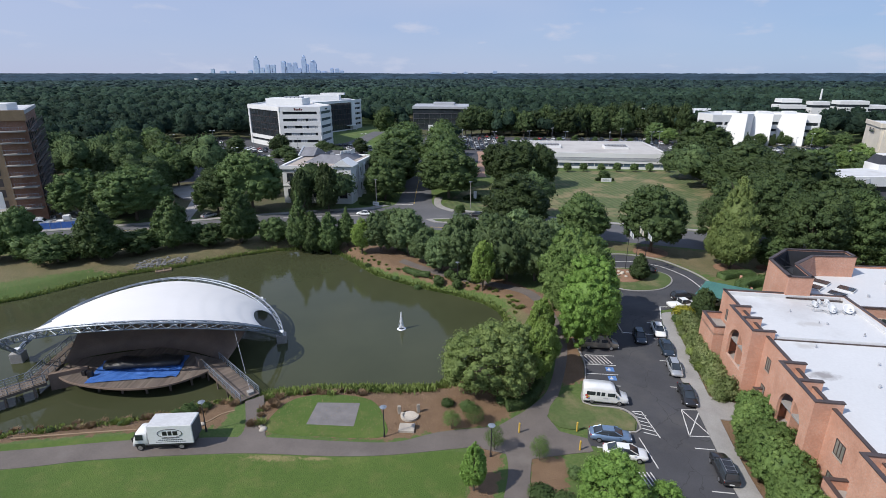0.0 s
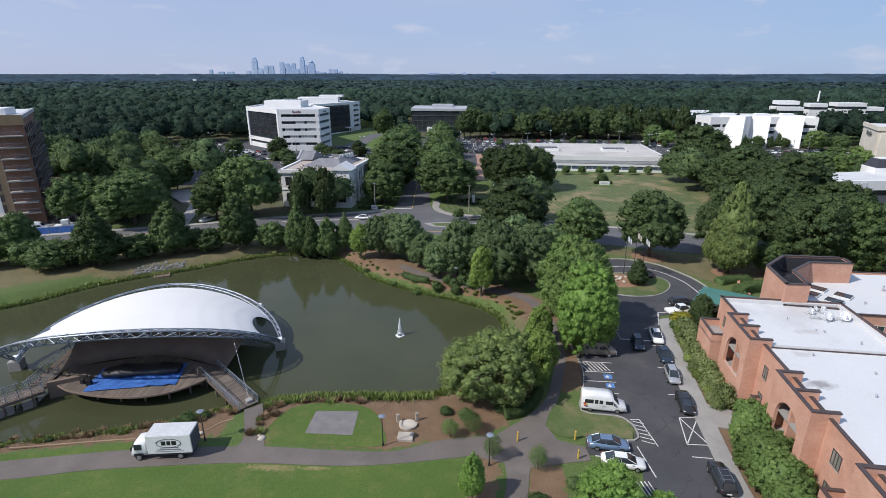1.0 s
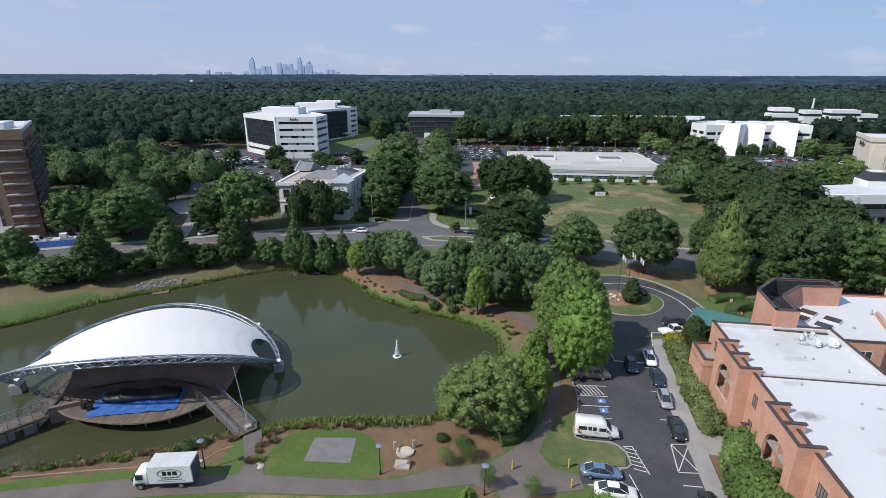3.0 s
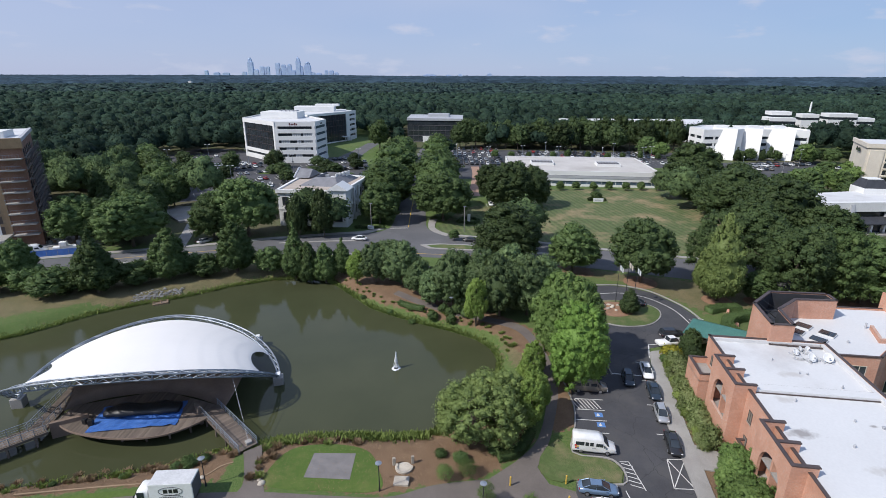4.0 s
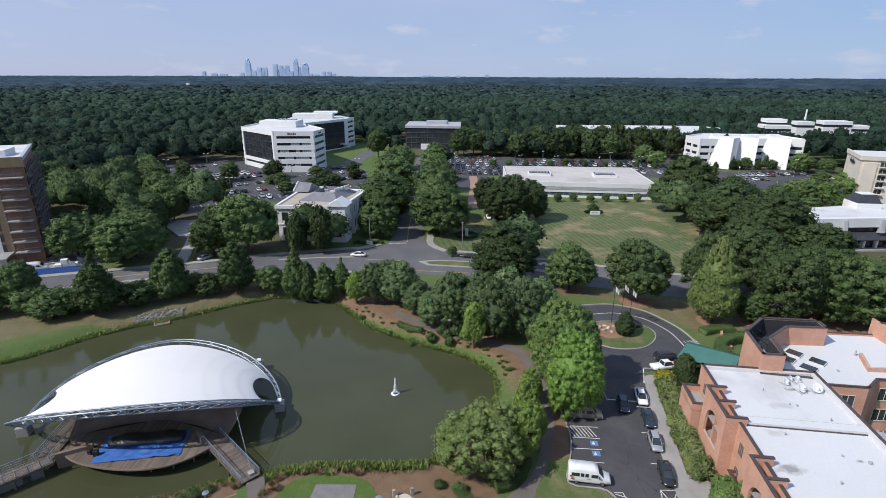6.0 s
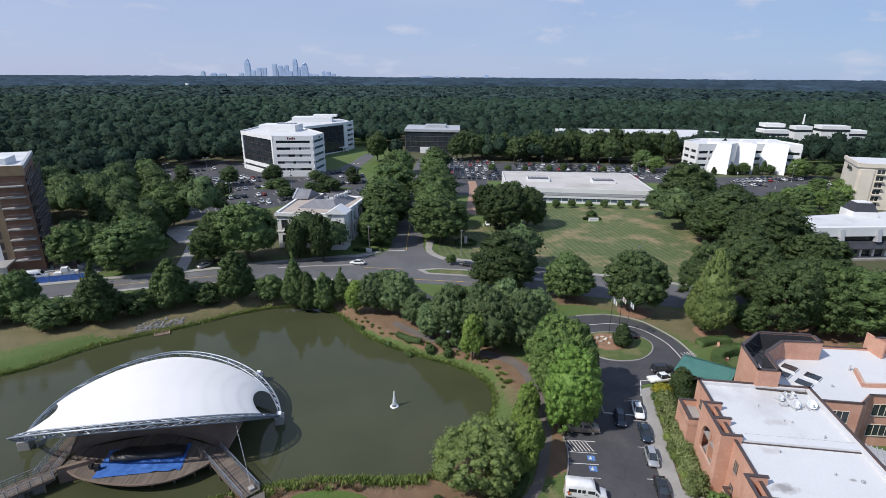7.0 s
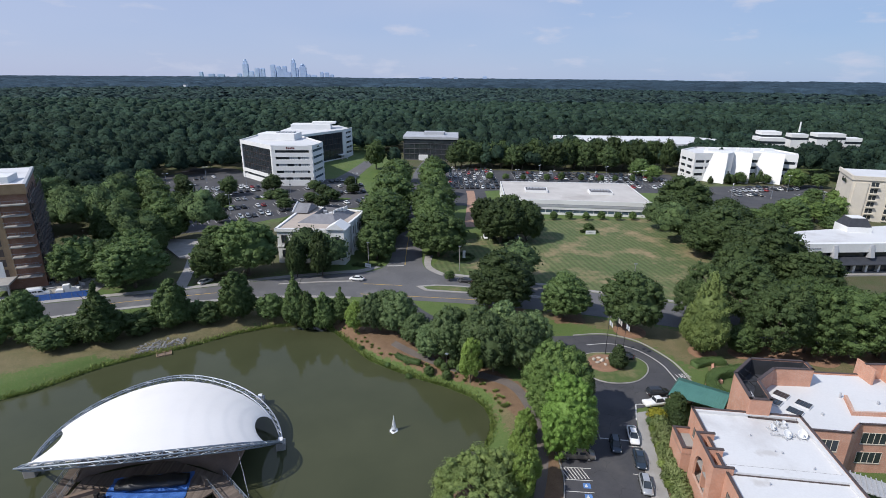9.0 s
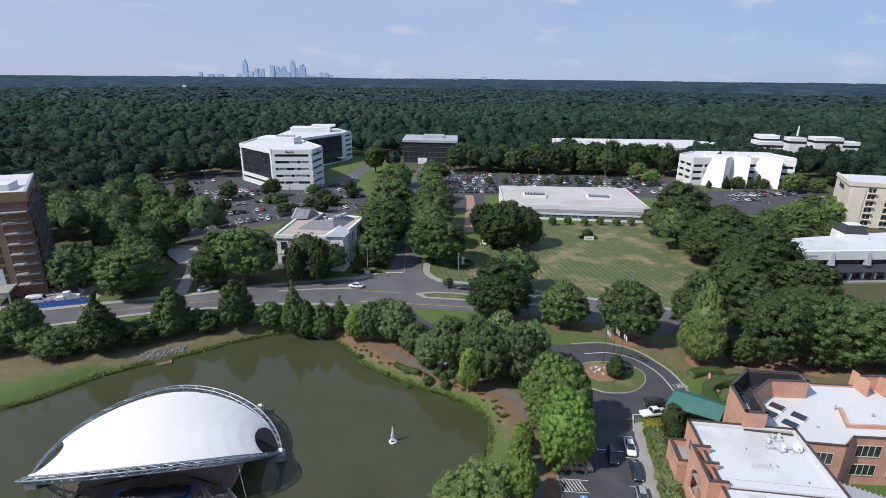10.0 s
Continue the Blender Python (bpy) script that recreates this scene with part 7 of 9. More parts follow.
def wedge_office():
    """A white office whose front is a sawtooth of blank leaning blades with window bays between them."""
    b = thing("office_building", "white four-storey office with blank sloping bays", "office building")
    P = [(155.7, 337.5), (156.3, 320.0), (163.0, 320.5), (184, 323), (202, 322), (215.5, 314), (220, 322), (216, 346), (170, 350)]
    part("core", prismed(P, -0.3, 15.6), M_GLASS, b, "dark window glass")
    m, ln = face_frame(P[0], P[1])
    slots = [rect_loop(x, x + 6.2, z, z + 1.7) for x in (1.2, 9.4) for z in (3.4, 7.4, 11.4)]
    part("wall", panel(rect_loop(-0.2, ln + 0.2, -0.3, 17.2), slots, 0.4, m @ pose(0, -0.42, 0)), M_WHITE, b, "white wall with window slots")
    bands = [(-0.3, 3.2), (4.9, 7.2), (8.9, 11.2), (12.9, 17.2)]
    for i in (1, 2, 3, 4, 5):
        banded(b, P[i], P[i + 1], bands, M_WHITE, 0.5, 0.5)
    for i in (6, 7, 8):
        banded(b, P[i], P[(i + 1) % 9], bands, M_WHITE, 0.5, 0.8, 5)
    part("roof", prismed(P, 15.6, 16.4), M_ROOF, b, "white flat roof")
    for base in ([(163.0, 319.2), (171.0, 310.2), (179.4, 319.0), (180, 326), (164, 326)], [(179.0, 318.8), (186.2, 310.6), (188.4, 320.5), (188, 327), (180, 327)], [(195.0, 318.4), (204.6, 308.6), (206.8, 318.6), (207, 327), (196, 327)]):
        w = bmesh.new()
        lo = [w.verts.new((x, y, -0.3)) for x, y in base]
        hi = [w.verts.new((x + (2.4 if k < 2 else 0.8), y + (4.2 if k < 2 else 1.5), 17.8)) for k, (x, y) in enumerate(base)]
        for i in range(5):
            j = (i + 1) % 5
            w.faces.new((lo[i], lo[j], hi[j], hi[i]))
        w.faces.new(hi)
        w.faces.new(lo[::-1])
        part("blank_bay", solid(w), M_WHITE, b, "blank white leaning wall")
    for x, y in ((174, 336), (193, 334), (209, 334)):
        part("roof_unit", boxed(-3.4, 3.4, -2.4, 2.4, 16.4, 18.4, pose(x, y, 0, 0, 0, -8), 0.1), M_WHITE, b)
    m, ln = face_frame((198.5, 325.2), (209.0, 316.8))
    for i in range(7):
        part("sign_bar", boxed(1.5 + i * 1.3, 2.4 + i * 1.3, -0.35, 0.4, 15.3, 16.3, m), M_GREY, b)
    return b


wedge_office()


def far_complex():
    b = thing("office_building", "distant white stepped building with a mast", "office building")
    for x, y, w, d, z in ((251, 403, 9, 7, 18.5), (253, 408, 7, 6, 22.5), (277, 410, 6, 5, 20.5), (301, 410, 10, 6, 21), (317, 407, 6, 5, 18)):
        part("block", boxed(-w, w, -d, d, -0.3, z, pose(x, y, 0, 0, 0, -8), 0.1), M_WHITE, b)
        part("window_band", boxed(-w - 0.05, w + 0.05, -d - 0.05, d + 0.05, z - 4.4, z - 2.6, pose(x, y, 0, 0, 0, -8)), M_GLASS, b)
    mast = bmesh.new()
    rod(mast, (276, 407, 22), (276, 407, 29.5), 0.7, 0.5, 8)
    part("mast", mast, M_WHITE, b)


far_complex()


def tan_hotel():
    b = thing("hotel", "tan multi-storey hotel with balcony recesses", "hotel")
    P = [(195.5, 252.5), (183.8, 228.4), (243, 211), (255, 238)]
    part("core", prismed(P, -0.3, 19.4), M_CREAM, b, "cream rendered walls")
    m, ln = face_frame(P[1], P[2])
    part("parapet", boxed(-0.3, ln + 0.3, -0.5, 0.3, 18.6, 20.4, m), M_CREAM, b)
    part("parapet", boxed(-0.3, face_frame(P[0], P[1])[1] + 0.3, -0.5, 0.3, 18.6, 20.4, face_frame(P[0], P[1])[0]), M_CREAM, b)
    part("roof", prismed(P, 19.4, 19.7), M_ROOF, b)
    for k in range(6):
        x = 7.4 + k * 7.2
        for f in range(6):
            w = part("window", boxed(x, x + 1.3, -0.04, 0.1, 1.0 + f * 3.0, 2.9 + f * 3.0, m), M_GLASS, b)
            part("balcony", boxed(x - 0.2, x + 3.0, -1.3, 0.02, 0.6 + f * 3.0, 0.95 + f * 3.0, m), M_CREAM, b)
            part("window", boxed(x + 1.5, x + 2.8, -0.04, 0.1, 1.0 + f * 3.0, 2.9 + f * 3.0, m), M_GLASS, b)
    part("blank_panel", boxed(1.0, 6.2, -0.5, 0.02, 0, 17.6, m), M_CREAM, b)
    sign_bars(b, P[0], P[1], 10, 15.8, 8.0, 1.8, M_GLASS, 5)


tan_hotel()


def bank_building():
    b = thing("bank_building", "white two-storey bank with dark shingled skirt roofs", "bank")
    P = [(121.2, 174.4), (114.8, 159.6), (184, 163.5), (192, 172), (186, 188)]
    part("core", prismed(P, -0.3, 8.6), M_GLASS, b)
    m, ln = face_frame(P[1], P[2])
    for mm, l2 in ((m, ln), face_frame(P[0], P[1])):
        part("fascia", boxed(-0.6, l2 + 0.6, -1.3, 0.2, 7.6, 10.6, mm), M_WHITE, b)
        part("spandrel", boxed(-0.2, l2 + 0.2, -1.0, 0.1, 3.4, 4.8, mm), M_WHITE, b)
        sk = bmesh.new()
        vs = [sk.verts.new(mm @ Vector(p)) for p in ((-1, -3.2, 4.0), (l2 + 1, -3.2, 4.0), (l2 + 0.3, -0.6, 5.8), (-0.3, -0.6, 5.8), (-1, -3.2, 3.7), (l2 + 1, -3.2, 3.7))]
        sk.faces.new([vs[i] for i in (0, 1, 2, 3)])
        sk.faces.new([vs[i] for i in (4, 5, 1, 0)])
        part("skirt_roof", sk, M_LOUVRE, b, "dark shingled skirt roof")
        n = int(l2 / 4.2)
        for i in range(n + 1):
            part("pier", boxed(l2 * i / n - 0.35, l2 * i / n + 0.35, -1.1, 0.05, -0.3, 3.5, mm), M_WHITE, b)
        for i in range(int(l2 / 12.5) + 1):
            x = min(l2 - 0.6, i * 12.5)
            fin = bmesh.new()
            fv = [fin.verts.new(mm @ Vector(p)) for o in (0.0, 1.3) for p in ((x + o, -0.6, 5.6), (x + o, -2.6, 6.0), (x + o, -1.5, 10.0), (x + o, -0.6, 10.3))]
            for f in ((0, 1, 2, 3), (7, 6, 5, 4), (0, 4, 5, 1), (1, 5, 6, 2), (2, 6, 7, 3), (3, 7, 4, 0)):
                fin.faces.new([fv[k] for k in f])
            part("fin", solid(fin), M_GREY, b, "grey sloping fin")
        part("ledge", boxed(-1, l2 + 1, -3.4, -0.2, -0.2, 0.5, mm), M_CONC, b, "pale concrete ledge")
    part("roof", prismed(P, 8.6, 10.0), M_ROOF, b, "white roof with plant")
    dome = bmesh.new()
    mm = pose(147.5, 178.0, 10.0, 0, 0, -6)
    lo = [dome.verts.new(mm @ Vector((x, y, 1.8))) for x, y in ((-3.9, -3.6), (3.9, -3.6), (3.9, 3.6), (-3.9, 3.6))]
    hi = [dome.verts.new(mm @ Vector((x, y, 4.6))) for x, y in ((-2.6, -2.2), (2.6, -2.2), (2.6, 2.2), (-2.6, 2.2))]
    for i in range(4):
        j = (i + 1) % 4
        dome.faces.new((lo[i], lo[j], hi[j], hi[i]))
    dome.faces.new(hi)
    dome.faces.new(lo[::-1])
    part("mansard", solid(dome), M_LOUVRE, b, "dark mansard roof")
    part("mansard_base", boxed(-4.1, 4.1, -3.8, 3.8, -1.4, 1.82, mm), M_WHITE, b)
    part("mansard_cap", boxed(-2.3, 2.3, -1.9, 1.9, 4.6, 4.85, mm), M_WHITE, b)
    for i in range(8):
        part("sign_bar", boxed(2 + i * 0.8, 2.6 + i * 0.8, -1.42, -1.302, 8.8, 9.4, m), M_GREY, b)


bank_building()


def brick_tower():
    b = thing("apartment_block", "half-built brown brick apartment block with scaffolding", "apartment block")
    P = [(-144.8, 134.4), (-118.8, 144.9), (-137.6, 173.0), (-163.6, 162.5)]
    part("core", prismed(P, -0.3, 30.4), M_REDBRICK, b, "brown brick walls")
    a, c = P[0], P[1]
    m, ln = face_frame(a, c)
    part("roof", prismed(P, 30.4, 31.0), M_ROOF, b, "white roof slab")
    part("parapet", boxed(-0.4, ln + 0.4, -0.5, 0.3, 28.4, 31.2, m), M_TAN, b, "tan band under the roof")
    m2, l2 = face_frame(P[1], P[2])
    part("parapet", boxed(-0.4, l2 + 0.4, -0.5, 0.3, 30.2, 31.2, m2), M_GREY, b)
    part("sheathing", boxed(ln - 12.5, ln - 6.8, -0.25, 0.05, 3.5, 28.0, m), M_TAN, b, "tan sheathing")
    part("base", boxed(ln - 30, ln - 9.5, -0.4, 0.05, 0, 9.0, m), M_WHITE, b, "white rendered base")
    for f in range(8):
        z = 4.2 + f * 3.1
        for k in range(5):
            x = ln - 29 + k * 4.0
            if x < ln - 13:
                w = part("window", boxed(x, x + 2.0, -0.45 if z < 9 else -0.05, 0.1, z, z + 2.0, m), M_GLASS, b)
                part("window_frame", boxed(x + 0.95, x + 1.05, -0.5 if z < 9 else -0.1, 0.1, z, z + 2.0, m), M_WHITE, w)
        part("opening", boxed(ln - 10.6, ln - 8.6, -0.3, 0.1, z, z + 2.2, m), M_CAP, b)
        part("balcony", boxed(ln - 6.4, ln - 0.3, -2.2, 0.02, z - 0.5, z - 0.2, m), M_CONC, b)
        rl2 = bmesh.new()
        for i in range(9):
            box(rl2, ln - 6.3 + i * 0.72, ln - 6.25 + i * 0.72, -2.15, -2.1, z - 0.2, z + 0.9, m)
        box(rl2, ln - 6.4, ln - 0.3, -2.16, -2.08, z + 0.9, z + 0.97, m)
        part("balcony_rail", rl2, M_STEEL, b)
        part("slab_band", boxed(0, ln - 13, -0.2, 0.05, z - 0.75, z - 0.45, m), M_TAN, b)
        for k in range(5):
            part("window", boxed(2 + k * 5, 4.4 + k * 5, -0.05, 0.1, z, z + 2.0, m2), M_GLASS, b)
            part("balcony", boxed(1.4 + k * 5, 5.0 + k * 5, -0.4, 0.02, z - 0.5, z - 0.25, m2), M_CONC, b)
    part("loft", boxed(-8, 8, -4, 4, 31.0, 32.8, pose(-133, 147, 0, 0, 0, 22), 0.1), M_WHITE, b)
    for k in range(7):
        part("roof_unit", boxed(-0.9, 0.9, -0.7, 0.7, 31.0, 31.9 + 0.3 * (k % 3), pose(-139 + k * 3.0, 132 + (k * 5) % 9, 0, 0, 0, 20 + k * 9), 0.05), M_GREY if k % 2 else M_CONC, b)
    part("porch", boxed(ln - 14, ln - 7, -7.5, -0.2, 3.6, 4.1, m), M_CONC, b, "concrete entrance slab")
    for x in (ln - 13.6, ln - 10.5, ln - 7.4):
        part("column", boxed(x - 0.25, x + 0.25, -7.2, -6.7, 0, 3.6, m), M_CONC, b)
    sc = thing("scaffold", "grey tube scaffolding against the brick block", "scaffold")
    bm = bmesh.new()
    for i in range(10):
        x = i * l2 / 9
        for o in (-0.5, -1.5):
            rod(bm, m2 @ Vector((x, o, 0)), m2 @ Vector((x, o, 27.5)), 0.07, seg=5)
    for f in range(14):
        z = 1.9 + f * 1.95
        for o in (-0.5, -1.5):
            rod(bm, m2 @ Vector((0, o, z)), m2 @ Vector((l2, o, z)), 0.05, seg=5)
    for i in range(9):
        for f in range(0, 14, 2):
            rod(bm, m2 @ Vector((i * l2 / 9, -1.5, 1.9 + f * 1.95)), m2 @ Vector(((i + 1) * l2 / 9, -1.5, 1.9 + (f + 1) * 1.95)), 0.045, seg=4)
    part("tube_frame", bm, M_DARKSTEEL, sc)
    for f in range(13):
        part("platform", boxed(0, l2, -1.4, -0.6, 1.97 + f * 1.95, 2.05 + f * 1.95, m2), M_DECK, sc)
    crane = thing("mast", "thin pale mast on the roof", "mast")
    bm = bmesh.new()
    rod(bm, (-132, 148, 32.7), (-134, 150, 41), 0.4, 0.3, 6)
    part("pole", bm, M_WHITE, crane)


brick_tower()


# the city far away
def skyline():
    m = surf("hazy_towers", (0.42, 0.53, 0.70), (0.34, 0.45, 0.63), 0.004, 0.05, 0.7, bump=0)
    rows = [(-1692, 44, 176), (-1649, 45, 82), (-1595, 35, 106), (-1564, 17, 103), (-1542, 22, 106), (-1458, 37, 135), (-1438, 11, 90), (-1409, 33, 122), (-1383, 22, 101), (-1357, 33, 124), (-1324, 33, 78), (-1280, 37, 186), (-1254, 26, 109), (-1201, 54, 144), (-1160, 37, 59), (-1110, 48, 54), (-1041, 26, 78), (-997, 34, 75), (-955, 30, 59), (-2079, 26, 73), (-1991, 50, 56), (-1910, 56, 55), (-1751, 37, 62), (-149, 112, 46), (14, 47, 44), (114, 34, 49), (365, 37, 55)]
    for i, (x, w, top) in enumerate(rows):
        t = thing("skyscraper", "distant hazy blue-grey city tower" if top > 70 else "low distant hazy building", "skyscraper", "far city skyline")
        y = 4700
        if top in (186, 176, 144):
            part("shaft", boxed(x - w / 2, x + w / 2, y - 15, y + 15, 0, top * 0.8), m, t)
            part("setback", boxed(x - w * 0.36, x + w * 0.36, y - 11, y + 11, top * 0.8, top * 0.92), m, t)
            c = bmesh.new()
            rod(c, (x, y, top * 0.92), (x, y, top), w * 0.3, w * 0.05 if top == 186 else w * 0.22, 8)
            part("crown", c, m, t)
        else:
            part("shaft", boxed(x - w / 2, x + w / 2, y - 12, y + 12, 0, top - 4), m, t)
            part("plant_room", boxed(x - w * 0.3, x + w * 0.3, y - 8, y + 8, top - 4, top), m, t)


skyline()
wt = new("far_tower", mesh_of(boxed(-860, -850, 1795, 1805, 0, 24), "far_tower", M_WHITE))
tagged(wt, "distant narrow white tower among trees", "tower")

# ---- vehicles ----
def loft(stations, ring):
    """A closed body through cross-sections; ring(w, z0, z1) gives the section's points."""
    bm = bmesh.new()
    rows = [[bm.verts.new((x, y, z)) for y, z in ring(*rest)] for x, *rest in stations]
    n = len(rows[0])
    for a, b in zip(rows, rows[1:]):
        for k in range(n):
            bm.faces.new((a[k], a[(k + 1) % n], b[(k + 1) % n], b[k]))
    bm.faces.new(rows[0][::-1])
    bm.faces.new(rows[-1])
    return solid(bm)


def body_ring(w, z0, z1):
    h = z1 - z0
    half = [(w * 0.86, z0), (w * 0.99, z0 + 0.22 * h), (w, z0 + 0.62 * h), (w * 0.95, z0 + 0.86 * h), (w * 0.78, z1)]
    return half + [(-y, z) for y, z in half[::-1]]


def cabin_ring(w, z0, z1):
    h = z1 - z0
    half = [(w * 1.16, z0), (w * 1.06, z0 + 0.55 * h), (w * 0.96, z0 + 0.88 * h), (w * 0.8, z1)]
    return half + [(-y, z) for y, z in half[::-1]]


SHAPES = {
    "sedan": dict(L=4.8, body=[(-2.4, 0.70, 0.46, 0.80), (-2.28, 0.84, 0.32, 0.95), (-1.5, 0.90, 0.22, 1.0), (0, 0.91, 0.22, 0.95), (1.1, 0.90, 0.22, 0.93), (2.0, 0.86, 0.26, 0.82), (2.3, 0.76, 0.34, 0.70), (2.4, 0.62, 0.42, 0.60)],
                  cabin=[(-1.95, 0.60, 0.9, 0.98), (-1.1, 0.64, 0.9, 1.40), (-0.3, 0.66, 0.9, 1.46), (0.4, 0.65, 0.9, 1.40), (1.35, 0.62, 0.88, 0.94)], roof=(-1.0, 0.35, 1.455, 0.50), wheels=(-1.38, 1.42, 0.33)),
    "suv": dict(L=4.8, body=[(-2.4, 0.74, 0.5, 0.95), (-2.3, 0.88, 0.36, 1.08), (-1.2, 0.94, 0.28, 1.12), (0.2, 0.94, 0.28, 1.10), (1.0, 0.93, 0.28, 1.08), (2.0, 0.88, 0.32, 1.0), (2.3, 0.8, 0.4, 0.86), (2.4, 0.66, 0.5, 0.72)],
                cabin=[(-2.3, 0.68, 1.05, 1.12), (-2.05, 0.70, 1.05, 1.68), (-0.8, 0.72, 1.05, 1.76), (0.3, 0.70, 1.05, 1.70), (1.15, 0.66, 1.03, 1.1)], roof=(-1.95, 0.3, 1.755, 0.56), wheels=(-1.42, 1.42, 0.37)),
    "hatch": dict(L=4.2, body=[(-2.1, 0.70, 0.46, 0.86), (-2.0, 0.84, 0.3, 1.0), (-1.0, 0.88, 0.22, 1.0), (0.2, 0.88, 0.22, 0.97), (1.0, 0.87, 0.22, 0.93), (1.8, 0.82, 0.26, 0.82), (2.02, 0.72, 0.34, 0.7), (2.1, 0.6, 0.42, 0.6)],
                  cabin=[(-2.02, 0.60, 0.94, 1.0), (-1.55, 0.64, 0.94, 1.42), (-0.5, 0.66, 0.94, 1.5), (0.3, 0.64, 0.92, 1.42), (1.2, 0.6, 0.88, 0.94)], roof=(-1.5, 0.25, 1.495, 0.5), wheels=(-1.28, 1.28, 0.32)),
    "pickup": dict(L=5.6, body=[(-2.8, 0.8, 0.5, 0.95), (-2.7, 0.92, 0.4, 1.05), (-0.7, 0.94, 0.32, 1.06), (0.4, 0.94, 0.32, 1.06), (1.3, 0.93, 0.32, 1.04), (2.4, 0.9, 0.36, 0.98), (2.7, 0.8, 0.42, 0.86), (2.8, 0.7, 0.5, 0.74)],
                   cabin=[(-0.75, 0.68, 1.02, 1.08), (-0.62, 0.70, 1.02, 1.70), (0.2, 0.72, 1.02, 1.74), (0.8, 0.7, 1.02, 1.68), (1.5, 0.66, 1.0, 1.06)], roof=(-0.55, 0.75, 1.735, 0.56), wheels=(-1.75, 1.75, 0.38)),
}
CAR_MESH = {}


def wheel_mesh(r, plain=False):
    bm = bmesh.new()
    bmesh.ops.create_cone(bm, cap_ends=True, segments=10 if plain else 16, radius1=r, radius2=r, depth=0.22, matrix=Matrix.Rotation(radians(90), 4, "X"))
    if not plain:
        bmesh.ops.bevel(bm, geom=[e for e in bm.edges if len(e.link_faces) == 2 and abs(e.calc_face_angle(0)) > 1], offset=0.04, segments=2, affect="EDGES")
    tyre = mesh_of(bm, "wheel", M_RUBBER)
    bm = bmesh.new()
    bmesh.ops.create_cone(bm, cap_ends=True, segments=14, radius1=r * 0.62, radius2=r * 0.62, depth=0.25, matrix=Matrix.Rotation(radians(90), 4, "X"))
    return tyre, mesh_of(bm, "rim", M_RIM)


def car_meshes(shape, mat):
    key = (shape, mat.name)
    if key not in CAR_MESH:
        s = SHAPES[shape]
        if shape not in CAR_MESH:
            cab = mesh_of(loft(s["cabin"], cabin_ring), "glass", M_GLASS)
            L = s["L"] / 2
            lamp = boxed(L - 0.28, L - 0.06, 0.48, 0.72, 0.58, 0.72, None, 0.03)
            tail = boxed(-L + 0.02, -L + 0.2, 0.5, 0.8, 0.74, 0.9, None, 0.03)
            CAR_MESH[shape] = (cab, mesh_of(lamp, "headlight", M_LAMPGLASS), mesh_of(tail, "tail_light", M_REDLAMP), wheel_mesh(s["wheels"][2]), wheel_mesh(s["wheels"][2], True)[0])
        body = mesh_of(loft(s["body"], body_ring), "body", mat)
        x0, x1, z, w = s["roof"]
        roof = boxed(x0, x1, -w, w, z - 0.05, z + 0.02, None, 0.03)
        pil = [c for c in s["cabin"]]
        for side in (-1, 1):
            for a, b in ((0, 1), (3, 4)):
                pa = Vector((pil[a][0], side * pil[a][1] * (1.1 if a in (0, 4) else 0.9), pil[a][3]))
                pb = Vector((pil[b][0], side * pil[b][1] * (1.1 if b in (0, 4) else 0.9), pil[b][3]))
                rod(roof, pa, pb, 0.045, seg=4)
            xm = (pil[1][0] + pil[3][0]) / 2
            rod(roof, (xm, side * pil[2][1] * 1.13, 0.95), (xm, side * pil[2][1] * 0.9, pil[2][3] - 0.1), 0.05, seg=4)
        mir = boxed(0.75, 0.9, 0.9, 1.05, 0.95, 1.08, None, 0.03)
        CAR_MESH[key] = (body, mesh_of(roof, "roof", mat), mesh_of(mir, "mirror", mat))
    return CAR_MESH[shape], CAR_MESH[key]


def car(shape, mat, x, y, heading, label, z=0.05, group="", detailed=True):
    (cab, lamp, tail, (tyre, rim), plain), (body, roof, mir) = car_meshes(shape, mat)
    s = SHAPES[shape]
    c = thing("car" if shape != "pickup" else "pickup_truck", label, "car" if shape != "pickup" else "pickup truck", group, pose(x, y, z, 0, 0, heading))
    smooth(part("body", body, None, c))
    part("glass", cab, None, c, "dark car windows")
    part("roof", roof, None, c)
    rear, front, r = s["wheels"]
    for wx in (rear, front):
        for side in (-1, 1):
            w = part("wheel", tyre if detailed else plain, None, c)
            w.location = (wx, side * 0.85, r)
            if detailed:
                part("rim", rim, None, w)
    if detailed:
        for side in (-1, 1):
            for nm, me in (("headlight", lamp), ("tail_light", tail), ("mirror", mir)):
                ob = part(nm, me, None, c)
                ob.scale = (1, side, 1)
        plate = part("number_plate", boxed(-s["L"] / 2 - 0.03, -s["L"] / 2 + 0.05, -0.25, 0.25, 0.55, 0.68), M_WHITE, c)
    return c


UP = 80.0
car("sedan", P_BLUE, 18.9, 50.4, -8, "blue-grey sedan parked across a bay")
car("sedan", P_WHITE, 19.7, 47.4, -10, "white sedan parked half under a tree")
car("suv", P_BLACK, 29.5, 45.0, UP + 2, "black estate car with roof bars parked by the kerb")
car("sedan", P_BLACK, 31.4, 58.6, UP + 180, "black sedan parked by the kerb")
car("hatch", P_SILVER, 32.4, 65.2, UP + 180, "silver hatchback parked by the kerb")
car("sedan", P_NAVY, 33.5, 71.0, UP + 180, "dark navy sedan parked by the kerb")
car("sedan", P_WHITE, 34.5, 77.0, UP + 180, "white sedan parked by the kerb")
car("suv", P_BLACK, 44.2, 90.2, 8, "black estate car stopped before the entrance canopy")
car("sedan", P_BLACK, 42.0, 105.0, 150, "dark car on the turning loop")
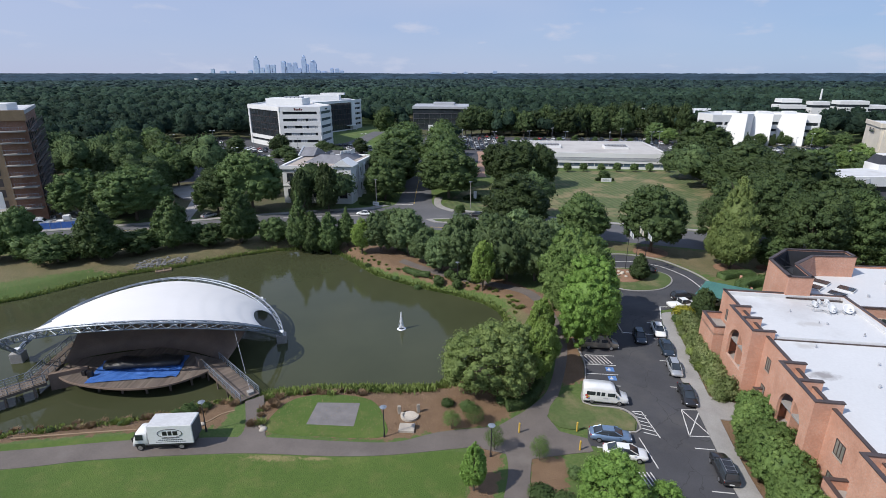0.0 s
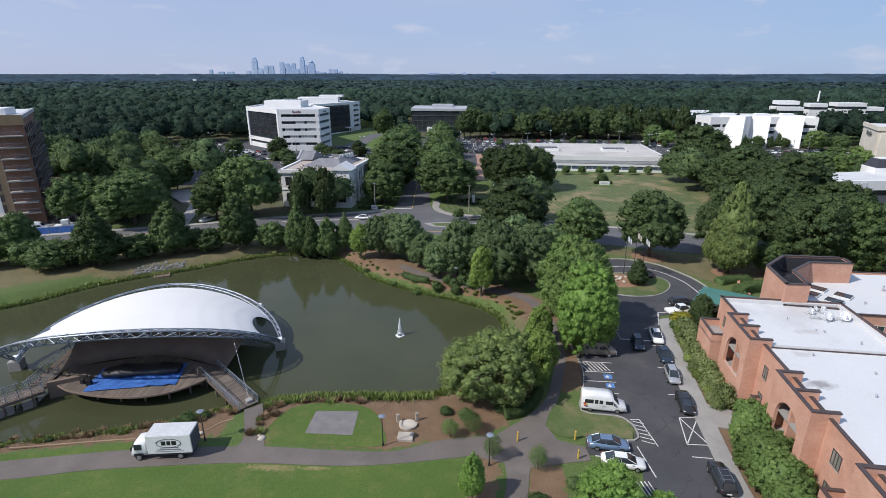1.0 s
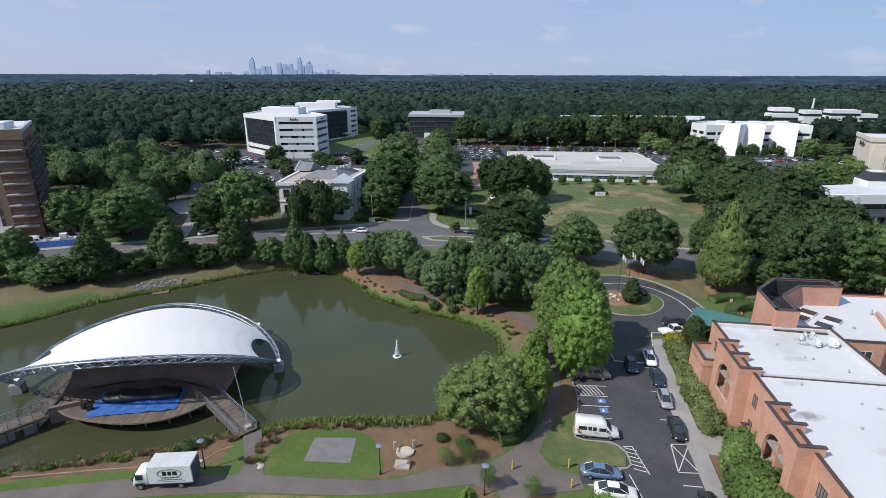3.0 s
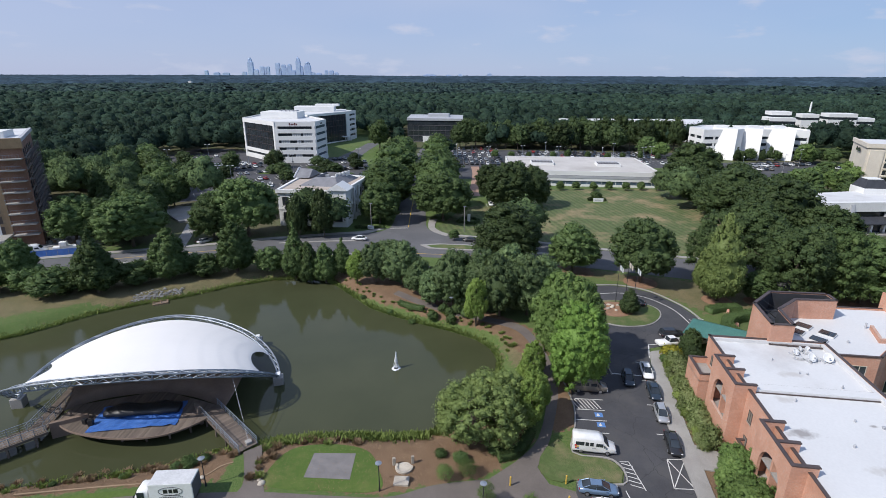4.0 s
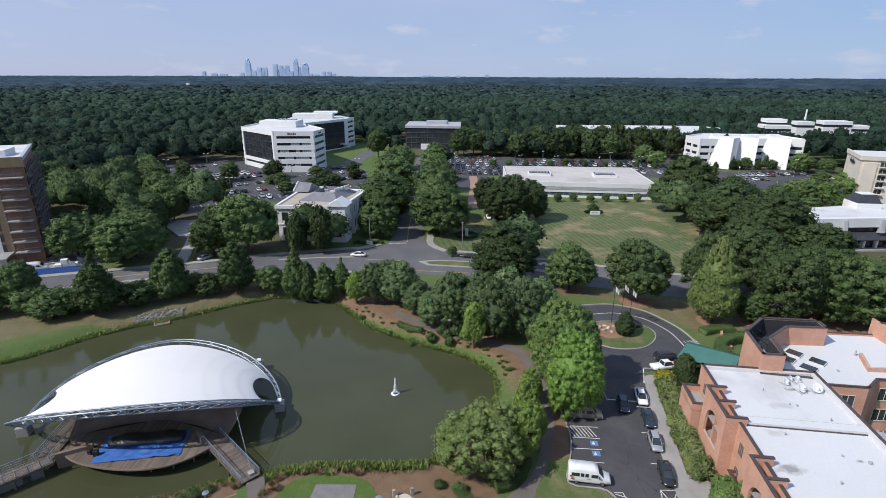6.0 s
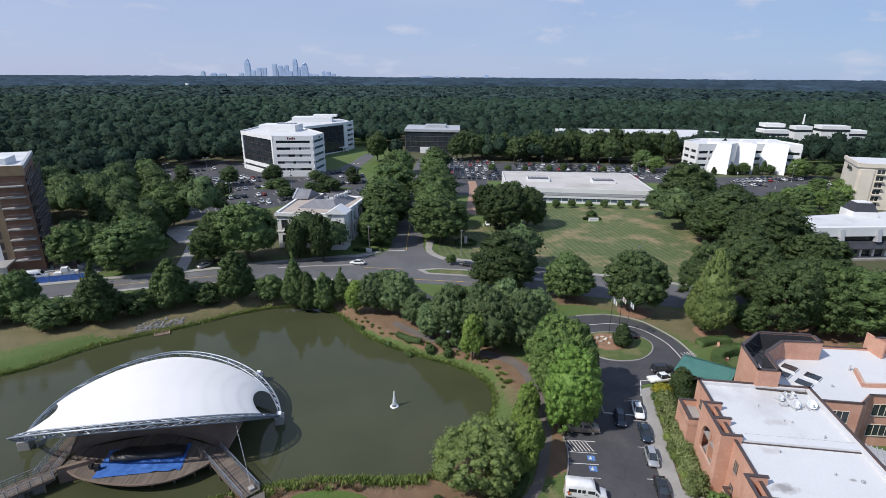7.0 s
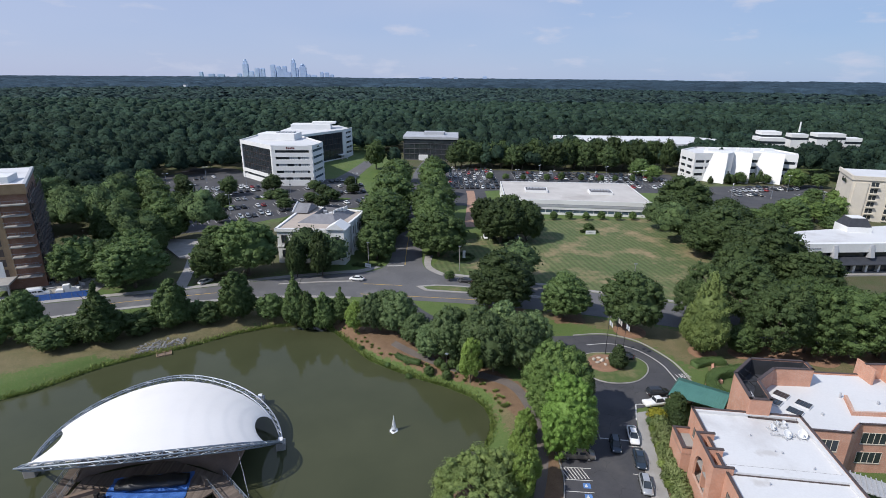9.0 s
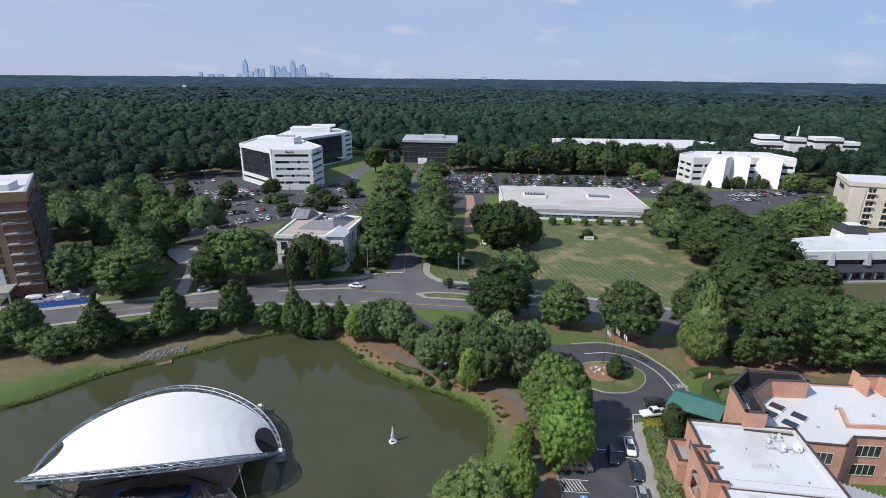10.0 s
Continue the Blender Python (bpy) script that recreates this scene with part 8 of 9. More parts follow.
car("pickup", P_WHITE, 42.6, 86.9, 12, "white pickup truck parked by the entrance")
car("sedan", P_WHITE, 48.2, 87.6, 15, "white sedan under the entrance canopy")
car("hatch", P_NAVY, 30.6, 74.6, UP + 180, "dark blue car driving through the car park")
rb = thing("roof_bars", "silver roof bars on a black estate car", "roof bars", at=pose(29.5, 45.0, 0.05, 0, 0, UP + 2))
for yy in (-0.5, 0.5):
    bm = bmesh.new()
    rod(bm, (-1.9, yy, 1.8), (0.2, yy, 1.8), 0.03)
    part("bar", bm, M_RIM, rb)
for xx in (-1.6, -1.0, -0.1):
    bm = bmesh.new()
    rod(bm, (xx, -0.55, 1.82), (xx, 0.55, 1.82), 0.025)
    part("bar", bm, M_RIM, rb)


def van(mat, x, y, heading, label, tall=2.55, z=0.05, glass_band=True):
    v = thing("van", label, "van", at=pose(x, y, z, 0, 0, heading))
    ring = lambda w, z0, z1: [(w * 0.94, z0), (w, z0 + 0.2), (w, z0 + 0.62 * (z1 - z0)), (w * 0.93, z0 + 0.86 * (z1 - z0)), (w * 0.78, z1)] + [(-q, s) for q, s in [(w * 0.94, z0), (w, z0 + 0.2), (w, z0 + 0.62 * (z1 - z0)), (w * 0.93, z0 + 0.86 * (z1 - z0)), (w * 0.78, z1)][::-1]]
    smooth(part("body", loft([(-2.85, 0.92, 0.5, tall - 0.25), (-2.75, 0.99, 0.35, tall - 0.05), (-2.0, 1.0, 0.32, tall), (0.5, 1.0, 0.32, tall), (1.05, 0.99, 0.32, tall - 0.25), (1.75, 0.97, 0.32, 1.42), (2.0, 0.96, 0.34, 1.3), (2.7, 0.9, 0.4, 1.08), (2.85, 0.8, 0.48, 0.95)], ring), mat, v))
    for side in (-1, 1):
        for x0, x1 in ((-2.45, -1.35), (-1.2, -0.75), (-0.6, -0.15), (0.2, 1.1)):
            part("window", boxed(x0, x1, side * 1.0 - 0.025, side * 1.0 + 0.025, 1.32, 1.85 if x0 < 0 else 1.8), M_GLASS, v)
        part("headlight", boxed(2.66, 2.82, side * 0.68 - 0.14, side * 0.68 + 0.14, 0.75, 0.95), M_LAMPGLASS, v)
        part("tail_light", boxed(-2.86, -2.76, side * 0.85 - 0.07, side * 0.85 + 0.07, 0.9, 1.3), M_REDLAMP, v)
        part("mirror", boxed(1.2, 1.35, side * 1.15 - 0.1, side * 1.15 + 0.1, 1.35, 1.65, None, 0.03), M_BLACK, v)
    wsm = bmesh.new()
    ws = [wsm.verts.new(p) for p in ((1.14, -0.82, tall - 0.42), (1.14, 0.82, tall - 0.42), (1.78, 0.9, 1.44), (1.78, -0.9, 1.44), (1.09, -0.82, tall - 0.47), (1.09, 0.82, tall - 0.47), (1.7, 0.9, 1.42), (1.7, -0.9, 1.42))]
    for f in ((0, 1, 2, 3), (7, 6, 5, 4), (0, 3, 7, 4), (1, 5, 6, 2), (0, 4, 5, 1), (3, 2, 6, 7)):
        wsm.faces.new([ws[i] for i in f])
    bmesh.ops.translate(wsm, vec=(0.05, 0, 0.05), verts=wsm.verts)
    part("windscreen", solid(wsm), M_GLASS, v)
    tyre, rim = wheel_mesh(0.38)
    for wx in (-1.7, 1.75):
        for side in (-1, 1):
            w = part("wheel", tyre, None, v)
            w.location = (wx, side * 0.88, 0.38)
            part("rim", rim, None, w)
    part("bumper", boxed(2.78, 2.92, -0.85, 0.85, 0.42, 0.6, None, 0.03), M_GREY, v)
    return v


wv = van(P_WHITE, 20.3, 57.9, -9, "white high-roofed passenger van parked in a bay")
for i in range(4):
    part("sign_bar", boxed(0.0 + i * 0.14 - 0.3, 0.08 + i * 0.14 - 0.3, -1.035, -1.005, 0.95, 1.1), M_GREY, wv)
for k, (dx, dz, mm) in enumerate(((-2.5, 0.8, M_SIGNRED), (-2.35, 1.0, M_YELLOW), (-2.6, 1.15, M_SIGNRED), (-2.3, 0.7, P_BLUE))):
    part("decal", boxed(dx, dx + 0.3, -1.035, -1.004, dz, dz + 0.22), mm, wv, "small coloured decal")
van(P_BROWN, 23.3, 72.0, -6, "taupe passenger van parked under trees")


def box_truck():
    t = thing("box_truck", "white box truck with a plain sign parked on the path", "truck", at=pose(-32.7, 48.6, 0.05, 0, 0, 184.5))
    part("cargo_box", boxed(-3.4, 1.55, -1.2, 1.2, 0.95, 3.35, None, 0.04), M_WHITE, t, "white cargo box")
    part("roof_panel", boxed(-3.36, 1.51, -1.16, 1.16, 3.35, 3.37), M_CREAMWHITE, t, "pale grey roof")
    # flat dark panel stands for the shade inside the open rear
    part("rear_dark_panel", boxed(-3.44, -3.39, -1.08, 1.08, 1.02, 3.2), M_DARKGREY, t, "dark panel in place of the shaded open rear")
    part("chassis", boxed(-3.3, 3.4, -0.45, 0.45, 0.55, 0.92), M_DARKSTEEL, t)
    cab = loft([(1.78, 0.98, 0.62, 2.36), (1.86, 1.0, 0.58, 2.42), (2.7, 1.0, 0.58, 2.42), (3.05, 0.99, 0.56, 2.28), (3.42, 0.98, 0.5, 1.5), (3.5, 0.96, 0.5, 0.9), (3.52, 0.9, 0.52, 0.8)], body_ring)
    smooth(part("cab", cab, M_WHITE, t))
    for side in (-1, 1):
        part("window", boxed(2.25, 3.08, side * 0.98 - 0.05, side * 0.98 + 0.05, 1.42, 2.12), M_GLASS, t)
        part("wheel_arch", boxed(2.2, 3.2, side * 0.97 - 0.06, side * 0.97 + 0.06, 0.55, 0.92), M_BLACK, t)
        part("side_skirt", boxed(-3.2, 1.6, side * 1.1 - 0.04, side * 1.1 + 0.04, 0.72, 0.93), M_DARKSTEEL, t)
        part("mirror", boxed(3.2, 3.3, side * 1.25 - 0.1, side * 1.25 + 0.1, 1.5, 2.0, None, 0.03), M_BLACK, t)
        part("headlight", boxed(3.45, 3.55, side * 0.7 - 0.15, side * 0.7 + 0.15, 0.72, 0.92), M_LAMPGLASS, t)
    ws = bmesh.new()
    vs = [ws.verts.new(p) for p in ((3.08, -0.8, 2.2), (3.08, 0.8, 2.2), (3.42, 0.86, 1.45), (3.42, -0.86, 1.45))]
    ws.faces.new(vs)
    r = bmesh.ops.extrude_face_region(ws, geom=ws.faces[:])
    bmesh.ops.translate(ws, vec=(0.05, 0, 0.04), verts=[q for q in r["geom"] if isinstance(q, bmesh.types.BMVert)])
    part("windscreen", solid(ws), M_GLASS, t)
    tyre, rim = wheel_mesh(0.42)
    for wx in (-1.9, 2.7):
        for side in (-1, 1):
            w = part("wheel", tyre, None, t)
            w.location = (wx, side * 0.95, 0.42)
            part("rim", rim, None, w)
    part("fairing", boxed(1.4, 1.62, -0.9, 0.9, 0.9, 2.4), M_DARKGREY, t)
    # the company mark on the side: an oval with plain bars, and lines of small bars below
    for s in (-1, 1):
        oval = bmesh.new()
        n = 28
        for k in range(n):
            a0, a1 = 2 * math.pi * k / n, 2 * math.pi * (k + 1) / n
            rod(oval, (-0.9 + 1.35 * math.cos(a0), s * 1.215, 2.35 + 0.56 * math.sin(a0)), (-0.9 + 1.35 * math.cos(a1), s * 1.215, 2.35 + 0.56 * math.sin(a1)), 0.035, seg=4)
        mark = part("mark", oval, M_BLACK, t, "dark oval outline")
        for i, (x0, x1) in enumerate(((-1.75, -1.25), (-1.12, -0.72), (-0.58, -0.1))):
            part("sign_bar", boxed(x0, x1, s * 1.2 - 0.016, s * 1.2 + 0.016, 2.08, 2.62), M_BLACK, mark)
        for z, x0, x1, hgt in ((1.68, -1.9, 0.1, 0.09), (1.42, -2.2, 0.5, 0.13), (1.2, -2.5, 0.8, 0.07)):
            k = 14
            for i in range(k):
                xa = x0 + (x1 - x0) * i / k
                part("sign_bar", boxed(xa, xa + (x1 - x0) / k * 0.72, s * 1.2 - 0.014, s * 1.2 + 0.014, z, z + hgt), M_DARKGREY, mark)
    return t


box_truck()

# cars in the car parks further off, and on the road
FLEET = [P_WHITE, P_SILVER, P_BLACK, P_NAVY, P_BLACK, P_BROWN, P_SILVER, P_NAVY, P_BLACK, P_WHITE, P_SILVER, P_BLACK, P_NAVY, P_SILVER, P_BLACK, P_WHITE, P_BLACK, P_RED]
TINTS = {P_WHITE.name: "white", P_SILVER.name: "silver", P_BLACK.name: "black", P_NAVY.name: "dark blue", P_RED.name: "red", P_BROWN.name: "taupe"}
rng = random.Random(11)


BAYS = bmesh.new()


def row_of_cars(a, b, step, heading, fill, group):
    a, b = Vector((*a, 0)), Vector((*b, 0))
    n = int((b - a).length / step)
    for i in range(n + 1):
        p = a.lerp(b, i / n)
        box(BAYS, -2.6, 2.6, -0.07, 0.07, 0.0, 0.045, pose(p.x, p.y, 0, 0, 0, heading))
    for i in range(n):
        if rng.random() < fill:
            p = a.lerp(b, (i + 0.5) / n)
            mat = rng.choice(FLEET)
            shape = rng.choice(("sedan", "suv", "hatch", "sedan"))
            car(shape, mat, p.x + rng.uniform(-0.2, 0.2), p.y + rng.uniform(-0.3, 0.3), heading + rng.choice((0, 180)) + rng.uniform(-2, 2), TINTS[mat.name] + " car in an office car park", 0.03, group, False)


G = "cars in the car parks"
for a, b, h, f in [((-150, 268), (-112, 292), 122, 0.9), ((-142, 256), (-100, 282), 122, 0.9), ((-132, 240), (-84, 270), 122, 0.75), ((-120, 226), (-62, 262), 122, 0.6), ((-106, 212), (-58, 244), 122, 0.45), ((-90, 296), (-54, 312), 120, 0.7), ((-80, 284), (-46, 298), 120, 0.6), ((-70, 268), (-42, 280), 120, 0.55), ((-160, 300), (-140, 318), 122, 0.6), ((-60, 246), (-38, 258), 122, 0.7), ((-98, 222), (-66, 242), 122, 0.5), ((-128, 278), (-98, 294), 122, 0.8)]:
    row_of_cars(a, b, 3.0, h, f, G)
for y, f in ((292, 0.9), (300, 0.85), (309, 0.85), (318, 0.8), (326, 0.8), (335, 0.85), (343, 0.8), (351, 0.7)):
    row_of_cars((4 if y > 288 else 26, y), (34 if y > 300 else 40, y), 2.9, 90, f, G)
for y, f in ((300, 0.7), (311, 0.9), (323, 1.0), (331, 1.0), (341, 0.9)):
    row_of_cars((46, y), (140, y - 6), 3.0, 90, f * 0.8, G)
for a, b, f in [((160, 276), (176, 278), 0.8), ((163, 287), (186, 290), 1.0), ((190, 292), (206, 294), 0.9), ((172, 298), (204, 300), 0.7), ((196, 280), (214, 282), 0.6)]:
    row_of_cars(a, b, 3.0, 96, f, G)
row_of_cars((4, 262), (4, 286), 3.0, 0, 0.7, G)
row_of_cars((16, 196), (34, 197), 3.0, 90, 0.7, G)
tagged(new("parking_lines", mesh_of(BAYS, "parking_lines", M_PAINT)), "white bay lines in the office car parks", "marking", kind="stuff")
car("sedan", P_WHITE, -26.5, 150.8, 170, "white car driving on the road", 0.03)
car("pickup", P_RED, -62.0, 141.5, 195, "red pickup truck driving on the road", 0.03)
car("sedan", P_BLACK, 7.5, 150.0, 165, "dark car driving on the road", 0.03)
car("sedan", P_SILVER, -72.5, 147.5, 60, "silver car at the drive beside the road", 0.07)

# ---- shrubs, reeds and hedges ----
SHRUBS = {}


def shrub_mesh(mat, seed, kind):
    key = (mat.name, seed, kind)
    if key not in SHRUBS:
        r, nr = np.random.default_rng(seed + 40), None
        if kind == "ball":
            v, f, nr = crown_arrays("wide", seed, 1.0, 1.7, 40, 700, 0.07, ICO1, 0.0, False, 0.4)
            v[:, 2] = (v[:, 2] - v[:, 2].min()) * 0.95
        elif kind == "tuft":
            n = 170
            a, lean = r.uniform(0, 6.28, n), r.uniform(0.1, 0.9, n)
            base = np.stack([r.normal(0, 0.25, n), r.normal(0, 0.25, n), np.zeros(n)], 1)
            tip = base + np.stack([lean * np.cos(a), lean * np.sin(a), r.uniform(0.5, 1.0, n)], 1)
            side = np.stack([-np.sin(a), np.cos(a), np.zeros(n)], 1) * 0.06
            mid = (base + tip) / 2 + (0, 0, 0.12)
            v = np.stack([base - side * 0.5, mid - side, tip, mid + side], 1).reshape(-1, 3)
            i = np.arange(n)[:, None] * 4
            f = np.concatenate([i + (0, 1, 2), i + (0, 2, 3)])
        else:
            v, f, nr = crown_arrays("wide", seed, 1.0, 1.5, 26, 1300, 0.085, ICO1, 0.3)
            v[:, 2] -= 0.12
        SHRUBS[key] = mesh_from("shrub", v, f, mat, normals=nr)
    return SHRUBS[key]


SHRUB_COUNT = [0]


def shrub(x, y, r, h, mat=F_MID, kind="bush", label="leafy green shrub", group="", z=None):
    i = SHRUB_COUNT[0] = SHRUB_COUNT[0] + 1
    ob = new("shrub", shrub_mesh(mat, i % 3, kind))
    z = float(ground_height(np.array(x), np.array(y))) if z is None else z
    ob.matrix_basis = pose(x, y, z, 0, 0, i * 77 % 360) @ Matrix.Diagonal((r, r, h / (1.0 if kind == "tuft" else 1.5), 1))
    return tagged(ob, label, "shrub", group)


F_BLOSSOM = foliage("blossoming_leaves", (0.11, 0.165, 0.05), (0.36, 0.41, 0.19), 0.3, (0.15, 0.18, 0.05), 0.2)
rng = random.Random(21)
for i in range(15):
    s = i / 14
    shrub(40.2 - 3.6 * s + rng.uniform(-0.3, 0.3), 79.4 - 20.5 * s, rng.uniform(1.5, 2.1), rng.uniform(2.6, 4.0), F_BLOSSOM, "bush", "pale green flowering shrub along a brick wall", "shrubs along the hotel")
    shrub(38.7 - 3.6 * s + rng.uniform(-0.3, 0.3), 78.6 - 20.5 * s, rng.uniform(0.8, 1.3), rng.uniform(1.2, 2.2), F_BLOSSOM if i % 3 else F_REED, "bush", "low pale green shrub along a pavement", "shrubs along the hotel")
for x, y, r, h in ((37.0, 52.6, 2.0, 4.4), (35.6, 50.0, 2.4, 4.8), (35.1, 46.8, 2.5, 4.8), (34.8, 43.4, 2.4, 4.9), (34.2, 40.2, 2.2, 4.4), (34.0, 37, 2.2, 4.4), (36.9, 47.6, 1.6, 3.8), (36.2, 43.5, 1.5, 3.6)):
    plant(x - 0.4, y, h * 1.15, r * 1.22, "wide", F_SHRUB, 2, "dense green small tree beside a brick wall", "small trees along the hotel", 0.0)
shrub(40.6, 81.9, 2.0, 3.4, F_YELLOW, "bush", "yellow-green shrub beside the entrance")
plant(44.0, 82.4, 5.6, 2.0, "round", F_DARK, 1, "dense dark green small tree by the entrance")
plant(43.4, 79.4, 4.2, 1.6, "round", F_DARK, 1, "dense dark green small tree by the entrance")
for x, y, r in ((39.1, 81.0, 0.75), (39.0, 79.2, 0.6), (-2.6, 98.7, 1.05), (-0.3, 100.8, 1.0), (2.8, 100.1, 1.2), (1.3, 97.0, 1.0), (0.9, 99.4, 0.9), (4.4, 98.2, 1.0), (55.4, 83.2, 1.0), (56.5, 86.4, 0.9)):
    shrub(x, y, r * 1.35, r * 2.1, F_MID, "ball", "clipped round dark green bush", "clipped round bushes")
for x, y, r, h in ((-33.2, 54.6, 1.3, 1.6), (-34.6, 54.0, 0.9, 1.2), (-31.6, 55.6, 0.9, 1.1), (-41.0, 53.0, 0.7, 0.8), (-49.5, 52.0, 0.6, 0.7), (-7.6, 102.6, 1.0, 1.2), (-12, 102.9, 0.9, 0.9), (-7.0, 98.6, 1.1, 1.2), (-19, 110.0, 0.9, 1.0), (7, 57.3, 1.3, 1.5), (2.2, 55.8, 1.2, 1.4), (-0.4, 56.6, 1.0, 1.1), (9.3, 41.6, 1.6, 1.2), (11.5, 40.6, 1.5, 1.3), (8.4, 39.3, 1.3, 1.0), (13.5, 44.5, 1.1, 0.9)):
    shrub(x, y, r, h, F_MID, "bush", "leafy green shrub in a mulch bed", "shrubs in the beds")
for i in range(74):
    s = rng.random()
    if i < 36:
        x = -57 + 30 * s
        y = 51.2 + 5.2 * s + rng.uniform(-1.3, 1.6)
    else:
        x, y = rng.uniform(-24.6, -22.4), rng.uniform(51.8, 59.5)
        if i > 52:
            x, y = rng.uniform(-22, -9), rng.uniform(58.8, 60.6)
    shrub(x, y, rng.uniform(0.45, 0.85), rng.uniform(0.4, 0.8), F_BROWN if rng.random() < 0.7 else F_REED, "tuft", "dry brown tuft of grass in mulch", "dry tufts")
for i in range(46):
    s = i / 46
    p = curve_pts([(-25, 118.6, 0), (-18, 109.4, 0), (-8, 101.6, 0), (3, 95.9, 0), (9.6, 90, 0), (11.5, 83, 0)], 10)
    q = p[int(s * 50)]
    shrub(q.x + rng.uniform(0.2, 2.2), q.y + rng.uniform(0.2, 1.6), rng.uniform(0.3, 0.7), rng.uniform(0.3, 0.7), F_REED, "tuft", "pale green tuft of grass on the bank", "bank tufts")


def hedge(line, half, h, label):
    """A clipped hedge: a dense core with a skin of small leaves."""
    P = curve_pts([(x, y, 0) for x, y in line], 8)
    r = np.random.default_rng(len(line) * 31 + int(h * 10))
    core = along(line, half * 0.86, 0.0, h * 0.93)
    core.verts.ensure_lookup_table()
    core.verts.index_update()
    cv = np.array([v.co[:] for v in core.verts])
    bmesh.ops.triangulate(core, faces=core.faces[:])
    cf = np.array([[v.index for v in f.verts] for f in core.faces])
    core.free()
    ln = sum((b - a).length for a, b in zip(P, P[1:]))
    n = int(ln * (2 * half + 2 * h) * 55)
    k = r.integers(0, len(P) - 1, n)
    A, B = np.array([p[:] for p in P])[k], np.array([p[:] for p in P])[k + 1]
    c = A + (B - A) * r.uniform(0, 1, (n, 1))
    d = unit(B - A)
    s = np.stack([-d[:, 1], d[:, 0], np.zeros(n)], 1)
    per = r.uniform(0, 1, n)
    top = per < half / (half + h)
    off = np.where(top, r.uniform(-half, half, n), np.where(r.uniform(0, 1, n) < 0.5, -half, half))
    z = np.where(top, h, r.uniform(0.03, h, n))
    pos = c + s * off[:, None] + np.stack([np.zeros(n), np.zeros(n), z], 1) + r.normal(0, 0.04, (n, 3))
    nrm = unit(np.where(top[:, None], (0, 0, 1), s * np.sign(off)[:, None]) + r.normal(0, 0.5, (n, 3)))
    t = unit(np.cross(nrm, r.normal(size=(n, 3))))
    b = np.cross(nrm, t)
    L = r.uniform(0.06, 0.14, (n, 1))
    quad = np.stack([pos - t * L, pos - b * L * 0.6, pos + t * L, pos + b * L * 0.6], 1).reshape(-1, 3)
    i = np.arange(n)[:, None] * 4 + len(cv)
    ob = new("hedge", mesh_from("hedge", np.concatenate([cv, quad]), np.concatenate([cf, i + (0, 1, 2), i + (0, 2, 3)]), F_MID))
    return tagged(ob, label, "hedge")


hedge([(-10.2, 104.6), (-7.4, 102.6), (-4.6, 101.4)], 0.6, 0.9, "clipped dark green hedge beside the lakeside path")
hedge([(12.4, 61.2), (10.8, 58.0), (9.0, 56.4), (7.2, 55.9)], 0.7, 1.1, "low clipped hedge curving along the path")
hedge([(60.5, 87.0), (57.2, 88.4), (56.0, 91.4), (57.6, 95.2), (61.5, 97.4), (67, 98.6), (71.0, 97.0)], 1.1, 1.9, "tall clipped hedge curving round a lawn")
hedge([(72, 95.5), (80, 95.0), (88, 93.6), (95, 92.2)], 1.2, 1.2, "low clipped hedge behind the hotel")
hedge([(56.5, 101.0), (60, 102.4), (64, 102.6)], 1.1, 1.2, "low clipped hedge beside the lawn")


def reeds():
    """Reeds and rank grass along the water's edge."""
    r = np.random.default_rng(8)
    P = np.array(SHORE, float)
    V, F, off = [], [], 0
    for k in range(len(P)):
        a, b = P[k], P[(k + 1) % len(P)]
        if a[0] < -110 and b[0] < -110:
            continue
        ln = np.linalg.norm(b - a)
        nrm = np.array([-(b - a)[1], (b - a)[0]]) / ln
        test = (a + b) / 2 + nrm
        if in_poly(np.array(test[0]), np.array(test[1]), SHORE)[0]:
            nrm = -nrm
        thick = 170 if a[1] < 66 and a[0] > -27 else 42
        if a[0] < -30 and a[1] < 60:
            thick = 16
        if a[1] > 80:
            thick = 55
        n = int(ln * thick)
        s, o = r.uniform(0, 1, (n, 1)), np.abs(r.normal(0.2, 0.55, (n, 1)))
        if thick > 90:
            o = np.abs(r.normal(0.5, 1.0, (n, 1)))
        p = a + (b - a) * s + nrm * o
        z = ground_height(p[:, 0], p[:, 1])
        ang = r.uniform(0, 6.28, n)
        h = r.uniform(0.3, 0.85, n) * (1.35 if thick > 90 else 0.85)
        base = np.stack([p[:, 0], p[:, 1], z - 0.05], 1)
        tip = base + np.stack([np.cos(ang) * h * 0.45, np.sin(ang) * h * 0.45, h], 1)
        side = np.stack([-np.sin(ang), np.cos(ang), np.zeros(n)], 1) * (0.06 + 0.09 * r.random((n, 1)))
        mid = (base + tip) / 2 + (0, 0, 0.06)
        V.append(np.stack([base - side * 0.5, mid - side, tip, mid + side], 1).reshape(-1, 3))
        i = np.arange(n)[:, None] * 4 + off
        F += [i + (0, 1, 2), i + (0, 2, 3)]
        off += 4 * n
    ob = new("reeds", mesh_from("reeds", np.concatenate(V), np.concatenate(F), F_REED))
    return tagged(ob, "pale green reeds and rank grass along the shore", "reeds", kind="stuff")


reeds()


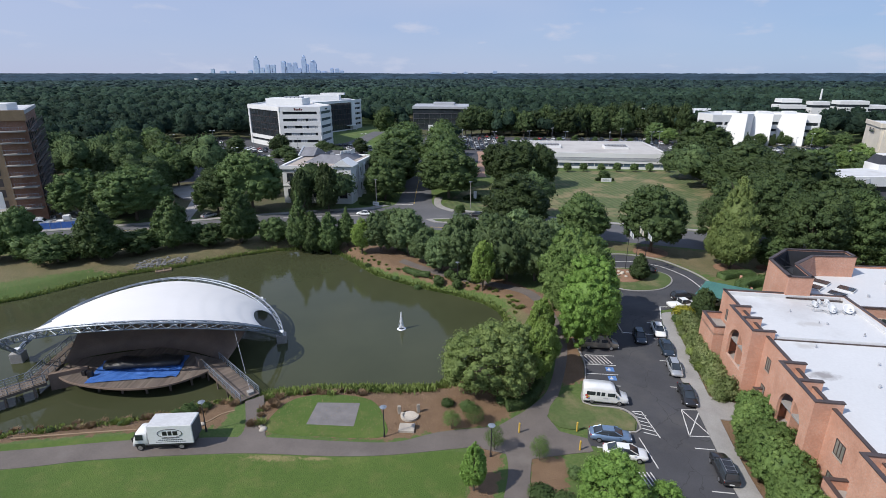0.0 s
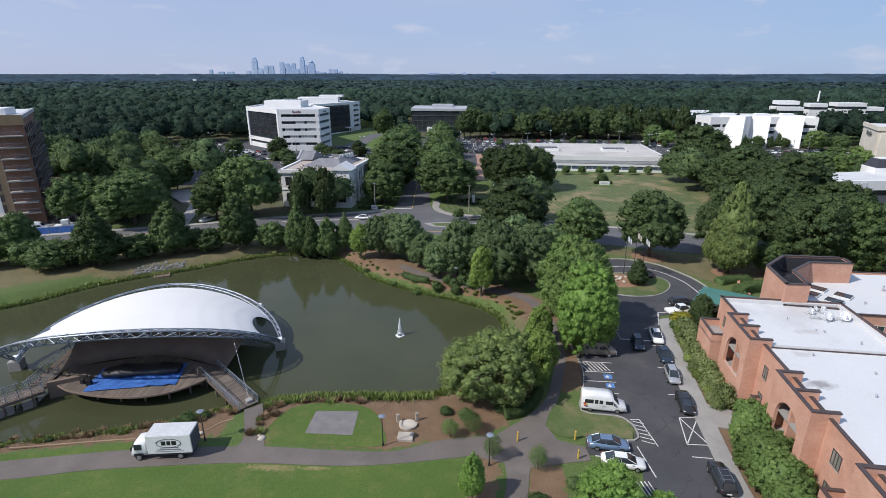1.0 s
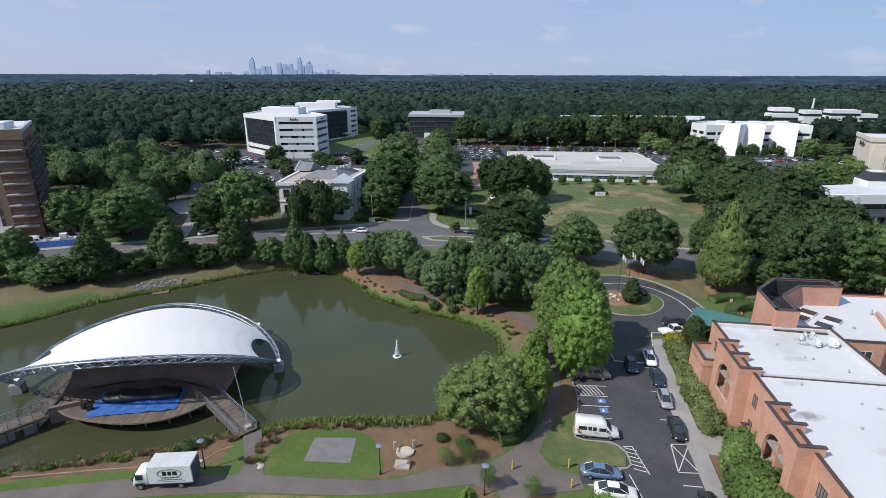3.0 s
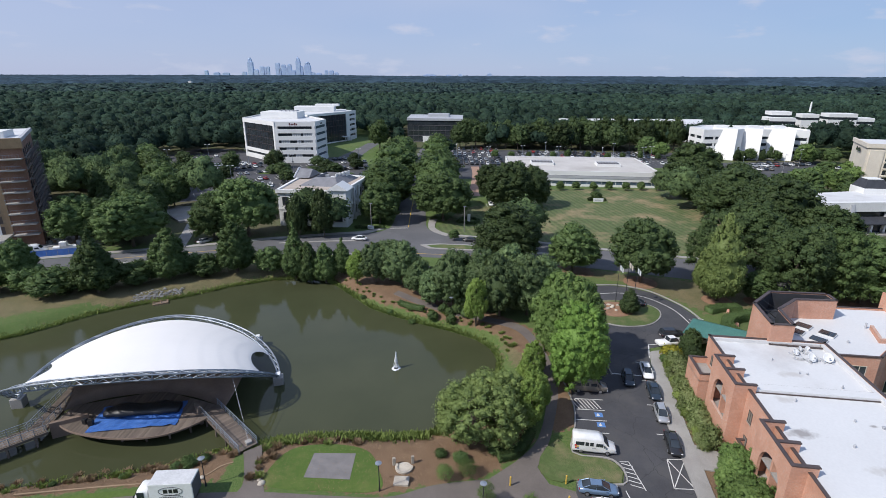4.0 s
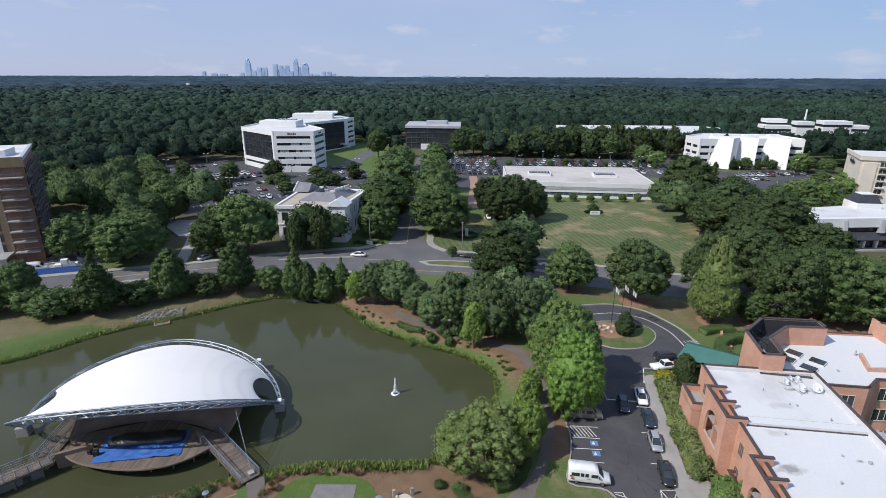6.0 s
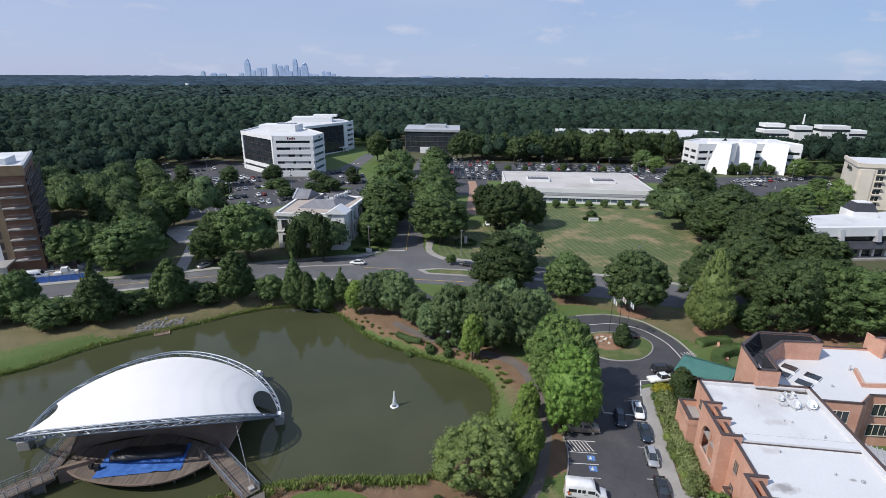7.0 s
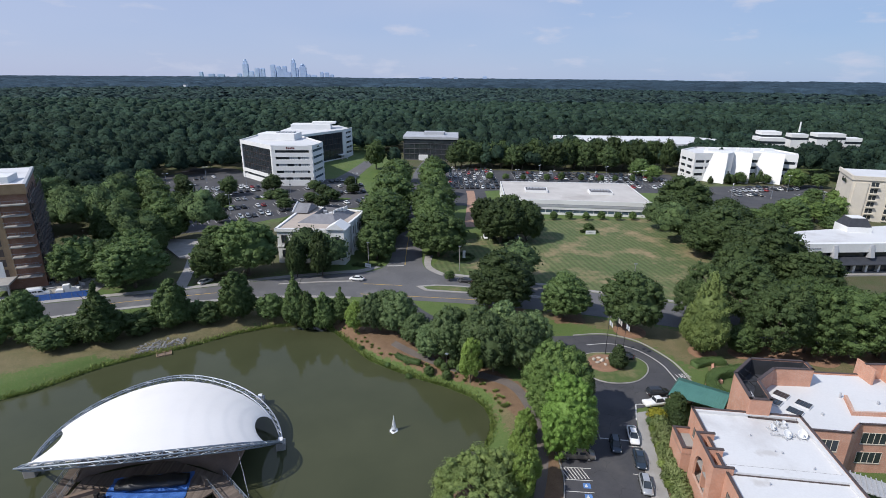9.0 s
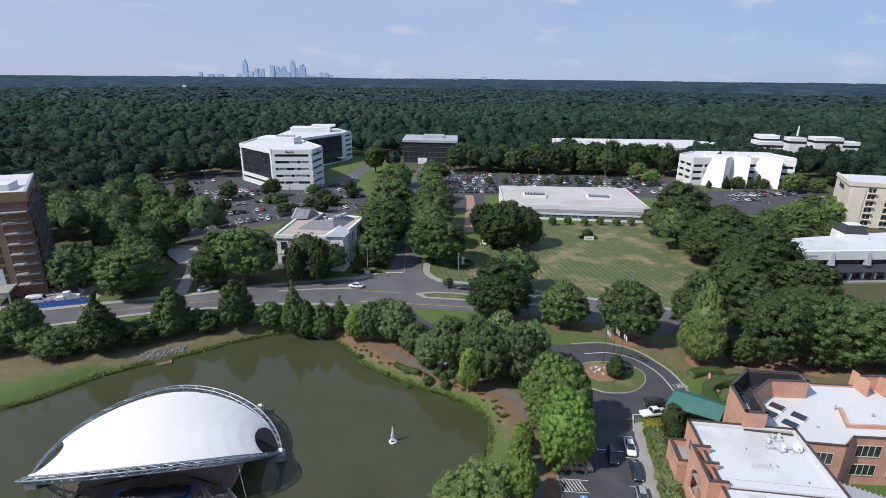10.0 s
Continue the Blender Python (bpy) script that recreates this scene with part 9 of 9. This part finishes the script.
def grass_tufts(name, polys, per, hgt, mat, label, seed):
    """Short blades that break up a stretch of grass."""
    r = np.random.default_rng(seed)
    V, F, off = [], [], 0
    for poly in polys:
        P = np.array(poly)
        lo, hi = P.min(0), P.max(0)
        n = int((hi - lo).prod() * per)
        p = r.uniform(lo, hi, (n, 2))
        p = p[in_poly(p[:, 0], p[:, 1], poly)[0]]
        n = len(p)
        z = ground_height(p[:, 0], p[:, 1])
        ang, h = r.uniform(0, 6.28, n), r.uniform(0.5, 1.2, n) * hgt
        base = np.stack([p[:, 0], p[:, 1], z - 0.01], 1)
        tip = base + np.stack([np.cos(ang) * h * 0.9, np.sin(ang) * h * 0.9, h], 1)
        side = np.stack([-np.sin(ang), np.cos(ang), np.zeros(n)], 1) * hgt * 0.3
        V.append(np.stack([base - side, tip, base + side], 1).reshape(-1, 3))
        F.append(np.arange(n)[:, None] * 3 + (0, 1, 2) + off)
        off += 3 * n
    ob = new(name, mesh_from(name, np.concatenate(V), np.concatenate(F), mat))
    return tagged(ob, label, "grass", kind="stuff")


F_DRYGRASS = foliage("dry_grass_blades", (0.15, 0.12, 0.055), (0.26, 0.21, 0.11), 0.2, (0.2, 0.16, 0.06), 0.1)
F_GREENGRASS = foliage("green_grass_blades", (0.06, 0.12, 0.02), (0.14, 0.22, 0.05), 0.25, (0.12, 0.18, 0.03), 0.1)
grass_tufts("grass", [DRY[0]], 5, 0.16, F_DRYGRASS, "rough dry grass on the pond bank", 3)
grass_tufts("grass", [GREEN[0]], 5, 0.14, F_GREENGRASS, "fresh green grass on the pond bank", 6)
grass_tufts("grass", MULCH[:2], 10, 0.16, F_BROWN, "dry litter of straw in the beds", 4)

# ---- park furniture and details ----
def park_lamp(x, y, h=4.1):
    l = thing("street_lamp", "slim dark park lamp with a flat round head", "street lamp", "park lamps", pose(x, y, float(ground_height(np.array(x), np.array(y)))))
    bm = bmesh.new()
    rod(bm, (0, 0, 0), (0, 0, h), 0.07, 0.05, 8)
    part("pole", bm, M_DARKSTEEL, l)
    bm = bmesh.new()
    rod(bm, (0, 0, 0), (0, 0, 0.5), 0.14, 0.1, 8)
    part("base", bm, M_DARKSTEEL, l)
    bm = bmesh.new()
    rod(bm, (0, 0, h), (0, 0, h + 0.1), 0.34, 0.42, 16)
    rod(bm, (0, 0, h + 0.1), (0, 0, h + 0.2), 0.42, 0.12, 16)
    part("head", bm, M_STEEL, l, "pale blue-grey metal head")
    bm = bmesh.new()
    rod(bm, (0, 0, h - 0.22), (0, 0, h), 0.1, 0.16, 10)
    part("lens", bm, M_LAMPGLASS, l)


for x, y in ((-7.8, 50.3), (-29.4, 50.9), (4.6, 47.2), (1.3, 99.0)):
    park_lamp(x, y)


def mast_lamp(x, y, h, turn, group="car park lamps"):
    l = thing("street_lamp", "tall grey car-park lamp with two heads", "street lamp", group, pose(x, y, 0, 0, 0, turn))
    bm = bmesh.new()
    rod(bm, (0, 0, 0), (0, 0, h), 0.12, 0.07, 6)
    part("pole", bm, M_STEEL, l)
    part("base", boxed(-0.3, 0.3, -0.3, 0.3, -0.2, 0.8), M_CONC, l)
    for s in (-1, 1):
        part("head", boxed(s * 1.1 - 0.45, s * 1.1 + 0.45, -0.22, 0.22, h - 0.05, h + 0.18, None, 0.04), M_WHITE, l)
    part("arm", boxed(-0.9, 0.9, -0.05, 0.05, h - 0.02, h + 0.06), M_STEEL, l)


for x, y in ((-150, 278), (-138, 300), (-122, 250), (-108, 282), (-96, 228), (-78, 262), (-72, 292), (-48, 284), (-118, 218), (6, 306), (24, 296), (44, 300), (64, 297), (88, 294), (112, 296), (134, 290), (176, 270), (196, 288), (150, 262), (118, 300), (60, 316), (100, 312)):
    mast_lamp(x, y, 9.5, (x * 13) % 90)
for x, y in ((-24.5, 163.5), (58, 144.5), (6.0, 160.0)):
    l = thing("utility_pole", "pale slim roadside pole", "pole", "roadside poles", pose(x, y, 0))
    bm = bmesh.new()
    rod(bm, (0, 0, -0.2), (0, 0, 8.5), 0.13, 0.09, 8)
    part("pole", bm, M_CONC, l)
    part("cap", boxed(-0.5, 0.5, -0.08, 0.08, 8.4, 8.6), M_STEEL, l)

for x, y, m, h in ((8.3, 51.3, M_YELLOW, 1.35), (15.3, 51.7, M_YELLOW, 1.25), (14.9, 48.4, M_YELLOW, 1.25)):
    b = thing("bollard", "yellow round-topped post beside the path" if m == M_YELLOW else "pale stone post beside the path", "bollard", at=pose(x, y, 0.02))
    bm = bmesh.new()
    rod(bm, (0, 0, 0), (0, 0, h), 0.11, 0.11, 12)
    rod(bm, (0, 0, h), (0, 0, h + 0.06), 0.11, 0.05, 12)
    part("post", bm, m, b)

# flagpoles on the island
for i, (x, y, h) in enumerate(((38.2, 106.0, 9.0), (39.8, 104.8, 10.0), (41.4, 104.0, 9.0))):
    f = thing("flagpole", "slim flagpole with a pale limp flag" if i != 1 else "tall slim flagpole with a pale limp flag", "flagpole", "flagpoles", pose(x, y, 0.25))
    bm = bmesh.new()
    rod(bm, (0, 0, 0), (0, 0, h), 0.08, 0.04, 8)
    part("pole", bm, M_DARKSTEEL, f)
    bm = bmesh.new()
    bmesh.ops.create_icosphere(bm, subdivisions=1, radius=0.1, matrix=Matrix.Translation((0, 0, h)))
    part("finial", bm, M_RIM, f)
    bm = bmesh.new()
    g = [[bm.verts.new((0.06 + 0.85 * u / 8, 0.14 * math.sin(u * 1.3 + i), h - 0.2 - 1.1 * v / 4 - 0.9 * (u / 8) ** 1.2)) for v in range(5)] for u in range(9)]
    for u in range(8):
        for v in range(4):
            bm.faces.new((g[u][v], g[u + 1][v], g[u + 1][v + 1], g[u][v + 1]))
    r = bmesh.ops.extrude_face_region(bm, geom=bm.faces[:])
    bmesh.ops.translate(bm, vec=(0, 0.012, 0), verts=[q for q in r["geom"] if isinstance(q, bmesh.types.BMVert)])
    part("flag", solid(bm), M_WHITE if i != 1 else M_CREAM, f, "pale flag")


def boulder_mesh(seed):
    r = np.random.default_rng(seed)
    v, f = ICO2
    q = v * (1 + 0.22 * np.sin(v @ r.normal(size=3) * 2.6 + r.uniform(0, 6)) [:, None] + r.normal(0, 0.05, (len(v), 1))) * (1, r.uniform(0.7, 1), r.uniform(0.5, 0.8))
    return mesh_from("rock", q, f, M_STONE)


ROCKS = [boulder_mesh(i) for i in range(5)]
rng = random.Random(5)
ROCKS_LOW = []
for i in range(4):
    v, f = ICO1
    ROCKS_LOW.append(mesh_from("rock", v * np.random.default_rng(i).uniform(0.75, 1.15, (len(v), 1)) * (1, 0.8, 0.6), f, M_RIPRAP))


def rock(x, y, s, label, group="", z=None, low=False):
    ob = new("rock", rng.choice(ROCKS_LOW if low else ROCKS))
    z = float(ground_height(np.array(x), np.array(y))) if z is None else z
    ob.matrix_basis = pose(x, y, z + 0.2 * s, 0, 0, rng.uniform(0, 360)) @ Matrix.Diagonal((s, s, s, 1))
    return tagged(ob, label, "rock", group)


for i in range(230):
    t = rng.random()
    x = -71.5 + 9.0 * t
    y = 106.6 + 5.2 * t + abs(rng.gauss(0.3, 1.2))
    rock(x, y, rng.uniform(0.16, 0.38), "grey riprap stone on the pond bank", "riprap stones", None, True)
out = thing("outlet", "rusty brown timber outlet frame at the water's edge", "outlet", at=pose(-65.2, 107.6, WATER_Z, 0, 0, 28))
for a in ((-1.6, 1.6, -1.0, -0.85), (-1.6, 1.6, 0.85, 1.0), (-1.6, -1.45, -0.85, 0.85), (1.45, 1.6, -0.85, 0.85), (-0.08, 0.08, -0.85, 0.85)):
    part("beam", boxed(*a, -0.6, 0.35), M_TAN, out)
part("grate", boxed(-1.45, 1.45, -0.85, 0.85, -0.5, 0.12), M_SHELL, out)
for x, y, s in ((-22.6, 51.3, 0.45), (-23.2, 51.9, 0.3), (36.6, 103.0, 0.6), (35.4, 102.2, 0.5), (37.0, 101.4, 0.45), (36.2, 104.2, 0.5), (34.8, 103.4, 0.55), (38.0, 103.8, 0.4), (-30.5, 52.2, 0.3)):
    rock(x, y, s, "pale boulder in a planting bed", "boulders", 0.2 if x > 30 else None)

# round stone monument, standing stones and a slab
mon = thing("monument", "round pale stone seat with two standing stones", "monument", at=pose(-5.1, 54.2, 0.0))
bm = bmesh.new()
rod(bm, (0, 0, -0.1), (0, 0, 0.1), 1.05, 1.0, 24)
part("disc", bm, M_STONE, mon)
bm = bmesh.new()
for k in range(14):
    a = radians(160 + k * 15.5)
    box(bm, -0.15, 0.15, -0.17, 0.17, 0.0, 0.3, pose(1.0 * math.cos(a), 1.0 * math.sin(a), 0, 0, 0, math.degrees(a)), 0.02)
part("rim", bm, M_STONE, mon)
for x, y in ((-1.35, 0.55), (1.05, 0.9)):
    part("standing_stone", boxed(-0.2, 0.2, -0.16, 0.16, -0.1, 1.15, pose(x, y, 0, 0, 0, 15), 0.04), M_STONE, mon)
sl = new("stone_slab", mesh_of(boxed(-0.95, 0.95, -0.75, 0.75, -0.1, 0.28, pose(-5.25, 51.8, 0, 0, 0, -3), 0.03), "stone_slab", M_STONE))
tagged(sl, "pale rectangular stone slab in mulch", "slab")

# beds and signs on the field
for (cx, cy, r, lab) in ((61.0, 204.0, 4.2, "white low sign among shrubs in a round bed"), (8.0, 172.5, 4.4, "white upright stone in a round clipped bed")):
    bm = bmesh.new()
    rod(bm, (cx, cy, -0.1), (cx, cy, 0.1), r, r, 28)
    structure("flower_bed", bm, M_GROUND, "round mulched flower bed", "bed")
    s = thing("sign", lab, "sign", at=pose(cx, cy, 0.1))
    if cx > 50:
        part("board", boxed(-2.0, 2.0, -1.8, -1.5, 0.0, 1.5, None, 0.03), M_WHITE, s)
        for i in range(6):
            part("sign_bar", boxed(-1.3 + i * 0.42, -1.0 + i * 0.42, -1.84, -1.8, 0.6, 0.95), M_GREY, s)
        for i in range(7):
            shrub(cx - 3 + i, cy + 0.6 + 0.5 * (i % 2), 1.0, 1.6, F_DARK, "bush", "dark green shrub in a round bed", "bed shrubs", 0.1)
        plant(cx, cy + 1.5, 4.4, 2.4, "round", F_MID, 0, "small round tree behind a sign")
    else:
        part("stone", boxed(-0.5, 0.5, -0.3, 0.3, 0.0, 2.6, None, 0.06), M_WHITE, s)
        for i in range(14):
            a = i * 0.449
            shrub(cx + 3.2 * math.cos(a), cy + 3.2 * math.sin(a), 0.9, 1.0, F_DARK, "ball", "clipped dark green bush in a round bed", "bed shrubs", 0.1)
sg = thing("sign", "low white sign beside the side street", "sign", at=pose(-24.5, 161.8, 0.1, 0, 0, -25))
part("board", boxed(-1.1, 1.1, -0.15, 0.15, 0.2, 1.4, None, 0.03), M_WHITE, sg)
for i in range(4):
    part("sign_bar", boxed(-0.8 + i * 0.4, -0.52 + i * 0.4, -0.17, -0.15, 0.7, 1.0), M_GREY, sg)
for i in range(9):
    shrub(-29.5 + i * 1.1, 163.6 + 0.6 * math.sin(i * 2), 1.0, 1.3, F_DARK, "bush", "dark clipped shrub beside the corner", "corner shrubs")

# building site by the brick block
structure("site_yard", prismed([(-150, 122), (-101, 136.5), (-104, 158), (-119, 152), (-121, 138), (-150, 128)], -0.1, 0.04), M_CONC, "bare pale ground of a building site", "yard")
fe = thing("fence", "blue screened site fence along the road", "fence")
a, b = Vector((-118, 131.6, 0)), Vector((-100.6, 137.6, 0))
n = 7
for i in range(n):
    p, q = a.lerp(b, i / n), a.lerp(b, (i + 1) / n)
    m, ln = face_frame((p.x, p.y), (q.x, q.y))
    part("screen", boxed(0.06, ln - 0.06, -0.03, 0.03, 0.1, 1.9, m), M_TARP, fe)
    part("post", boxed(-0.05, 0.05, -0.06, 0.06, 0, 2.0, m), M_STEEL, fe)
van(P_WHITE, -116.0, 137.2, 22, "white van on a building site")
mc = thing("material_stack", "white wrapped pallets of building material", "pallet stack", at=pose(-109.5, 139.5, 0.04, 0, 0, 20))
for i, (x, y, z, s) in enumerate(((-1.6, 0, 0, 1.0), (0.6, 0.4, 0, 1.1), (0.2, -0.3, 1.4, 0.9), (2.4, 0.2, 0, 0.9), (-0.4, 2.0, 0, 1.0))):
    part("pallet_load", boxed(x - s, x + s, y - s * 0.8, y + s * 0.8, z, z + 1.35, None, 0.12), M_WHITE, mc)
dm = thing("skip", "long open steel container with rubble", "container", at=pose(-107, 147, 0.04, 0, 0, 70))
for a4 in ((-3.2, 3.2, -1.2, -1.1, 0.0, 1.6), (-3.2, 3.2, 1.1, 1.2, 0.0, 1.6), (-3.2, -3.1, -1.1, 1.1, 0.0, 1.6), (3.1, 3.2, -1.1, 1.1, 0.0, 1.6), (-3.1, 3.1, -1.1, 1.1, 0.0, 0.9)):
    part("side", boxed(*a4), M_GREY, dm)
for i in range(14):
    x, y = -120 + rng.uniform(0, 14), 142 + rng.uniform(0, 10)
    p = new("timber", mesh_of(boxed(-rng.uniform(0.8, 2), rng.uniform(0.8, 2), -0.3, 0.3, 0.04, rng.uniform(0.3, 0.9), pose(x, y, 0, 0, 0, rng.uniform(0, 180))), "timber", rng.choice((M_TAN, M_CONC, M_GREY))))
    tagged(p, "stack of loose building material on bare ground", "building material", "site clutter")

# islands of trees in the car parks
for x, y, h, r in ((-132, 262, 11, 5.2), (-112, 268, 11.5, 5.5), (-92, 276, 11, 5.6), (-104, 240, 8, 4.4), (-80, 252, 8.5, 4.6), (-62, 268, 7, 4.5), (-56, 258, 6.5, 4.5), (-70, 280, 7, 4.2), (-52, 292, 7, 4), (-124, 222, 8, 4), (-74, 238, 7, 4), (-96, 216, 7, 3.6), (-58, 244, 7, 4), (-148, 290, 8, 4), (-88, 262, 5, 4), (-66, 256, 5, 4), (-48, 276, 6, 4)):
    plant(x, y, h, r, "round", F_DARK, 0, "rounded green tree on a car-park island", "car park trees")
rng = random.Random(77)
for i in range(22):
    plant(8 + i * 6.9 + rng.uniform(-2, 2), 360 - i * 0.45 + rng.uniform(-4, 6), rng.uniform(17, 25), rng.uniform(5.8, 8.6), "round", F_DARK, 0, "full green tree behind a car park", "trees behind the car park")
for i in range(10):
    plant(30 + i * 11 + rng.uniform(-2, 2), 317 - i * 0.5, rng.uniform(4, 6.5), rng.uniform(1.8, 2.6), "round", F_MID, 0, "small green tree on a car-park island", "car park trees")
plant(-45.0, 352.0, 22.0, 8.0, "round", F_MID, 0, "tall green tree on an office lawn", "office trees")
plant(132.0, 322.0, 10.0, 6.0, "round", F_SHRUB, 0, "light green tree beside a car park", "car park trees")
plant(128.0, 334.0, 12.0, 6.5, "round", F_MID, 0, "light green tree beside a car park", "car park trees")
for x, y, h, r in ((186, 254, 7, 5), (128, 228, 8, 6), (163, 310, 6, 1.8), (176, 309, 7, 1.9), (214, 303, 9, 5), (222, 300, 9, 5), (232, 290, 10, 5), (176, 240, 8, 5), (192, 262, 8, 5), (206, 262, 9, 5), (172, 222, 10, 5), (160, 228, 10, 6), (148, 205, 8, 5), (162, 205, 9, 6)):
    plant(x, y, h, r, "round" if r > 2.5 else "cone", F_MID if r > 2.5 else F_DARK, 0, "green tree beside the office car park", "office trees")
for i in range(7):
    cx, cy = -130 + i * 13, 262 - (i % 3) * 9
    structure("tree_island", prismed([(p.x, p.y) for p in curve_pts([(cx - 5, cy - 1, 0), (cx, cy - 2.6, 0), (cx + 5, cy + 1, 0), (cx, cy + 2.6, 0)], 5, True)], -0.1, 0.14), M_LAWN, "kerbed grass island in the car park", "island")

# lettering on the drive
cu = bpy.data.curves.new("lane_text", "FONT")
cu.body, cu.size, cu.extrude = "LANE", 2.0, 0.004
tx = new("lane_text", cu)
tx.matrix_basis = pose(51.2, 96.2, 0.068, 0, 0, 12) @ Matrix.Diagonal((0.62, 1.2, 1, 1))
cu.materials.append(M_PAINT)
tagged(tx, "worn white lettering on the asphalt", "marking", kind="structure")
